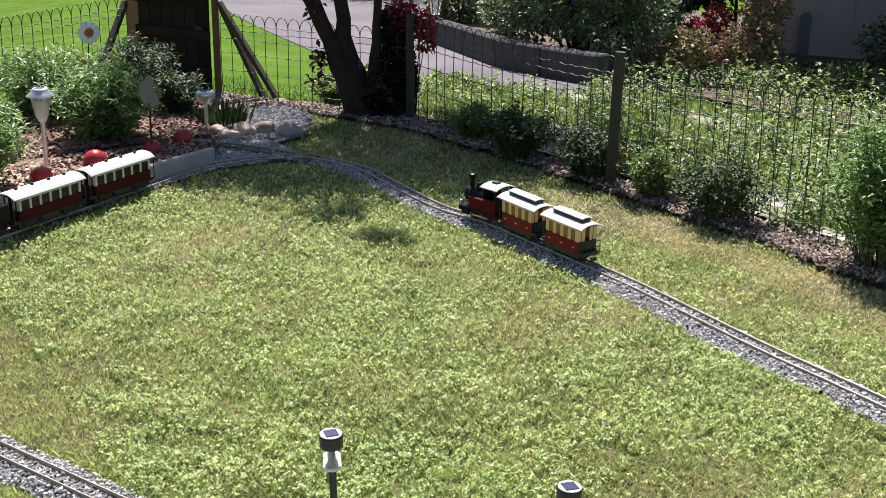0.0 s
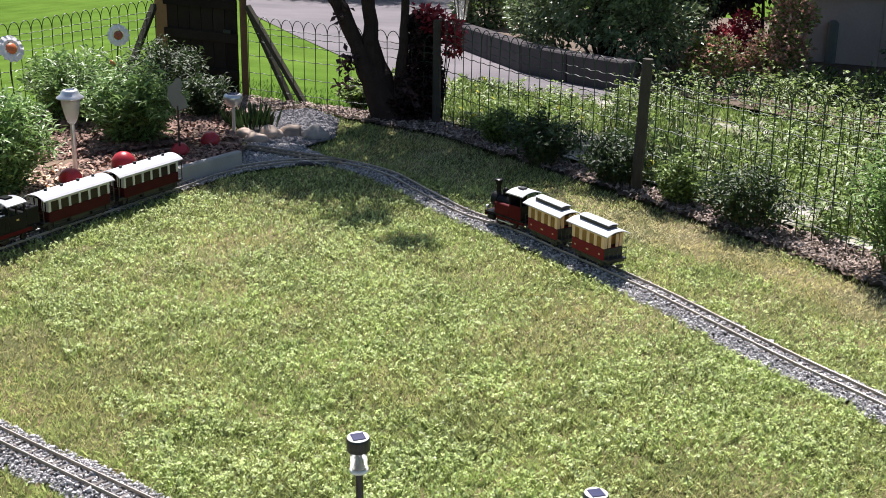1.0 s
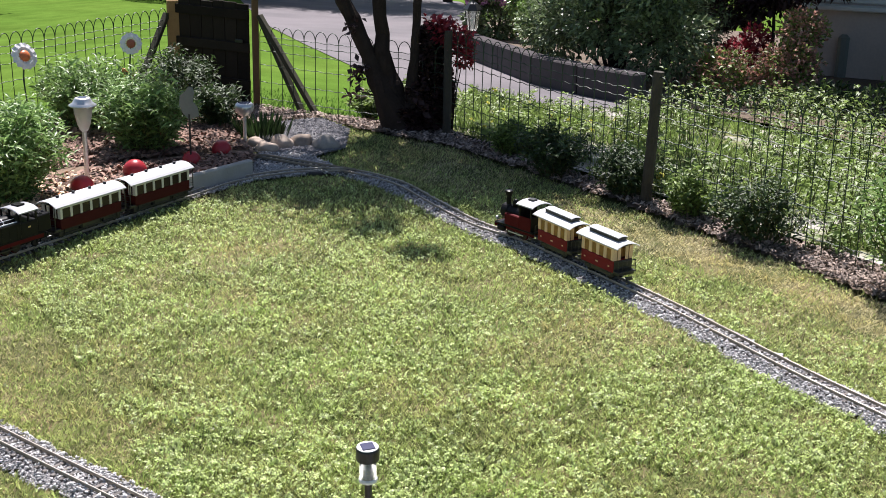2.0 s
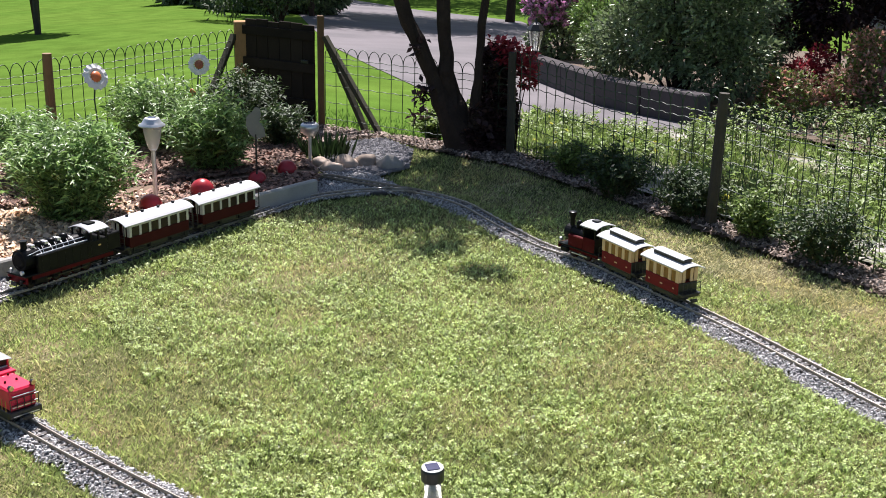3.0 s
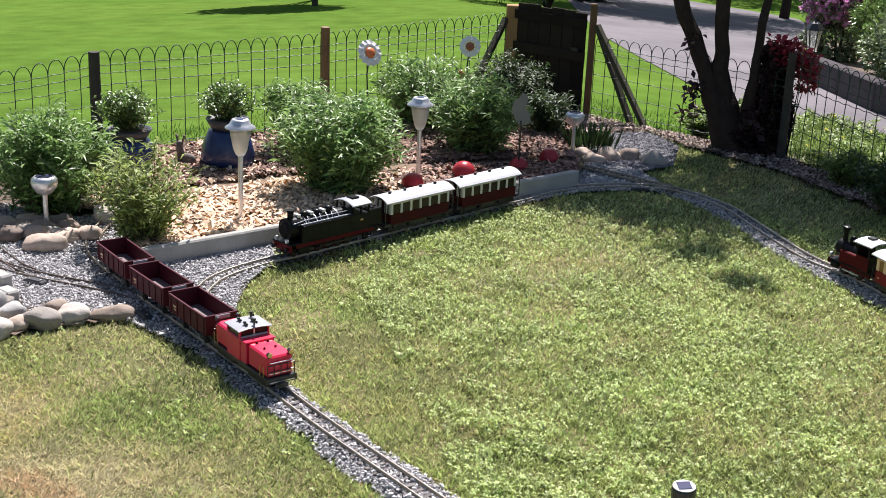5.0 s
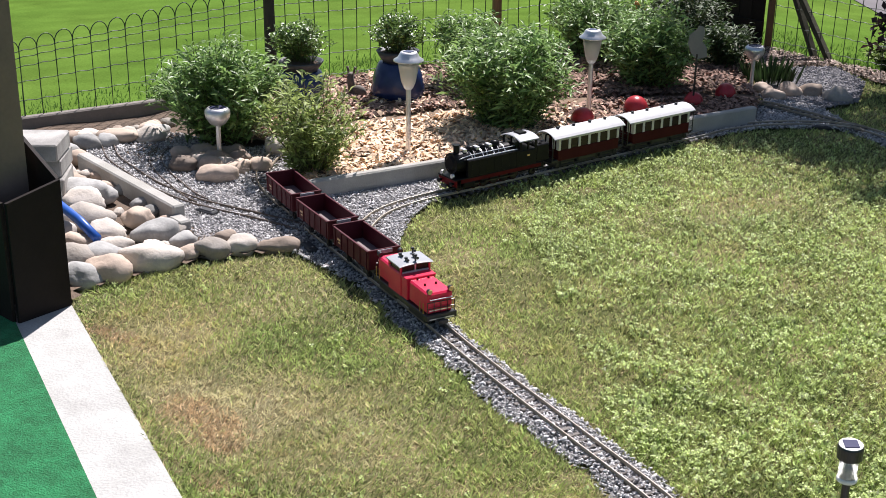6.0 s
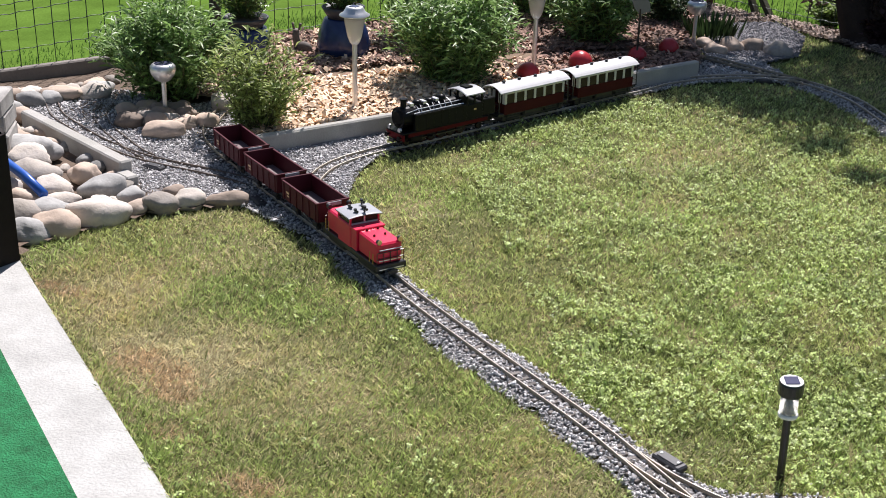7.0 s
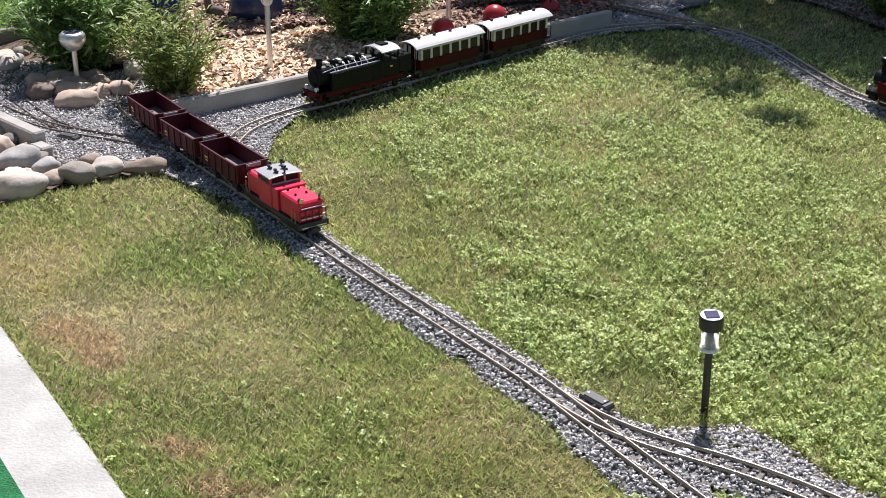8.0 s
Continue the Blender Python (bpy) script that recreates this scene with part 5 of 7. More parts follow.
def open_wagon():
    r = thing("open_wagon", (0, 0, 0), "empty dark red-brown open goods wagon", "model wagon", "red goods train")
    L, W, z0, z1 = 0.282, 0.106, 0.046, 0.104
    for sy in (-1, 1):
        bm = bmesh.new()
        box(bm, (0, sy * (W / 2 - 0.002), (z0 + z1) / 2), (L, 0.004, z1 - z0), 0.001)
        for k in (-0.125, -0.075, -0.025, 0.025, 0.075, 0.125):
            box(bm, (k, sy * (W / 2 + 0.0012), (z0 + z1) / 2 - 0.002), (0.006, 0.003, z1 - z0 - 0.004), 0.0005)
        box(bm, (0, sy * (W / 2 - 0.001), z1), (L, 0.007, 0.004), 0.001)
        part("side_wall", bm, M_wagon, r)
        bm = bmesh.new()
        box(bm, (-0.09, sy * (W / 2 + 0.0006), 0.074), (0.030, 0.001, 0.006))
        box(bm, (-0.09, sy * (W / 2 + 0.0006), 0.064), (0.020, 0.001, 0.004))
        part("lettering_bar", bm, M_cream, r)
        for sx in (-1, 1):
            bm = bmesh.new()
            box(bm, (sx * 0.080, sy * 0.036, 0.022), (0.034, 0.006, 0.016), 0.002)
            part("axle_box", bm, M_black, r)
    for sx in (-1, 1):
        bm = bmesh.new()
        box(bm, (sx * (L / 2 - 0.002), 0, (z0 + z1) / 2 + 0.002), (0.004, W - 0.008, z1 - z0 + 0.004), 0.001)
        box(bm, (sx * (L / 2 + 0.0), 0, z1 + 0.003), (0.007, W + 0.004, 0.005), 0.001)
        part("end_wall", bm, M_wagon, r)
        wheelset(r, sx * 0.080, 0.0155, M_black)
        coupling(r, sx * 0.140)
    bm = bmesh.new()
    box(bm, (L / 2 + 0.006, 0, z1 - 0.002), (0.004, 0.050, 0.012), 0.001)
    part("end_handle", bm, M_roofgrey, r, "pale grey end plate")
    bm = bmesh.new()
    box(bm, (0, 0, 0.048), (L - 0.008, W - 0.008, 0.006), 0.001)
    part("floor", bm, M_wagonfloor, r, "paler wagon floor, colour lightened as if sunlit")
    bm = bmesh.new()
    box(bm, (0, 0, 0.038), (L, 0.070, 0.012), 0.002)
    part("underframe", bm, M_black, r)
    return r


# standing passenger train along the edging
s_end = main.nearest(-1.505, 5.095) + 0.045
c1 = long_coach()
on_track(c1, main, s_end + 0.200, 0.24)
c2 = copy_thing(c1, Matrix.Identity(4))
on_track(c2, main, s_end + 0.200 + 0.420, 0.24)
for c in (c1, c2):
    c.matrix_world = c.matrix_world @ Matrix.Diagonal((1, 1, 0.93, 1))
te = tank_engine()
on_track(te, main, s_end + 0.620 + 0.452, 0.20)
te.matrix_world = te.matrix_world @ Matrix.Diagonal((1.08, 1.04, 1.08, 1))

# red and cream train on the long straight
s_rear = 0.5 * (main.nearest(0.215, 4.385) + main.nearest(0.56, 3.93))
k1 = short_coach()
on_track(k1, main, s_rear + 0.123, 0.12)
k2 = copy_thing(k1, Matrix.Identity(4))
on_track(k2, main, s_rear + 0.123 + 0.280, 0.12)
se = small_engine()
on_track(se, main, s_rear + 0.123 + 0.280 + 0.254, 0.07)
se.matrix_world = se.matrix_world @ Matrix.Diagonal((1.12, 1.04, 1.08, 1))

# red goods train running out of the yard onto the straight
route = Line([tuple(p) for p in back.p[60:11:-12]] + [(-2.331, 3.30), (-2.167, 3.195), (-1.991, 3.083), (-1.89, 3.018), (-1.672, 2.878), (-1.335, 2.648), (-0.975, 2.42), (-0.715, 2.258)], RAIL_Z)
s_front = route.nearest(-1.525, 2.775) - 0.015
de = diesel()
on_track(de, route, s_front - 0.182, 0.19)
de.matrix_world = de.matrix_world @ Matrix.Diagonal((1.05, 1.02, 1.02, 1))
w1 = open_wagon()
wagons = [w1] + [copy_thing(w1, Matrix.Identity(4)) for k in range(2)]
for k, w in enumerate(wagons):
    on_track(w, route, s_front - 0.515 - 0.303 * k, 0.15)
    w.matrix_world = w.matrix_world @ Matrix.Diagonal((0.93, 1.04, 1.05, 1))

# ---- lamps ----
def steel_lamp(x, y, z, h, r, label):
    """Solar path light with a frosted glass cup and a flared steel cap on a steel pole."""
    t = thing("solar_lamp", (x, y, z - 0.04), label, "garden lamp", "steel solar lamps")
    h += 0.04
    bm = bmesh.new()
    tube(bm, (0, 0, 0), (0, 0, h - 2.6 * r), 0.0105, sides=14)
    part("pole", bm, M_steel, t)
    bm = bmesh.new()
    lathe(bm, [(0.013, h - 2.75 * r), (0.020, h - 2.6 * r), (r * 0.52, h - 2.2 * r), (r * 0.72, h - 1.2 * r), (r * 0.78, h - 0.62 * r), (r * 0.74, h - 0.62 * r), (r * 0.66, h - 1.2 * r), (r * 0.45, h - 2.1 * r), (0.012, h - 2.5 * r)], 20)
    part("glass", bm, M_lampglass, t, "frosted glass cup", smooth=True)
    bm = bmesh.new()
    lathe(bm, [(r * 0.80, h - 0.64 * r), (r * 1.12, h - 0.66 * r), (r * 1.10, h - 0.58 * r), (r * 0.82, h - 0.40 * r), (r * 0.66, h - 0.12 * r), (r * 0.60, h - 0.02 * r), (r * 0.50, h)], 24)
    cap = part("cap", bm, M_steel, t, "flared brushed steel cap", smooth=True)
    bm = bmesh.new()
    box(bm, (0, 0, h + 0.001), (r * 0.62, r * 0.62, 0.002))
    part("solar_cell", bm, M_solar, cap)
    return t


def short_steel_lamp(x, y, z, h, r, label):
    t = thing("solar_lamp", (x, y, z - 0.04), label, "garden lamp", "steel solar lamps")
    h += 0.04
    bm = bmesh.new()
    tube(bm, (0, 0, 0), (0, 0, h - 1.2 * r), 0.0095, sides=14)
    part("pole", bm, M_steel, t)
    bm = bmesh.new()
    lathe(bm, [(0.012, h - 1.45 * r), (r * 0.6, h - 1.25 * r), (r * 0.92, h - 0.8 * r), (r * 1.0, h - 0.45 * r), (r * 0.97, h - 0.2 * r), (r * 0.80, h - 0.02 * r), (r * 0.70, h)], 22)
    cap = part("cap", bm, M_steel, t, smooth=True)
    bm = bmesh.new()
    lathe(bm, [(r * 0.66, h - 0.003), (r * 0.62, h + 0.002), (r * 0.3, h + 0.003)], 18)
    part("solar_cell", bm, M_solar, cap, "dark round solar cell")
    return t


steel_lamp(-2.42, 4.16, 0.05, 0.425, 0.056, "tall brushed steel solar lamp standing in bark mulch")
steel_lamp(-2.02, 5.137, 0.05, 0.385, 0.056, "tall brushed steel solar lamp beside a willow shrub")
short_steel_lamp(-3.054, 3.731, 0.02, 0.235, 0.052, "short brushed steel solar lamp among cobbles")
short_steel_lamp(-1.515, 6.06, 0.02, 0.228, 0.050, "short brushed steel solar lamp beside irises")


def black_lamp(x, y, h, label, lean=(0, 0)):
    t = thing("path_light", (x, y, -0.03), label, "garden lamp", "black solar path lights")
    t.matrix_world = pose(x, y, -0.03, lean[0], lean[1], 24)
    h += 0.03
    bm = bmesh.new()
    tube(bm, (0, 0, 0), (0, 0, h - 0.084), 0.0090, sides=14)
    part("pole", bm, M_black, t)
    bm = bmesh.new()
    tube(bm, (0, 0, h - 0.094), (0, 0, h - 0.082), 0.0115, sides=14)
    part("collar", bm, M_black, t)
    bm = bmesh.new()
    lathe(bm, [(0.0165, h - 0.086), (0.0205, h - 0.082), (0.0192, h - 0.030), (0.0175, h - 0.030), (0.0185, h - 0.079), (0.010, h - 0.081)], 18)
    part("glass", bm, M_clear, t, "clear ribbed cup", smooth=True).visible_shadow = False
    # added pale cylinder that makes the clear cup look bright
    bm = bmesh.new()
    lathe(bm, [(0.0160, h - 0.080), (0.0176, h - 0.078), (0.0172, h - 0.058), (0.0166, h - 0.034)], 16)
    part("reflector", bm, M_palesleeve, t, "pale inner sleeve added to brighten the glass", smooth=True)
    bm = bmesh.new()
    lathe(bm, [(0.0170, h - 0.090), (0.0222, h - 0.088), (0.0226, h - 0.084), (0.0208, h - 0.078), (0.0160, h - 0.080)], 18)
    part("rim", bm, M_ivory, t, "white rim under the glass", smooth=True)
    bm = bmesh.new()
    lathe(bm, [(0.0195, h - 0.033), (0.0270, h - 0.031), (0.0276, h - 0.004), (0.0258, h)], 22)
    part("cap", bm, M_black, t)
    bm = bmesh.new()
    lathe(bm, [(0.0255, h - 0.001), (0.0252, h + 0.0015), (0.004, h + 0.0015)], 22)
    top = part("cap_top", bm, M_ivory, t, "white cap top")
    bm = bmesh.new()
    box(bm, (0, 0, h + 0.0025), (0.031, 0.031, 0.002), 0.0005)
    part("solar_cell", bm, M_solar, top)
    return t


black_lamp(-0.268, 2.275, 0.262, "black solar path light with a square cell, beside the track", (3, -2))
black_lamp(0.255, 2.06, 0.262, "black solar path light standing in the lawn", (1, 2))

# ---- fence ----
def along(a, b, n):
    return [(a[0] + (b[0] - a[0]) * i / n, a[1] + (b[1] - a[1]) * i / n) for i in range(n + 1)]


def wire_panel(parent, a, b, h0, h1, z0=0.0, z1=0.0, sag=0.0, lean=0.0):
    """Hoop-topped wire netting between two posts: uprights, hoops and level wires, each wire a thin tube."""
    L = math.hypot(b[0] - a[0], b[1] - a[1])
    n = max(2, round(L / 0.079))
    ux, uy = (b[0] - a[0]) / L, (b[1] - a[1]) / L

    def spot(s, f):
        k = s / L
        h = h0 + (h1 - h0) * k - sag * 4 * k * (1 - k)
        base = z0 + (z1 - z0) * k
        off = 0.012 * (noise.noise(Vector((s * 3, f * 2, a[0]))) + lean * f)
        return (a[0] + ux * s - uy * off, a[1] + uy * s + ux * off, base + (h - base) * f)

    step = L / n
    for i in range(n + 1):
        bm = bmesh.new()
        pipe(bm, [spot(i * step, f) for f in (0.0, 0.3, 0.6, 0.88)], 0.0024, 5)
        part("upright_wire", bm, M_wire, parent)
    for i in range(n):
        bm = bmesh.new()
        s0, s1 = i * step, (i + 1) * step
        pts = []
        for k in range(9):
            t = math.pi * k / 8
            pts.append(spot((s0 + s1) / 2 - math.cos(t) * step / 2, 0.88 + 0.12 * math.sin(t)))
        pipe(bm, pts, 0.0024, 5)
        part("hoop", bm, M_wire, parent)
    for f in (0.12, 0.32, 0.53, 0.70, 0.80, 0.87):
        bm = bmesh.new()
        pts = []
        for i in range(4 * n + 1):
            p = spot(L * i / (4 * n), f)
            pts.append((p[0], p[1], p[2] + 0.0025 * math.sin(i * math.pi / 2)))
        pipe(bm, pts, 0.0021, 5)
        part("level_wire", bm, M_wire, parent)


def post(parent, x, y, h, w, mat, round_=True, lean=(0, 0), name="post", base=-0.1):
    bm = bmesh.new()
    if round_:
        pipe(bm, [(0, 0, base), (0.002, 0, h * 0.4), (-0.001, 0.001, h * 0.8), (0, 0, h)], [w * 0.52, w * 0.51, w * 0.49, w * 0.47], 12)
    else:
        box(bm, (0, 0, (h + base) / 2), (w, w, h - base), 0.004)
    o = part(name, bm, mat, parent)
    o.matrix_world = pose(x, y, 0, lean[0], lean[1], 20)
    return o


def fence_run(label, pts, heights, posts, sag=0.0):
    root = thing("wire_fence", (0, 0, 0), label, "fence", "garden fence runs")
    for (a, b, ha, hb) in zip(pts, pts[1:], heights, heights[1:]):
        wire_panel(root, a, b, ha, hb, 0.01, 0.01, sag)
    for x, y, h, w, mat, rnd, *tip in posts:
        post(root, x, y, h, w, mat, rnd, (0, tip[0] if tip else 0))
    return root


P1, P2, G1, G2, C0, R1 = (-3.517, 4.763), (-2.868, 5.915), (-2.265, 7.318), (-1.700, 7.085), (-0.505, 6.545), (0.532, 5.325)
fence_run("green hoop-topped wire fence with round wooden posts", [(-4.6, 2.85), (-4.1, 3.72), P1, P2, (G1[0] - 0.03, G1[1] - 0.04)], [0.36, 0.41, 0.555, 0.555, 0.555],
          [(P1[0], P1[1] - 0.01, 0.555, 0.055, M_postdark, True), (P2[0], P2[1] - 0.01, 0.585, 0.052, M_postwood, True)])
fence_run("green hoop-topped wire fence between gate and tree", [(G2[0] + 0.03, G2[1] - 0.01), C0], [0.50, 0.50], [(C0[0], C0[1], 0.585, 0.046, M_postdark, True)])
fence_run("sagging hoop-topped wire fence before the weeds", [C0, R1, (1.41, 4.42), (2.1, 3.68)], [0.60, 0.60, 0.645, 0.64],
          [(R1[0] - 0.008, R1[1], 0.62, 0.050, M_postdark, True, 2.0), (2.12, 3.66, 0.64, 0.06, M_postdark, True)], 0.015)


def gate():
    r = thing("garden_gate", (0, 0, 0), "dark weathered board gate between braced wooden posts", "gate")
    gx, gy = G2[0] - G1[0], G2[1] - G1[1]
    L = math.hypot(gx, gy)
    ang = math.degrees(math.atan2(gy, gx))
    post(r, G1[0], G1[1], 0.60, 0.075, M_gatelight, False, name="gate_post")
    post(r, G2[0], G2[1], 0.68, 0.038, M_gatepost, False, name="gate_post")
    n = 6
    for i in range(n):
        s = 0.045 + (L - 0.09) * (i + 0.5) / n
        bm = bmesh.new()
        box(bm, (0, 0, 0.32), ((L - 0.09) / n - 0.004, 0.014, 0.60 + 0.012 * math.sin(i * 2.3)), 0.002)
        b = part("board", bm, M_gatewood, r)
        b.matrix_world = pose(G1[0] + gx * s / L, G1[1] + gy * s / L, 0, 0, 0, ang)
    for zz in (0.14, 0.36, 0.555):
        bm = bmesh.new()
        box(bm, (0, -0.016, zz), (L - 0.07, 0.018, 0.055), 0.002)
        b = part("rail", bm, M_gatewood, r)
        b.matrix_world = pose(G1[0] + gx / 2, G1[1] + gy / 2, 0, 0, 0, ang)
    bm = bmesh.new()
    box(bm, (L * 0.34, -0.03, 0.40), (0.05, 0.012, 0.02), 0.002)
    b = part("latch", bm, M_black, r)
    b.matrix_world = pose(G1[0] + gx / 2, G1[1] + gy / 2, 0, 0, 0, ang)
    for a, c in (((G2[0] + 0.03, G2[1] - 0.02, 0.56), (-1.29, 6.93, -0.02)), ((G2[0] + 0.035, G2[1] + 0.025, 0.52), (-1.385, 6.965, -0.02)), ((G1[0] - 0.03, G1[1] - 0.03, 0.52), (-2.42, 6.93, 0.03))):
        bm = bmesh.new()
        a, c = Vector(a), Vector(c)
        box(bm, (0, 0, 0), (0.042, 0.026, (a - c).length), 0.003)
        b = part("brace", bm, M_brace, r)
        b.matrix_world = Matrix.Translation((a + c) / 2) @ (a - c).to_track_quat("Z", "Y").to_matrix().to_4x4()
    return r


# post wood in two colours: paler as if sunlit, darker as if shaded
M_gatelight = material("sunlit_gate_post", (0.36, 0.21, 0.085), 0.85, vary=0.3, scale=14, fine=110, bump=0.3)
M_gatepost = material("shaded_gate_post", (0.14, 0.082, 0.04), 0.9, vary=0.35, scale=14, fine=110, bump=0.3)
M_brace = material("greenish_brace_wood", (0.050, 0.046, 0.026), 0.9, vary=0.35, scale=14, fine=110, bump=0.3)
gate()

# ---- plants ----
def leaf_mesh(name, pos, direction, length, width, mat, parent, fold=0.25, droop=0.2, plain=False):
    """Pointed leaves, folded along the rib and bent at the tip: six corners each, or four for far ones (plain)."""
    n = len(pos)
    d = direction / np.linalg.norm(direction, axis=1)[:, None]
    up = rng.normal(0, 0.5, (n, 3)) + np.array([0, 0, 1.0])
    side = np.cross(d, up)
    side /= np.linalg.norm(side, axis=1)[:, None] + 1e-9
    nor = np.cross(side, d)
    L, w = length[:, None], width[:, None]
    if plain:
        V = np.stack([pos, pos + d * L * 0.5 + side * w * 0.5 + nor * w * fold, pos + d * L, pos + d * L * 0.5 - side * w * 0.5 + nor * w * fold], 1)
        b = np.arange(n)[:, None] * 4
        return raw(name, V.reshape(-1, 3), np.concatenate([b + [0, 2, 1], b + [0, 3, 2]]), mat, parent)
    V = np.empty((n, 6, 3), np.float32)
    V[:, 0] = pos
    V[:, 1] = pos + d * L * 0.45 + side * w * 0.5 + nor * w * fold
    V[:, 2] = pos + d * L * 0.50
    V[:, 3] = pos + d * L * 0.45 - side * w * 0.5 + nor * w * fold
    V[:, 4] = pos + d * L * 0.80 + side * w * 0.22 - np.array([0, 0, 1]) * L * droop * 0.5
    V[:, 5] = pos + d * L - np.array([0, 0, 1]) * L * droop
    b = np.arange(n)[:, None] * 6
    F = np.concatenate([b + [0, 2, 1], b + [0, 3, 2], b + [1, 2, 4], b + [2, 5, 4], b + [2, 3, 5]])
    return raw(name, V.reshape(-1, 3), F, mat, parent)


def shrub_parts(root, x, y, z, height, radius, stems, leaves, size, mat, seed, lift=0.15, stem_r=0.004, aspect=0.26, bend=0.35):
    """Arching stems from one foot with leaves along them."""
    g = np.random.default_rng(seed)
    bm = bmesh.new()
    P, D = [], []
    per = max(4, leaves // stems)
    for i in range(stems):
        a = g.uniform(0, 2 * np.pi)
        reach = radius * math.sqrt(g.uniform(0.02, 1.0))
        h = height * (1.02 - 0.42 * (reach / radius) ** 2) * g.uniform(0.78, 1.06)
        ex, ey = math.cos(a) * reach, math.sin(a) * reach
        foot = (math.cos(a) * reach * 0.28, math.sin(a) * reach * 0.28)
        pts = []
        for k in range(6):
            t = k / 5
            f = t ** (1.0 + bend)
            pts.append((x + foot[0] + (ex - foot[0]) * f + g.normal(0, 0.006), y + foot[1] + (ey - foot[1]) * f + g.normal(0, 0.006), z + h * (t ** 0.92) - 0.02))
        pipe(bm, pts, [stem_r * (1 - 0.75 * k / 5) for k in range(6)], 4)
        pts = np.array(pts)
        for k in range(per):
            t = lift + (1 - lift) * g.uniform(0, 1) ** 0.8
            q = t * 5
            i0 = min(int(q), 4)
            p = pts[i0] + (pts[i0 + 1] - pts[i0]) * (q - i0)
            spread = g.normal(0, 0.022 * (radius / 0.25), 3) * np.array([1, 1, 0.6])
            P.append(p + spread)
            o = g.uniform(0, 2 * np.pi)
            D.append((math.cos(o), math.sin(o), g.uniform(-0.15, 1.2)))
    part("branchwork", bm, M_stem, root)
    P, D = np.array(P), np.array(D)
    n = len(P)
    leaf_mesh("foliage", P, D, size * g.uniform(0.55, 1.25, n), size * aspect * g.uniform(0.7, 1.3, n), mat, root)


def shrub(name, label, category, x, y, z, height, radius, stems, leaves, size, mat, seed, group="", **kw):
    r = thing(name, (0, 0, 0), label, category, group)
    shrub_parts(r, x, y, z, height, radius, stems, leaves, size, mat, seed, **kw)
    return r


W = "willow-leaved shrubs"
shrub("shrub", "rounded willow-leaved shrub beside the gravel yard", "shrub", -3.22, 3.98, 0.03, 0.45, 0.30, 90, 6600, 0.060, M_leaf, 1, W, aspect=0.20, lift=0.08)
shrub("shrub", "loose willow-leaved shrub at the end of the edging", "shrub", -2.65, 3.79, 0.04, 0.40, 0.22, 52, 2700, 0.054, M_leafyellow, 2, W, lift=0.05, aspect=0.18)
shrub("shrub", "large dense willow-leaved shrub in the bark bed", "shrub", -2.26, 4.77, 0.04, 0.48, 0.31, 120, 9000, 0.060, M_leaf, 3, W, lift=0.05, aspect=0.20)
shrub("shrub", "dense willow-leaved shrub near the gate", "shrub", -1.95, 5.78, 0.04, 0.40, 0.27, 100, 6400, 0.062, M_leaf, 4, W, aspect=0.19)
shrub("shrub", "willow-leaved shrub against the wire fence", "shrub", -2.72, 5.34, 0.04, 0.40, 0.25, 60, 3800, 0.056, M_leaf, 5, W, aspect=0.2)
shrub("shrub", "dark green shrub behind the path lamp", "shrub", -2.42, 6.22, 0.04, 0.41, 0.32, 80, 4800, 0.058, M_leaf, 6, W, aspect=0.2)
shrub("shrub", "dark leafy shrub in front of the gate post", "shrub", -2.08, 6.72, 0.04, 0.42, 0.25, 60, 3400, 0.045, M_fenceleaf, 7, W)
shrub("shrub", "low dark shrub in the mulch near the gate", "shrub", -1.74, 6.40, 0.04, 0.26, 0.20, 44, 2200, 0.045, M_fenceleaf, 8, W)
n = 150
a = rng.uniform(0, 2 * np.pi, n)
rr = rng.uniform(0, 0.14, n)
pos = np.stack([-1.47 + np.cos(a) * rr, 6.24 + np.sin(a) * rr * 0.8, np.full(n, 0.02)], -1)
iris = thing("iris_clump", (0, 0, 0), "dense clump of upright sword-shaped leaves", "plant")
leaf_mesh("foliage", pos, np.stack([np.cos(a) * 0.35, np.sin(a) * 0.35, np.ones(n)], -1), rng.uniform(0.09, 0.165, n), rng.uniform(0.012, 0.020, n), M_iris, iris, 0.1, 0.05)

F = "shrubs along the fence"
for i, (x, y, h, rad, m, lab) in enumerate(((0.10, 5.76, 0.30, 0.20, M_fenceleaf, "dark rounded shrub at the fence foot"), (-0.14, 6.14, 0.20, 0.12, M_leaf2, "small light green shrub at the fence foot"),
                                            (0.44, 5.46, 0.27, 0.18, M_fenceleaf, "low dark shrub beside a fence post"), (0.70, 5.16, 0.24, 0.14, M_leaf2, "leafy shrub inside the wire fence"),
                                            (0.98, 4.84, 0.30, 0.23, M_fenceleaf, "twiggy dark shrub at the fence foot"), (1.47, 4.30, 0.60, 0.26, M_leaf, "tall dense willow-leaved shrub at the fence"),
                                            (-0.78, 6.95, 0.24, 0.2, M_leaf2, "light green weeds beside the tree"), (-1.0, 7.0, 0.17, 0.13, M_leaf2, "low weeds behind the tree"))):
    shrub("shrub", lab, "shrub", x, y, 0.01, h, rad, 46 if h < 0.5 else 90, 1900 if h < 0.5 else 5200, 0.034 if h < 0.5 else 0.05, m, 20 + i, F, lift=0.25, aspect=0.42 if m is not M_leaf else 0.26)

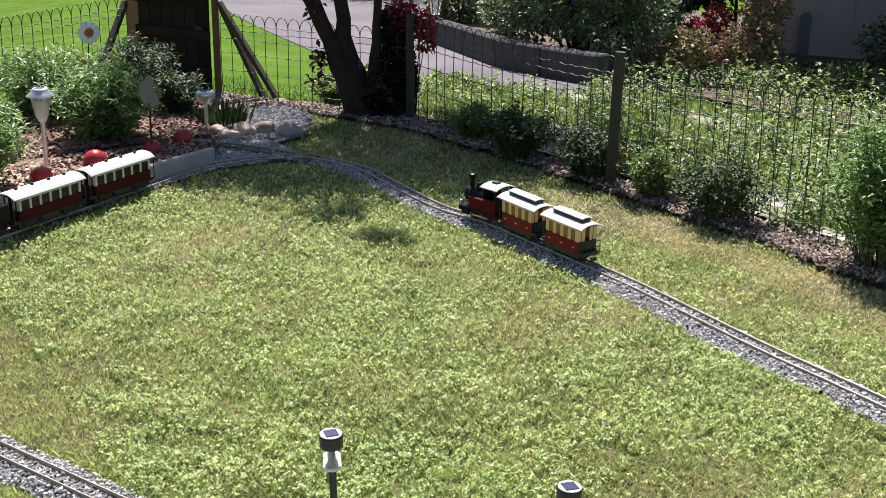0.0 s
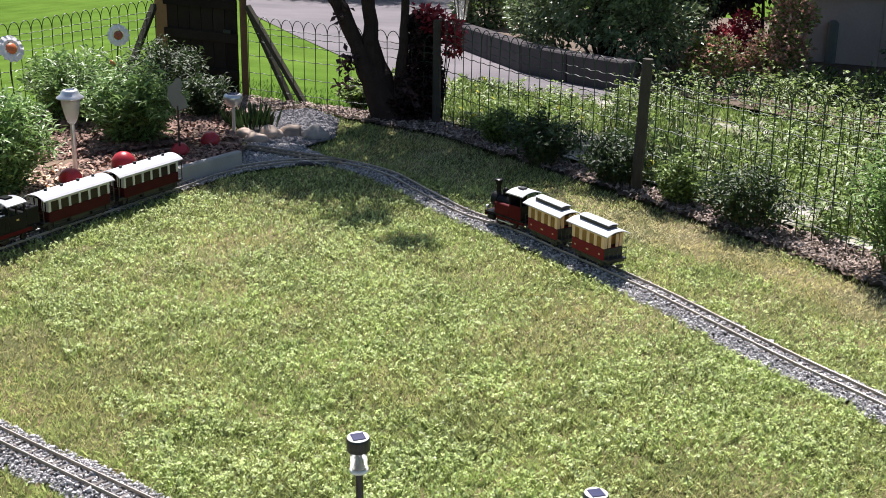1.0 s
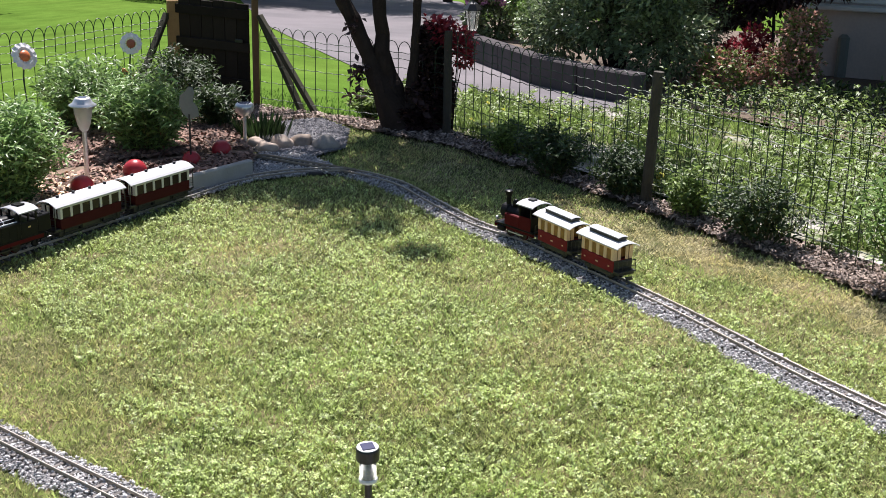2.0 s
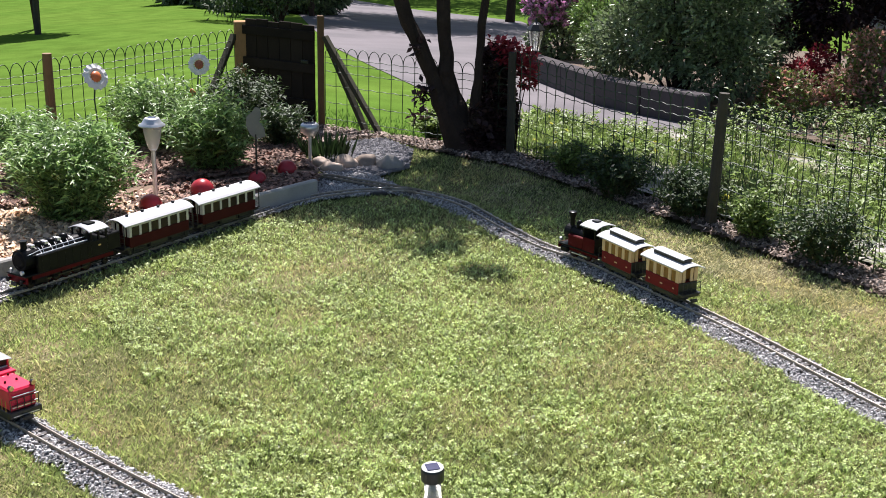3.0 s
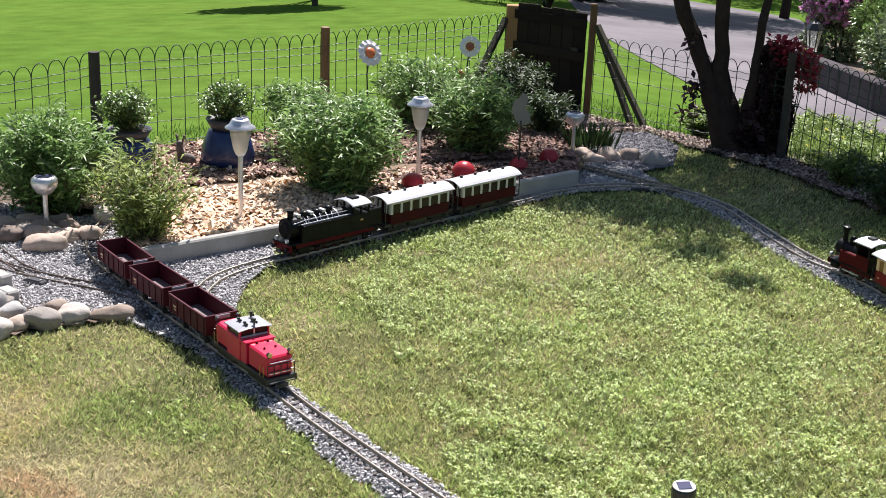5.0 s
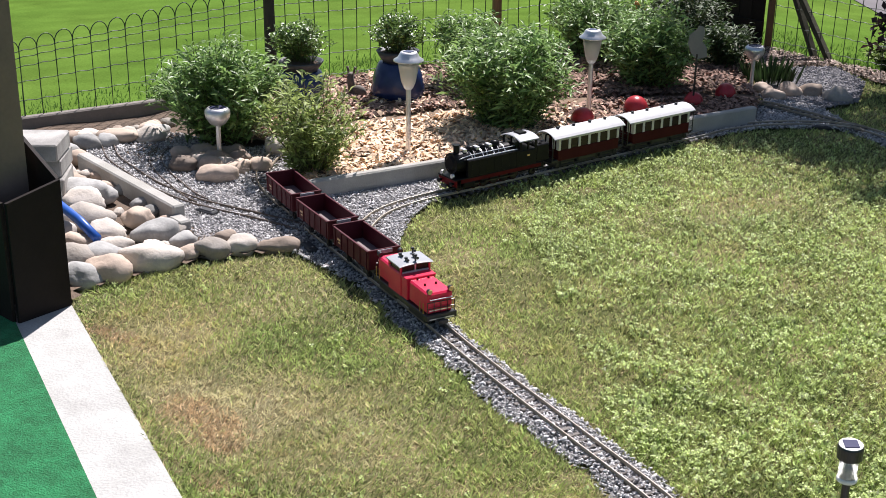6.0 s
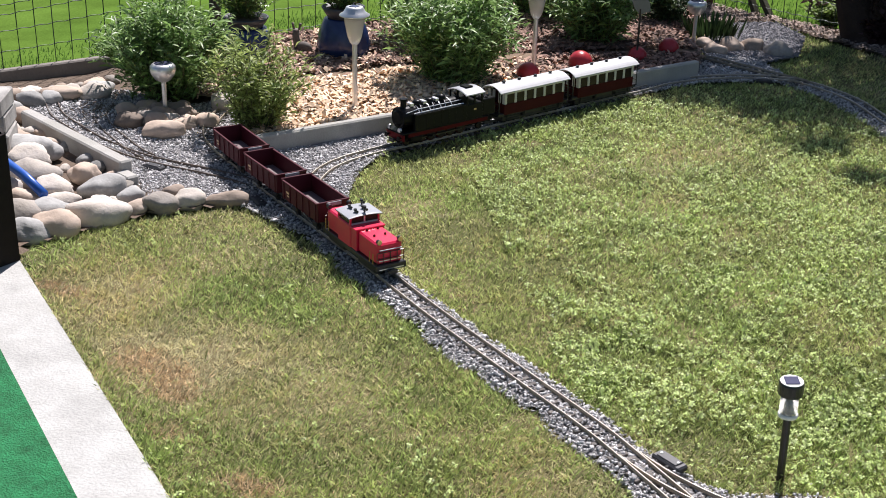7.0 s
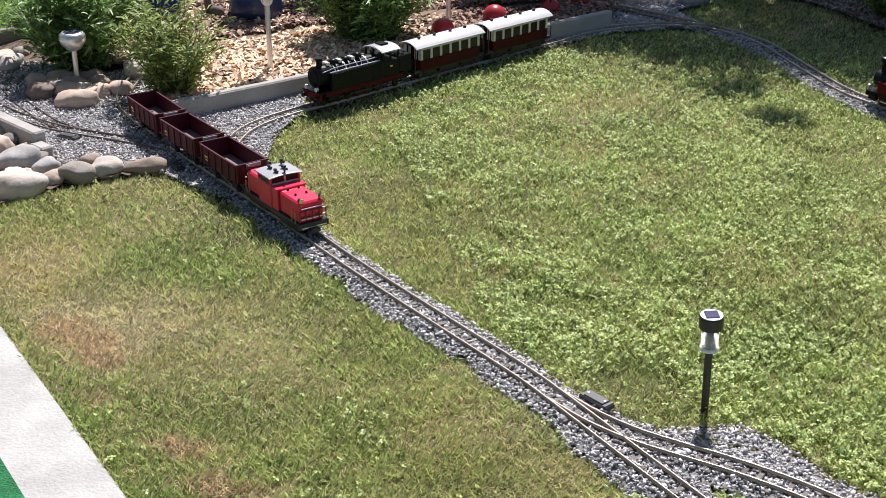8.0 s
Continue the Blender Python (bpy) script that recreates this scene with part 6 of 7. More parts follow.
# weeds between the fence and the driveway: too many to count
g = np.random.default_rng(50)
P, D, S = [], [], []
bm = bmesh.new()
for i in range(2700):
    x, y = g.uniform(-0.75, 3.4), g.uniform(3.9, 9.0)
    b = float(beyond(x, y))
    if lattice(x * 2.2, y * 2.2, 77) * 0.65 + lattice(x * 6, y * 6, 78) * 0.35 < 0.45 or not (0.05 < b < (3.1 if x > 0.5 else 1.7)) or inside(np.array([x]), np.array([y]), DRIVE)[0] and g.uniform() < 0.9 or x < -0.55:
        continue
    z = float(ground_z(x, y))
    h = g.uniform(0.04, 0.11) + (g.uniform(0.02, 0.15) + 0.05 * min(b, 1.5) + (0.16 if g.uniform() < 0.06 else 0) if x > 0.25 + 0.15 * (y - 6) else 0.0)
    lx, ly = g.normal(0, 0.05, 2)
    pipe(bm, [(x, y, z - 0.02), (x + lx * 0.4, y + ly * 0.4, z + h * 0.5), (x + lx, y + ly, z + h)], [0.003, 0.0025, 0.0012], 4)
    for k in range(int(g.uniform(12, 26))):
        t = g.uniform(0.1, 1.05)
        o = g.uniform(0, 2 * np.pi)
        P.append((x + lx * t + g.normal(0, 0.02), y + ly * t + g.normal(0, 0.02), z + h * t))
        D.append((math.cos(o), math.sin(o), g.uniform(-0.2, 0.7)))
        S.append(g.uniform(0.6, 1.2))
weeds = tagged(thing("undergrowth", (0, 0, 0), "rank green weeds and nettles behind the fence", "weeds"), kind="stuff")
part("branchwork", bm, M_stem, weeds)
S = np.array(S)
leaf_mesh("foliage", np.array(P), np.array(D), 0.040 * S, 0.019 * S, M_leaf2, weeds)
m = g.uniform(0, 1, len(P)) < 0.012
Py = np.array(P)[m] + np.array([0, 0, 0.02])
m2 = (Py[:, 0] < 0.6)
leaf_mesh("blossom_mass", np.repeat(Py[m2], 4, 0), g.normal(0, 1, (4 * m2.sum(), 3)) + np.array([0, 0, 0.6]), np.full(4 * m2.sum(), 0.022), np.full(4 * m2.sum(), 0.018), M_yellowpetal, weeds)


x, y = scatter(60000, -0.6, 3.2, 3.4, 8.6, lambda x, y: (beyond(x, y) > 0.03) & (beyond(x, y) < 2.4) & inside(x, y, WEEDY) & (lattice(x * 3, y * 3, 79) * 0.6 + lattice(x * 9, y * 9, 80) * 0.4 > 0.40))
blades("rough_grass", x, y, 0.075, 0.006, 0.55, M_leaf2, "rough long grass among the weeds", ground_z(x, y) + 0.01)


def clump(name, label, category, centres, leaves, size, mat, seed, trunk=True, group="", aspect=0.5, mats=()):
    """A big shrub: limbs up to several uneven clumps, leaves mostly on their outer shells with gaps."""
    r = thing(name, (0, 0, 0), label, category, group)
    g = np.random.default_rng(seed)
    P, D = [], []
    bm = bmesh.new()
    x0, y0 = np.mean([c[0] for c in centres]), np.mean([c[1] for c in centres])
    z0 = float(ground_z(x0, y0))
    vol = np.array([c[3] ** 2 for c in centres])
    for c, k in zip(centres, (leaves * vol / vol.sum()).astype(int)):
        pipe(bm, [(x0, y0, z0 - 0.05), (x0 + (c[0] - x0) * 0.3, y0 + (c[1] - y0) * 0.3, z0 + (c[2] - z0) * 0.5), (c[0], c[1], c[2])], [0.05 * c[3], 0.04 * c[3], 0.015 * c[3]], 6)
        for i in range(k):
            v = g.normal(0, 1, 3)
            v /= np.linalg.norm(v)
            bump = 0.82 + 0.36 * noise.noise(Vector(v * 2.6) + Vector((seed, c[0], c[1]))) + 0.2 * noise.noise(Vector(v * 6.5) + Vector((c[0], seed, 0)))
            rad = c[3] * bump * (1 - 0.55 * g.uniform(0, 1) ** 2.2)
            p = np.array(c[:3]) + v * rad * np.array([1, 1, 0.85])
            p[2] = max(p[2], float(ground_z(p[0], p[1])) + 0.01)
            P.append(p)
            D.append(v + g.normal(0, 0.6, 3))
    part("limbwork", bm, M_bark, r)
    P, D = np.array(P), np.array(D)
    n = len(P)
    leaf_mesh("foliage", P, D, size * g.uniform(0.6, 1.3, n), size * aspect * g.uniform(0.7, 1.3, n), mat, r, plain=True)
    for nm, mt, share, top in mats:
        m = (g.uniform(0, 1, n) < share) & (P[:, 2] > top)
        Q = np.repeat(P[m], 4, 0) + D[np.repeat(np.nonzero(m)[0], 4)] * 0.02
        fl = leaf_mesh(nm, Q, g.normal(0, 1, Q.shape) + np.array([0, -0.4, 0.6]), np.full(len(Q), size * 0.75), np.full(len(Q), size * 0.55), mt, r, plain=True)
        tagged(fl, kind="stuff")
    return r


H = "big shrubs by the driveway"
clump("hedge_shrub", "large dark evergreen shrub behind the garden wall", "shrub", [(0.02, 11.4, -0.08, 0.38), (0.18, 10.9, 0.12, 0.42), (0.50, 10.4, 0.18, 0.46), (0.85, 9.9, 0.10, 0.42), (0.80, 9.85, 0.42, 0.36), (0.45, 10.3, 0.5, 0.40), (0.40, 11.5, 0.45, 0.5), (0.9, 10.8, 0.45, 0.5), (0.2, 10.7, 1.05, 0.5), (0.6, 10.25, 1.1, 0.5), (0.95, 9.85, 0.95, 0.45)], 27000, 0.055, M_leafdark, 60, group=H)
clump("hedge_shrub", "tall dark grey-green shrub with narrow leaves", "shrub", [(0.95, 11.8, 0.2, 0.60), (1.25, 12.3, 0.0, 0.6), (0.95, 13.0, 0.45, 0.7), (1.15, 10.9, -0.05, 0.36)], 15000, 0.055, M_leafdark, 61, group=H, aspect=0.35)
clump("rhododendron", "rhododendron covered with pink flower clusters", "shrub", [(-0.84, 14.9, -0.10, 0.34), (-0.55, 15.1, 0.10, 0.38), (-0.75, 15.0, -0.5, 0.42)], 5200, 0.075, M_leafdark, 62, group=H, mats=(("flower_mass", M_pinkpetal, 0.40, -0.32),))
clump("shrub", "light green shrub beside the rhododendron", "shrub", [(-0.28, 13.6, -0.08, 0.32), (-0.12, 12.9, -0.2, 0.34)], 3600, 0.060, M_box_leaf, 63, group=H)
clump("rose_bush", "flowering rose bush with pale blossoms before the house", "shrub", [(1.95, 10.4, -0.20, 0.30), (2.08, 10.6, 0.10, 0.22), (1.78, 10.2, -0.35, 0.26)], 3400, 0.045, M_leaf2, 64, mats=(("blossom_mass", M_rosepetal, 0.34, -0.4),))
clump("rose_bush", "low shrub with reddish young leaves", "shrub", [(1.40, 10.2, -0.22, 0.26), (1.25, 10.0, -0.40, 0.24)], 2600, 0.042, M_leaf2, 65, mats=(("blossom_mass", M_rosepetal, 0.20, -0.4),))
clump("shrub", "mixed dark shrubs lining the weedy strip", "shrub", [(1.5, 9.2, -0.34, 0.26), (1.95, 9.2, -0.34, 0.30), (2.4, 9.0, -0.30, 0.32), (2.9, 8.7, -0.30, 0.34), (3.4, 8.3, -0.28, 0.34), (1.1, 9.15, -0.34, 0.22), (2.2, 9.7, -0.40, 0.3)], 8000, 0.055, M_fenceleaf, 71, mats=(("blossom_mass", M_rosepetal, 0.02, -0.1),))
clump("red_maple", "dark red-leaved ornamental tree before the house", "tree", [(2.05, 12.2, 0.35, 0.45), (2.5, 12.2, 0.50, 0.40), (1.75, 12.3, 0.1, 0.34)], 5200, 0.075, M_treeleaf, 66)
clump("shrub", "dark shrub at the foot of the house wall", "shrub", [(3.45, 11.6, -0.35, 0.35), (3.9, 11.2, 0.0, 0.5), (4.5, 10.8, 0.1, 0.6), (3.3, 9.6, -0.35, 0.3), (3.9, 9.4, -0.25, 0.4)], 7500, 0.065, M_leafdark, 67)
clump("red_shrub", "red-leaved shrub growing through the corner post", "shrub", [(-0.52, 6.64, 0.56, 0.09), (-0.45, 6.62, 0.52, 0.085), (-0.60, 6.66, 0.60, 0.06), (-0.43, 6.62, 0.42, 0.06), (-0.42, 6.60, 0.48, 0.05)], 760, 0.038, M_redleaf, 69, aspect=0.6)
clump("shrub", "dark purple-leaved suckers round the tree foot", "shrub", [(-0.62, 6.66, 0.15, 0.12), (-0.60, 6.66, 0.30, 0.11), (-0.60, 6.66, 0.45, 0.085), (-0.66, 6.64, 0.06, 0.12), (-0.71, 6.64, 0.10, 0.10), (-0.57, 6.66, 0.20, 0.09), (-0.62, 6.66, 0.55, 0.06)], 6200, 0.042, M_treeleaf, 70, aspect=0.65)


clump("red_shrub", "coppery red-leaved shrub before the house", "shrub", [(1.60, 10.8, -0.15, 0.20), (1.75, 11.0, -0.05, 0.16)], 1300, 0.045, M_redleaf, 72, aspect=0.5)

# the plum tree in the fence corner
def plum_tree():
    r = thing("plum_tree", (0, 0, 0), "multi-stemmed dark-leaved tree in the fence corner", "tree")
    g = np.random.default_rng(80)
    limbs = [([(-0.76, 6.66, -0.1), (-0.78, 6.655, 0.06), (-0.86, 6.64, 0.22), (-0.95, 6.63, 0.42), (-1.09, 6.61, 0.72), (-1.25, 6.65, 1.15), (-1.45, 6.75, 1.7), (-1.55, 6.8, 2.2)], [0.15, 0.115, 0.075, 0.046, 0.040, 0.036, 0.028, 0.015]),
             ([(-0.77, 6.66, 0.05), (-0.84, 6.66, 0.25), (-0.885, 6.65, 0.45), (-0.90, 6.645, 0.72), (-0.92, 6.7, 1.2), (-0.95, 6.85, 1.8), (-0.9, 7.0, 2.4)], [0.10, 0.075, 0.042, 0.038, 0.034, 0.027, 0.014]),
             ([(-0.73, 6.65, 0.0), (-0.715, 6.62, 0.18), (-0.70, 6.60, 0.42), (-0.682, 6.60, 0.72), (-0.63, 6.65, 1.3), (-0.40, 6.8, 1.9), (-0.3, 7.0, 2.4)], [0.09, 0.048, 0.026, 0.024, 0.019, 0.014, 0.008]),
             ([(-1.2, 6.64, 1.05), (-1.05, 6.4, 1.4), (-0.95, 6.15, 1.75), (-0.85, 5.95, 1.95)], [0.022, 0.018, 0.013, 0.007]),
             ([(-0.92, 6.7, 1.2), (-0.5, 6.9, 1.6), (0.0, 7.1, 1.9), (0.3, 7.2, 2.1)], [0.024, 0.02, 0.014, 0.007])]
    for k, (pts, rs) in enumerate(limbs):
        bm = bmesh.new()
        fine, fr = [], []
        for i in range(len(pts) - 1):
            for t in (0.0, 0.34, 0.67):
                p = Vector(pts[i]).lerp(Vector(pts[i + 1]), t)
                j = 0.006 * (1 if 0 < i else 0)
                fine.append(p + Vector((g.normal(0, j), g.normal(0, j), 0)))
                fr.append((rs[i] + (rs[i + 1] - rs[i]) * t) * g.uniform(0.93, 1.07))
        fine.append(Vector(pts[-1]))
        fr.append(rs[-1])
        pipe(bm, fine, fr, 10)
        part("trunk" if k == 0 else "limb", bm, M_bark, r)
    P, D = [], []
    balls = [(-1.62, 6.66, 1.92, 0.27), (-1.82, 6.92, 2.1, 0.3), (-0.85, 6.8, 1.95, 0.3), (-1.5, 6.75, 2.05, 0.34), (-1.15, 6.6, 2.0, 0.30), (-0.85, 6.85, 2.25, 0.42), (-0.45, 6.95, 2.15, 0.38), (-0.1, 7.15, 2.05, 0.36), (0.22, 7.2, 2.1, 0.30), (-0.9, 6.05, 1.95, 0.125), (-0.67, 5.78, 2.0, 0.10), (-0.30, 6.55, 2.1, 0.22), (-0.80, 7.60, 2.1, 0.36), (-0.35, 7.30, 2.1, 0.36), (-0.60, 6.95, 2.05, 0.28),
             (-0.55, 7.5, 2.2, 0.5), (-1.2, 7.4, 2.3, 0.5), (-1.75, 7.1, 2.2, 0.35), (-0.1, 7.75, 2.3, 0.5), (0.4, 7.6, 2.1, 0.35)]
    for c in balls:
        for i in range(int(6300 * c[3] ** 1.6) + 25):
            v = g.normal(0, 0.52, 3) * c[3]
            P.append(np.array(c[:3]) + v * np.array([1, 1, 0.6]))
            D.append(g.normal(0, 1, 3))
    for a, b in (((-0.92, 6.63, 0.20), (-1.03, 6.57, 0.24)), ((-0.93, 6.63, 0.28), (-1.0, 6.55, 0.36)), ((-0.72, 6.61, 0.10), (-0.63, 6.50, 0.16)), ((-0.72, 6.60, 0.2), (-0.70, 6.5, 0.26))):
        bm = bmesh.new()
        tube(bm, a, b, 0.005, 0.002, 5)
        part("twig", bm, M_bark, r)
    for (x, y, z) in [(-1.0, 6.56, 0.30), (-1.03, 6.57, 0.22), (-0.99, 6.55, 0.36), (-0.63, 6.50, 0.16), (-0.70, 6.5, 0.25), (-1.02, 6.58, 0.6)]:
        for i in range(16):
            P.append(np.array((x, y, z)) + np.clip(g.normal(0, 0.022, 3), -0.035, 0.035))
            D.append(g.normal(0, 1, 3))
    P, D = np.array(P), np.array(D)
    n = len(P)
    leaf_mesh("foliage", P, D, 0.052 * g.uniform(0.7, 1.2, n), 0.034 * g.uniform(0.7, 1.2, n), M_treeleaf, r, plain=True)


plum_tree()

# ---- pots ----
def pot(x, y, z, prof, mat, label, seed, leafy, size, stack=None):
    t = thing("plant_pot", (x, y, z), label, "plant pot", "glazed plant pots")
    bm = bmesh.new()
    lathe(bm, prof, 28)
    part("pot", bm, mat, t, smooth=True)
    if stack:
        bm = bmesh.new()
        lathe(bm, stack, 28)
        part("liner", bm, M_greypot, t, "dark grey inner pot", smooth=True)
    bm = bmesh.new()
    top = (stack or prof)
    rr, zz = max(p[0] for p in top) * 0.86, max(p[1] for p in top) - 0.012
    lathe(bm, [(rr, zz - 0.004), (rr * 0.6, zz + 0.004), (0.004, zz + 0.006)], 18)
    part("soil", bm, M_humus, t)
    b = thing("box_shrub", (0, 0, 0), "small bushy boxwood growing in a pot", "plant", "potted box shrubs")
    shrub_parts(b, x, y, z + zz, leafy[0] * 1.12, leafy[1] * 1.25, 50, 1900, size, M_box_leaf, seed, lift=0.2, stem_r=0.003, aspect=0.45)
    return t


pot(-3.24, 4.60, 0.04, [(0.05, 0.0), (0.075, 0.004), (0.105, 0.07), (0.11, 0.12), (0.095, 0.16), (0.075, 0.165)], M_blueglaze, "dark blue glazed pot holding a grey bowl", 91, (0.20, 0.125), 0.026,
    [(0.070, 0.155), (0.098, 0.195), (0.108, 0.210), (0.100, 0.212), (0.090, 0.198)])
pot(-2.915, 4.935, 0.04, [(0.085, 0.0), (0.122, 0.006), (0.128, 0.05), (0.115, 0.12), (0.092, 0.175), (0.085, 0.180)], M_blueglaze, "squat blue glazed pot with a dark grey insert", 92, (0.19, 0.115), 0.026,
    [(0.066, 0.172), (0.088, 0.205), (0.103, 0.232), (0.096, 0.235), (0.085, 0.215)])

# ---- ornaments ----
def glass_ball(x, y, z, r):
    t = thing("glass_ball", (x, y, z), "shiny red glass garden ball lying in mulch", "ornament", "red glass balls")
    bm = bmesh.new()
    bmesh.ops.create_uvsphere(bm, u_segments=28, v_segments=18, radius=r)
    part("ball", bm, M_ball, t, smooth=True)
    bm = bmesh.new()
    lathe(bm, [(r * 0.2, -r * 1.06), (r * 0.2, -r * 0.9)], 10)
    part("neck", bm, M_ball, t)


for x, y, r in ((-1.975, 4.955, 0.052), (-1.835, 5.255, 0.056), (-1.645, 5.525, 0.045), (-1.555, 5.745, 0.050)):
    glass_ball(x, y, 0.05 + r * 0.42, r)


def daisy(x, y, z, h, r, face, centre, label, mats):
    t = thing("metal_flower", (x, y, z), label, "ornament", "metal flowers on stakes")
    bm = bmesh.new()
    pipe(bm, [(0.01, 0, -0.04), (0.0, 0, h * 0.4), (-0.012, 0.0, h * 0.75), (0, 0, h)], 0.0045, 6)
    part("stake", bm, M_wire, t)
    q = Vector(face).to_track_quat("Z", "Y").to_matrix().to_4x4()
    for k in range(13):
        bm = bmesh.new()
        a = 2 * math.pi * k / 13
        c = [(0.35, 0.0, 0.004), (0.62, 0.20, 0.010), (0.92, 0.215, 0.006), (1.02, 0.0, 0.0), (0.92, -0.215, 0.006), (0.62, -0.20, 0.010)]
        top = [bm.verts.new((r * p, r * w, zz + 0.0015)) for p, w, zz in c]
        low = [bm.verts.new((r * p, r * w, zz - 0.0015)) for p, w, zz in c]
        bm.faces.new(top)
        bm.faces.new(low[::-1])
        for i in range(6):
            bm.faces.new((low[i], low[(i + 1) % 6], top[(i + 1) % 6], top[i]))
        bmesh.ops.recalc_face_normals(bm, faces=bm.faces)
        p = part("petal", bm, mats[0] if k % 2 == 0 or len(mats) == 1 else mats[1], t)
        p.matrix_parent_inverse = Matrix.Identity(4)
        p.matrix_local = Matrix.Translation((0, 0, h)) @ q @ pose(0, 0, 0, 0, 0, math.degrees(a))
    bm = bmesh.new()
    lathe(bm, [(r * 0.42, 0.0), (r * 0.40, 0.012), (r * 0.25, 0.020), (0.004, 0.022)], 18)
    p = part("flower_centre", bm, centre, t, smooth=True)
    p.matrix_parent_inverse = Matrix.Identity(4)
    p.matrix_local = Matrix.Translation((0, 0, h)) @ q


M_flowerbrown = material("flower_centre_brown", (0.33, 0.10, 0.05), 0.6, vary=0.3, scale=60, fine=200, bump=0.2)
daisy(-2.20, 6.34, 0.04, 0.445, 0.059, (0.32, -0.95, 0.25), M_flowerbrown, "white painted metal daisy on a stake", (M_petal,))
daisy(-2.545, 5.752, 0.04, 0.46, 0.070, (0.75, -0.5, 0.45), M_orange, "white and orange metal flower on a bent stake", (M_petal, M_petal))


def leaf_flower():
    t = thing("metal_flower", (-2.215, 6.33, 0.30), "small orange and yellow metal leaves on the daisy stake", "ornament")
    for k in range(4):
        bm = bmesh.new()
        a = 2 * math.pi * k / 4 + 0.5
        bmesh.ops.create_uvsphere(bm, u_segments=10, v_segments=6, radius=0.03)
        bmesh.ops.scale(bm, vec=(1.0, 0.55, 0.16), verts=bm.verts)
        p = part("metal_leaf", bm, M_orange if k % 2 else M_yellow, t, smooth=True)
        p.matrix_local = pose(math.cos(a) * 0.032, -0.012, math.sin(a) * 0.032, 90, 0, 0) @ pose(0, 0, 0, 0, 0, math.degrees(a))


leaf_flower()


def snail():
    t = thing("garden_figure", (-3.085, 4.83, 0.05), "small clay snail figure with raised feelers", "ornament")
    bm = bmesh.new()
    bmesh.ops.create_uvsphere(bm, u_segments=16, v_segments=10, radius=0.045)
    bmesh.ops.scale(bm, vec=(1.3, 0.8, 0.8), verts=bm.verts)
    bmesh.ops.translate(bm, vec=(0.02, 0, 0.03), verts=bm.verts)
    pipe(bm, [(-0.02, 0, 0.02), (-0.04, 0, 0.08), (-0.035, -0.005, 0.13)], [0.03, 0.024, 0.022], 10)
    for o in (-0.018, 0.02):
        pipe(bm, [(-0.035 + o, 0, 0.13), (-0.035 + 1.6 * o, 0, 0.165)], [0.007, 0.009], 8)
    bmesh.ops.scale(bm, vec=(0.72, 0.72, 0.85), verts=bm.verts)
    part("garden_figure_body", bm, M_figure, t, smooth=True)


snail()


def cutout():
    """Flat grey-green painted sheet-metal animal on a rod."""
    t = thing("garden_stake", (-1.64, 5.50, 0.04), "flat grey painted cut-out figure on a rod", "ornament")
    bm = bmesh.new()
    tube(bm, (0, 0, -0.04), (0, 0, 0.26), 0.005, sides=8)
    part("rod", bm, M_black, t)
    prof = [(0.0, 0.12), (0.05, 0.14), (0.045, 0.19), (0.02, 0.22), (0.03, 0.27), (0.022, 0.30), (0.0, 0.305), (-0.015, 0.28), (-0.045, 0.25), (-0.05, 0.20), (-0.03, 0.15)]
    bm = bmesh.new()
    prof = [(a * 0.95, 0.235 + (b - 0.12) * 0.85) for a, b in prof]
    f = [bm.verts.new((a, -0.002, b)) for a, b in prof]
    k = [bm.verts.new((a, 0.002, b)) for a, b in prof]
    bm.faces.new(f)
    bm.faces.new(k[::-1])
    for i in range(len(prof)):
        j = (i + 1) % len(prof)
        bm.faces.new((f[j], f[i], k[i], k[j]))
    bmesh.ops.recalc_face_normals(bm, faces=bm.faces)
    part("plate", bm, M_sign, t)


cutout()

# ---- cobbles ----
def cobble(x, y, z, rx, ry, rz, turn, seed, mat=None, group="cobbles"):
    bm = bmesh.new()
    bmesh.ops.create_icosphere(bm, subdivisions=3, radius=1.0)
    for v in bm.verts:
        c = v.co
        k = 1 + 0.30 * noise.noise(c * 1.0 + Vector((seed * 3.1, 0, 0))) + 0.16 * noise.noise(c * 1.9 + Vector((0, seed, 0)))
        v.co = Vector((c.x * rx, c.y * ry, c.z * rz)) * k
    kind = (seed * 7 + 3) % 10
    stone = mat or (M_stonebrown if kind < 3 else M_stonegrey if kind < 5 else M_stone)
    tint = "warm brown" if stone is M_stonebrown else "mottled grey" if stone is M_stonegrey else "pale grey-brown"
    o = part("cobble", bm, stone, None, smooth=True)
    o.matrix_world = pose(x, y, z, 8 * math.sin(seed), 8 * math.cos(seed * 2.3), turn)
    tagged(o, "smooth rounded river cobble, " + tint, "stone", group)


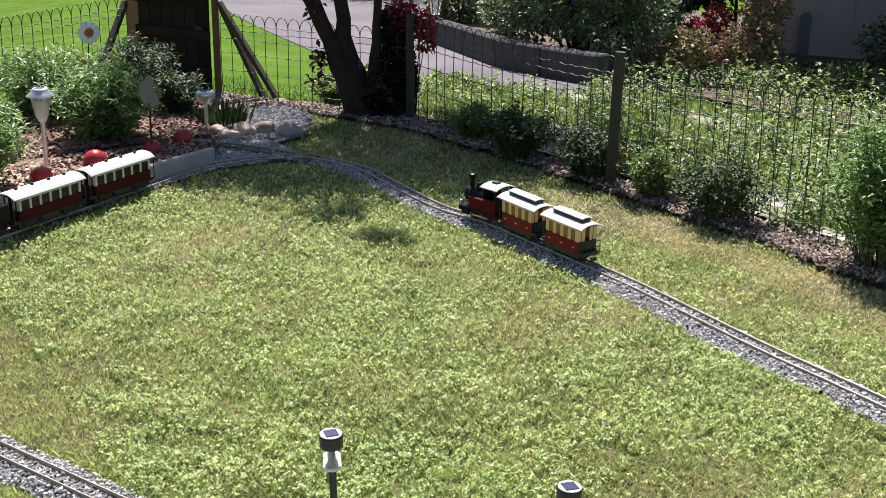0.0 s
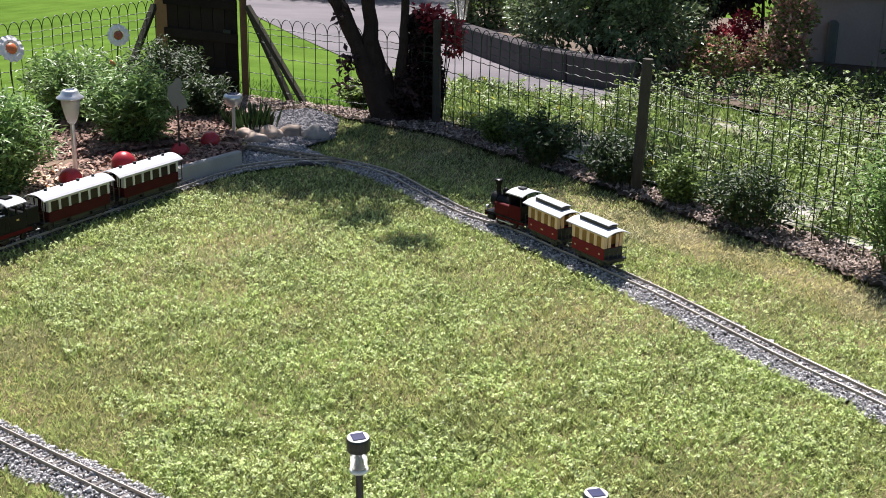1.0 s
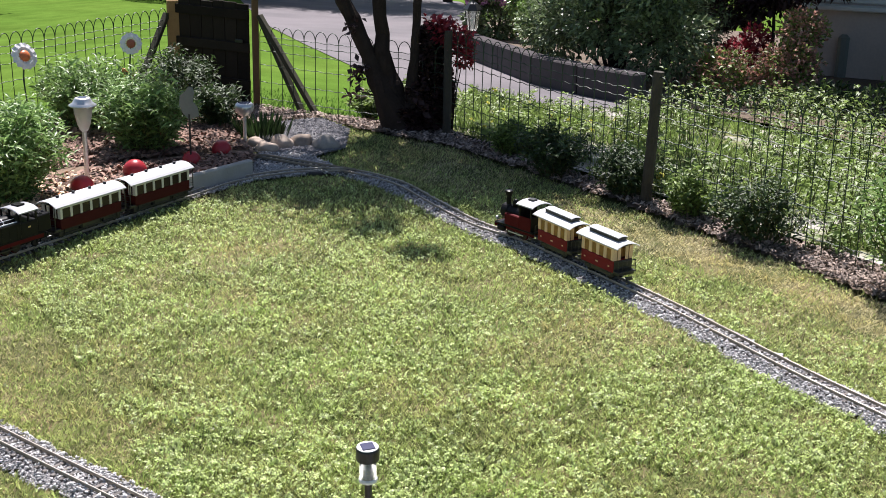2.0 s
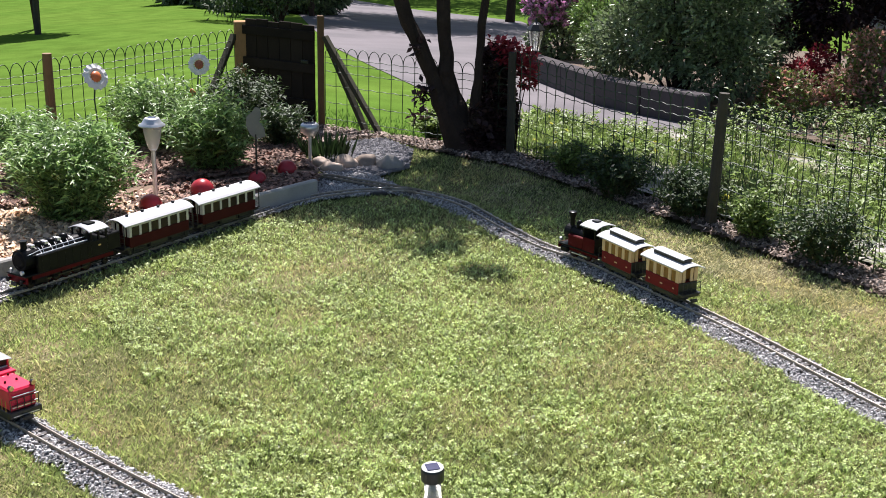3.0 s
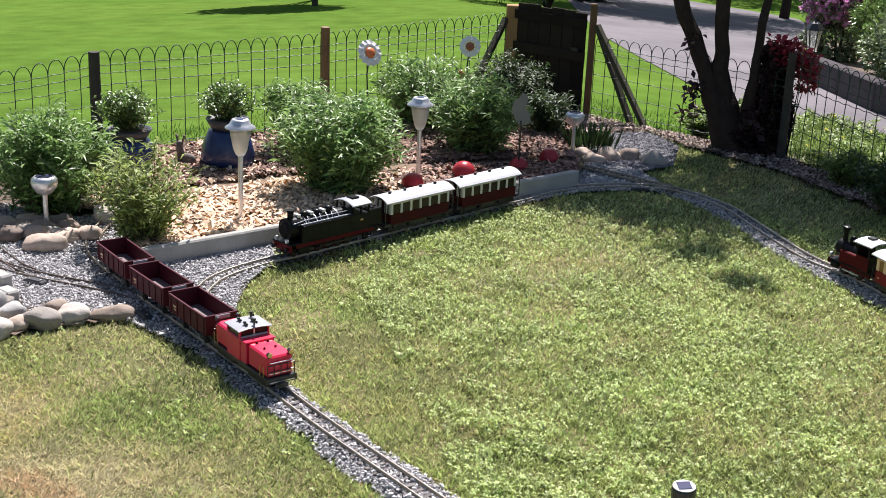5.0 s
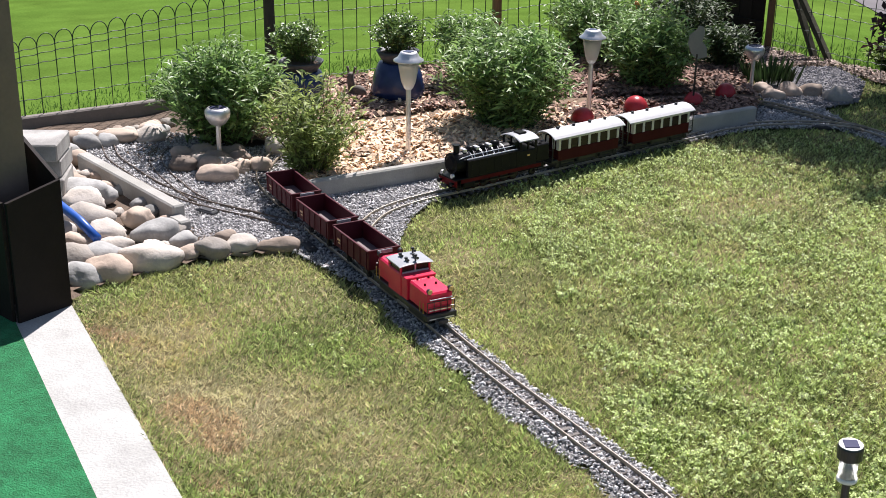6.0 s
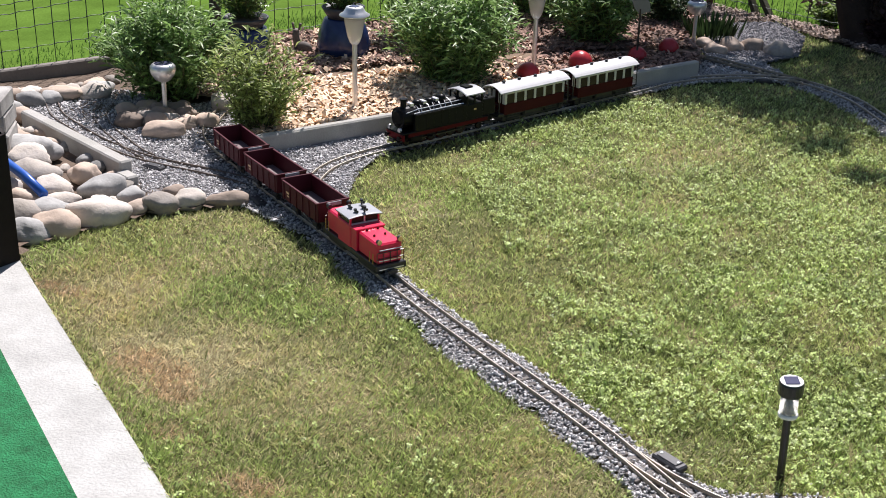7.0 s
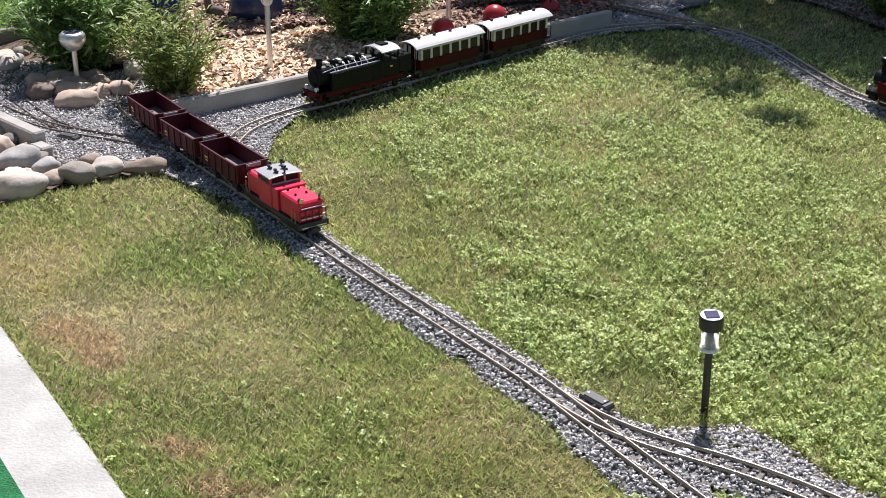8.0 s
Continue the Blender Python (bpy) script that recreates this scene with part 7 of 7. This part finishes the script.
ROCKS = [(-2.70, 2.545, 0.075, 0.055, 30), (-2.655, 2.625, 0.085, 0.06, 20), (-2.60, 2.765, 0.105, 0.062, 45), (-2.735, 2.70, 0.085, 0.06, 30), (-2.54, 2.875, 0.05, 0.035, 60), (-2.49, 2.94, 0.062, 0.05, 20),
         (-2.425, 3.02, 0.062, 0.045, 35), (-2.325, 3.09, 0.082, 0.036, 28), (-2.86, 2.845, 0.07, 0.055, 0), (-2.99, 2.90, 0.105, 0.08, 15), (-2.745, 2.95, 0.085, 0.058, 55), (-2.87, 3.02, 0.06, 0.05, 70),
         (-3.14, 3.02, 0.09, 0.07, 20), (-3.20, 3.11, 0.11, 0.075, 30), (-3.36, 3.17, 0.085, 0.06, 60), (-3.46, 3.25, 0.07, 0.055, 20), (-2.80, 2.62, 0.09, 0.07, 70), (-2.88, 2.72, 0.08, 0.06, 10),
         (-3.03, 2.75, 0.09, 0.065, 40), (-2.65, 2.84, 0.05, 0.04, 10), (-2.62, 2.96, 0.05, 0.038, 80), (-3.60, 3.35, 0.07, 0.05, 30), (-2.78, 2.80, 0.06, 0.045, 50), (-3.28, 2.98, 0.07, 0.06, 10)]
for i, (x, y, a, b, t) in enumerate(ROCKS):
    lift = 0.030 if (x < -2.8 and y > 2.8) or x < -3.1 else 0.016
    a, b = 0.98 * a, 0.98 * b
    cobble(x, y, lift + 0.3 * b, a, b, b * 0.8, t, i, group="cobbles below the yard edging")
LAMP_ROCKS = [(-3.14, 3.605, 0.055, 0.042, 20), (-3.125, 3.70, 0.045, 0.038, 50), (-2.945, 3.57, 0.072, 0.046, 35), (-2.985, 3.775, 0.05, 0.04, 10), (-3.17, 3.775, 0.05, 0.04, 70), (-2.93, 3.68, 0.05, 0.035, 60),
              (-3.05, 3.70, 0.055, 0.045, 0), (-2.93, 3.99, 0.062, 0.05, 30), (-3.06, 3.83, 0.05, 0.04, 0)]
for i, (x, y, a, b, t) in enumerate(LAMP_ROCKS):
    cobble(x, y, 0.020 + 0.4 * b, a * 1.15, b * 1.15, b * 0.95, t, 40 + i, M_stone if i == 7 else M_stonebrown, group="cobbles round the lamp")
for i, (x, y, a, b, t) in enumerate([(-3.68, 3.645, 0.07, 0.045, 10), (-3.62, 3.77, 0.09, 0.05, 30), (-3.53, 3.86, 0.08, 0.05, 30), (-3.66, 3.50, 0.06, 0.05, 70), (-3.57, 3.46, 0.045, 0.04, 0), (-3.78, 3.55, 0.07, 0.05, 20)]):
    cobble(x, y, 0.02 + 0.3 * b, a, b, b * 0.8, t, 60 + i, group="cobbles behind the yard")
for i, (x, y, a, b, t) in enumerate([(-1.455, 6.08, 0.052, 0.04, 10), (-1.385, 6.0, 0.07, 0.038, -10), (-1.335, 6.115, 0.068, 0.045, -20), (-1.245, 6.165, 0.062, 0.046, 0), (-1.50, 5.95, 0.05, 0.03, 20), (-1.10, 6.14, 0.07, 0.05, 10)]):
    cobble(x, y, 0.015 + 0.3 * b, a * 0.95, b * 1.15, b * 0.95, t, 80 + i, None if i == 5 else M_stonebrown, group="cobbles at the track curve")

g = np.random.default_rng(300)
placed = [(x, y, max(a, b)) for x, y, a, b, t in ROCKS]
for i in range(900):
    x, y, s = g.uniform(-3.7, -2.45), g.uniform(2.5, 3.4), g.uniform(0.022, 0.045)
    if len(placed) > 84 or not on_rocks(np.array([x]), np.array([y]))[0] or x + 1.1 * y > 0.86 or any(math.hypot(x - p, y - q) < 0.8 * (r + s) for p, q, r in placed):
        continue
    placed.append((x, y, s))
    cobble(x, y, 0.016 + 0.3 * s, s, s * 0.75, s * 0.6, g.uniform(0, 180), 100 + i, group="cobbles below the yard edging")
for i, (x, y, a, b, t) in enumerate([(-3.02, 3.63, 0.045, 0.04, 10), (-3.09, 3.66, 0.04, 0.036, 40), (-2.87, 3.75, 0.048, 0.034, 20), (-3.22, 3.69, 0.042, 0.036, 0), (-3.0, 3.69, 0.036, 0.032, 70), (-3.11, 3.77, 0.042, 0.036, 10)]):
    cobble(x, y, 0.026 + 0.45 * b, a * 1.1, b * 1.1, b * 0.95, t, 1100 + i, M_stone if i % 3 == 1 else M_stonebrown, group="cobbles round the lamp")
for i in range(14):
    x = -3.55 - 0.035 * i + g.normal(0, 0.02)
    y = 3.92 - 0.045 * i + g.normal(0, 0.03)
    cobble(x, y, 0.03, g.uniform(0.04, 0.07), g.uniform(0.035, 0.05), 0.035, g.uniform(0, 180), 1200 + i, group="cobbles behind the yard")

for i in range(13):
    x = -3.36 - 0.034 * i + g.normal(0, 0.03)
    y = 4.42 - 0.055 * i + g.normal(0, 0.03)
    cobble(x, y, 0.022, g.uniform(0.028, 0.048), g.uniform(0.024, 0.036), 0.024, g.uniform(0, 180), 1300 + i, group="cobbles behind the yard")

# ---- by the terrace ----
def block_wall():
    r = thing("block_wall", (0, 0, 0), "stacked pale concrete blocks at the end of the terrace", "wall")
    for k in range(4):
        for j in range(2):
            bm = bmesh.new()
            box(bm, (0, 0, 0), (0.30, 0.20, 0.064), 0.005)
            b = part("block", bm, M_blocks, r)
            b.matrix_world = pose(-3.40 + 0.012 * math.sin(k * 2.1) - 0.17 * j, 3.03 - 0.26 * j + 0.01 * math.cos(k * 3.3), 0.03 + 0.066 * k, 0, 0, 32 + 2 * math.sin(k * 1.7))


block_wall()


def cabinet():
    """Dark stained cabinet at the terrace edge, with a lower side panel and a tall corner post."""
    r = thing("garden_cabinet", (0, 0, 0), "dark stained wooden cabinet standing on the terrace border", "cabinet")

    def sheetpart(name, a, b, h0, h1, mat, t=0.012, z=0.0):
        bm = bmesh.new()
        a, b = np.array(a), np.array(b)
        d = (b - a) / np.linalg.norm(b - a)
        nn = np.array([-d[1], d[0]]) * t / 2
        pts = [(*(a - nn), z), (*(b - nn), z), (*(b - nn), h1), (*(a - nn), h0), (*(a + nn), z), (*(b + nn), z), (*(b + nn), h1), (*(a + nn), h0)]
        v = [bm.verts.new(p) for p in pts]
        for f in ((0, 1, 2, 3), (5, 4, 7, 6), (4, 0, 3, 7), (1, 5, 6, 2), (3, 2, 6, 7), (4, 5, 1, 0)):
            bm.faces.new([v[i] for i in f])
        bmesh.ops.recalc_face_normals(bm, faces=bm.faces)
        part(name, bm, mat, r)

    sheetpart("side_panel", (-2.602, 2.392), (-2.640, 2.215), 0.415, 0.385, M_darkboard, z=0.012)
    sheetpart("back_panel", (-2.608, 2.395), (-2.79, 2.445), 0.415, 0.505, M_darkboard, z=0.012)
    sheetpart("front_panel", (-2.652, 2.212), (-3.0, 2.30), 0.385, 0.385, M_darkboard, z=0.012)
    sheetpart("corner_post", (-2.745, 2.395), (-2.775, 2.30), 1.25, 1.25, M_browncase, 0.05, z=0.012)
    sheetpart("tall_panel", (-2.80, 2.40), (-3.2, 2.50), 1.25, 1.25, M_darkboard, 0.02, z=0.012)


cabinet()
tb = thing("blue_tube", (0, 0, 0), "bright blue plastic tube lying on the cobbles", "tube")
bm = bmesh.new()
pipe(bm, [(-2.80, 2.735, 0.075), (-2.92, 2.78, 0.105), (-3.04, 2.82, 0.125), (-3.3, 2.86, 0.14)], 0.016, 12)
part("tube", bm, M_bluehose, tb, smooth=True)

# ---- lantern and house beyond ----
def lantern():
    """Lantern on the end of the garden wall."""
    t = thing("wall_lantern", (-0.79, 12.08, -0.30), "black lantern with clear panes on the wall end", "lantern")
    bm = bmesh.new()
    lathe(bm, [(0.05, -0.02), (0.05, 0.02), (0.02, 0.035), (0.02, 0.075), (0.045, 0.085)], 12)
    part("foot", bm, M_black, t)
    bm = bmesh.new()
    lathe(bm, [(0.045, 0.09), (0.075, 0.28), (0.072, 0.28), (0.041, 0.092)], 6)
    part("glass", bm, M_clear, t).visible_shadow = False
    bm = bmesh.new()
    lathe(bm, [(0.012, 0.09), (0.012, 0.17), (0.008, 0.18)], 10)
    part("candle", bm, M_ivory, t)
    for k in range(6):
        a = 2 * math.pi * k / 6
        bm = bmesh.new()
        tube(bm, (0.046 * math.cos(a), 0.046 * math.sin(a), 0.085), (0.076 * math.cos(a), 0.076 * math.sin(a), 0.28), 0.0045, sides=5)
        part("frame_bar", bm, M_black, t)
    bm = bmesh.new()
    lathe(bm, [(0.092, 0.28), (0.090, 0.29), (0.05, 0.34), (0.018, 0.36), (0.012, 0.385), (0.004, 0.40)], 6)
    part("roof", bm, M_black, t)


lantern()


def house():
    r = thing("house", (0, 0, 0), "rendered beige house wall with a white-framed window", "house")
    x0, y0, ang, L, h = 2.30, 13.0, -11.7, 9.0, 5.0
    base = pose(x0, y0, -1.1, 0, 0, ang)

    def put(name, c, s, mat, parent=None, bevel=0.01):
        bm = bmesh.new()
        box(bm, c, s, bevel)
        o = part(name, bm, mat, parent or r)
        o.matrix_world = base
        return o

    wx, wz, ww, wh = 0.16, 1.16, 0.90, 1.0
    put("wall", (wx / 2, 0.15, h / 2), (wx, 0.3, h), M_render)
    put("wall", ((wx + ww + L) / 2, 0.15, h / 2), (L - wx - ww, 0.3, h), M_render)
    put("wall", (wx + ww / 2, 0.15, wz / 2), (ww, 0.3, wz), M_render)
    put("wall", (wx + ww / 2, 0.15, (wz + wh + h) / 2), (ww, 0.3, h - wz - wh), M_render)
    put("wall", (0.15, 3.3, h / 2), (0.3, 6.0, h), M_render)
    w = put("window", (wx + ww / 2, 0.20, wz + wh / 2), (ww - 0.1, 0.02, wh - 0.1), M_pane)
    for c, s in (((wx + 0.03, 0.15, wz + wh / 2), (0.06, 0.08, wh)), ((wx + ww - 0.03, 0.15, wz + wh / 2), (0.06, 0.08, wh)), ((wx + ww / 2, 0.15, wz + wh / 2), (0.06, 0.08, wh)),
                 ((wx + ww / 2, 0.15, wz + 0.03), (ww, 0.08, 0.06)), ((wx + ww / 2, 0.15, wz + wh - 0.03), (ww, 0.08, 0.06))):
        put("frame_bar", c, s, M_ivory, w)
    put("sill", (wx + ww / 2, -0.04, wz - 0.03), (ww + 0.1, 0.14, 0.05), M_ivory, w)
    put("downpipe", (0.60, -0.06, 0.62), (0.11, 0.09, 0.50), M_sign, None, 0.03)
    put("roof", (L / 2, 2.6, h + 0.1), (L + 0.8, 7.0, 0.25), M_gatewood)


house()

# trees and stake on the meadow
def far_tree(x, y, h, rad, seed, label, mat=None):
    z = float(ground_z(x, y))
    return clump("tree", label, "tree", [(x, y, z + h, rad), (x + 0.5 * rad, y + 0.2, z + h * 1.25, rad * 0.75), (x - 0.5 * rad, y - 0.1, z + h * 1.15, rad * 0.8), (x, y + 0.4 * rad, z + h * 1.5, rad * 0.7)], 5000, 0.16, mat or M_leafdark, seed)


def tall_tree(x, y, crown, seed, label):
    r = thing("tree", (0, 0, 0), label, "tree", "tall trees by the house")
    g = np.random.default_rng(seed)
    z = float(ground_z(x, y))
    bm = bmesh.new()
    pipe(bm, [(x, y, z - 0.1), (x + 0.05, y, z + 1.0), (x, y + 0.05, z + 2.4), (x, y, z + 3.6)], [0.11, 0.085, 0.07, 0.03], 10)
    part("trunk", bm, M_bark, r)
    P = []
    for cx, cy, cz, rad in crown:
        bm = bmesh.new()
        pipe(bm, [(x, y, z + 2.0), ((x + cx) / 2, (y + cy) / 2, (z + 2.2 + cz) / 2), (cx, cy, cz)], [0.05, 0.035, 0.012], 7)
        part("limb", bm, M_bark, r)
        v = g.normal(0, 0.5, (int(1500 * rad ** 2), 3)) * rad * np.array([1, 1, 0.55])
        P.append(v + np.array([cx, cy, cz]))
    P = np.concatenate(P)
    leaf_mesh("foliage", P, g.normal(0, 1, P.shape), 0.13 * g.uniform(0.7, 1.3, len(P)), 0.085 * g.uniform(0.7, 1.3, len(P)), M_leafdark, r, plain=True)


# crowns stand above the view, added to shade the shrubbery and far driveway
tall_tree(1.55, 13.6, [(0.5, 13.4, 2.9, 1.0), (1.7, 13.6, 3.2, 1.2), (2.6, 13.0, 2.9, 1.0)], 120, "tall tree beside the house, unseen crown added for shade")
tall_tree(3.9, 12.4, [(3.2, 12.0, 2.9, 1.0), (4.2, 12.6, 3.1, 1.1), (5.0, 11.6, 2.7, 1.0), (3.3, 10.9, 2.3, 0.8), (2.3, 11.4, 2.4, 0.8)], 121, "tall tree before the house wall, unseen crown added for shade")
tall_tree(-2.4, 26.5, [(-4.6, 25.0, 3.2, 2.0), (-3.6, 24.0, 3.4, 1.8), (-5.2, 27.5, 3.6, 2.0), (-3.0, 27.5, 3.6, 2.0), (-4.0, 22.8, 3.0, 1.3)], 122, "tall tree with unseen crown, added to shade the far driveway")
clump("hedge_shrub", "dark conifer shrubs bordering the meadow beyond the gate", "shrub", [(-5.9, 18.6, -0.35, 0.62), (-5.25, 18.9, -0.30, 0.66), (-4.85, 19.6, -0.25, 0.60), (-5.5, 19.2, 0.35, 0.60), (-4.95, 19.4, 0.40, 0.50)], 6500, 0.10, M_fenceleaf, 123, aspect=0.3)
# the next three stay out of view and only cast shade on meadow and drive
far_tree(-5.6, 22.3, 2.6, 1.1, 102, "tall tree beside the driveway bend, added unseen for shade")
far_tree(-3.2, 34.5, 4.5, 1.9, 103, "unseen tree behind the driveway, added for its shade")
far_tree(-6.5, 35.5, 4.5, 2.0, 104, "unseen tree behind the driveway, added for its shade")
far_tree(-8.9, 18.2, 2.9, 0.85, 101, "young tree on the meadow")
for i, (x, y, h, rad) in enumerate([(-7.2, 23.0, 0.35, 0.7), (-5.9, 23.5, 0.3, 0.6), (-8.4, 24.5, 0.4, 0.8), (-6.6, 22.2, 0.2, 0.5)]):
    far_tree(x, y, h, rad, 110 + i, "low dark shrub bordering the meadow")
st = thing("stake", (-8.2, 16.9, -0.95), "thin dark wooden stake in the meadow", "stake")
bm = bmesh.new()
tube(bm, (0, 0, -0.1), (0, 0, 1.6), 0.05, 0.045, sides=8)
part("stake_shaft", bm, M_postdark, st)
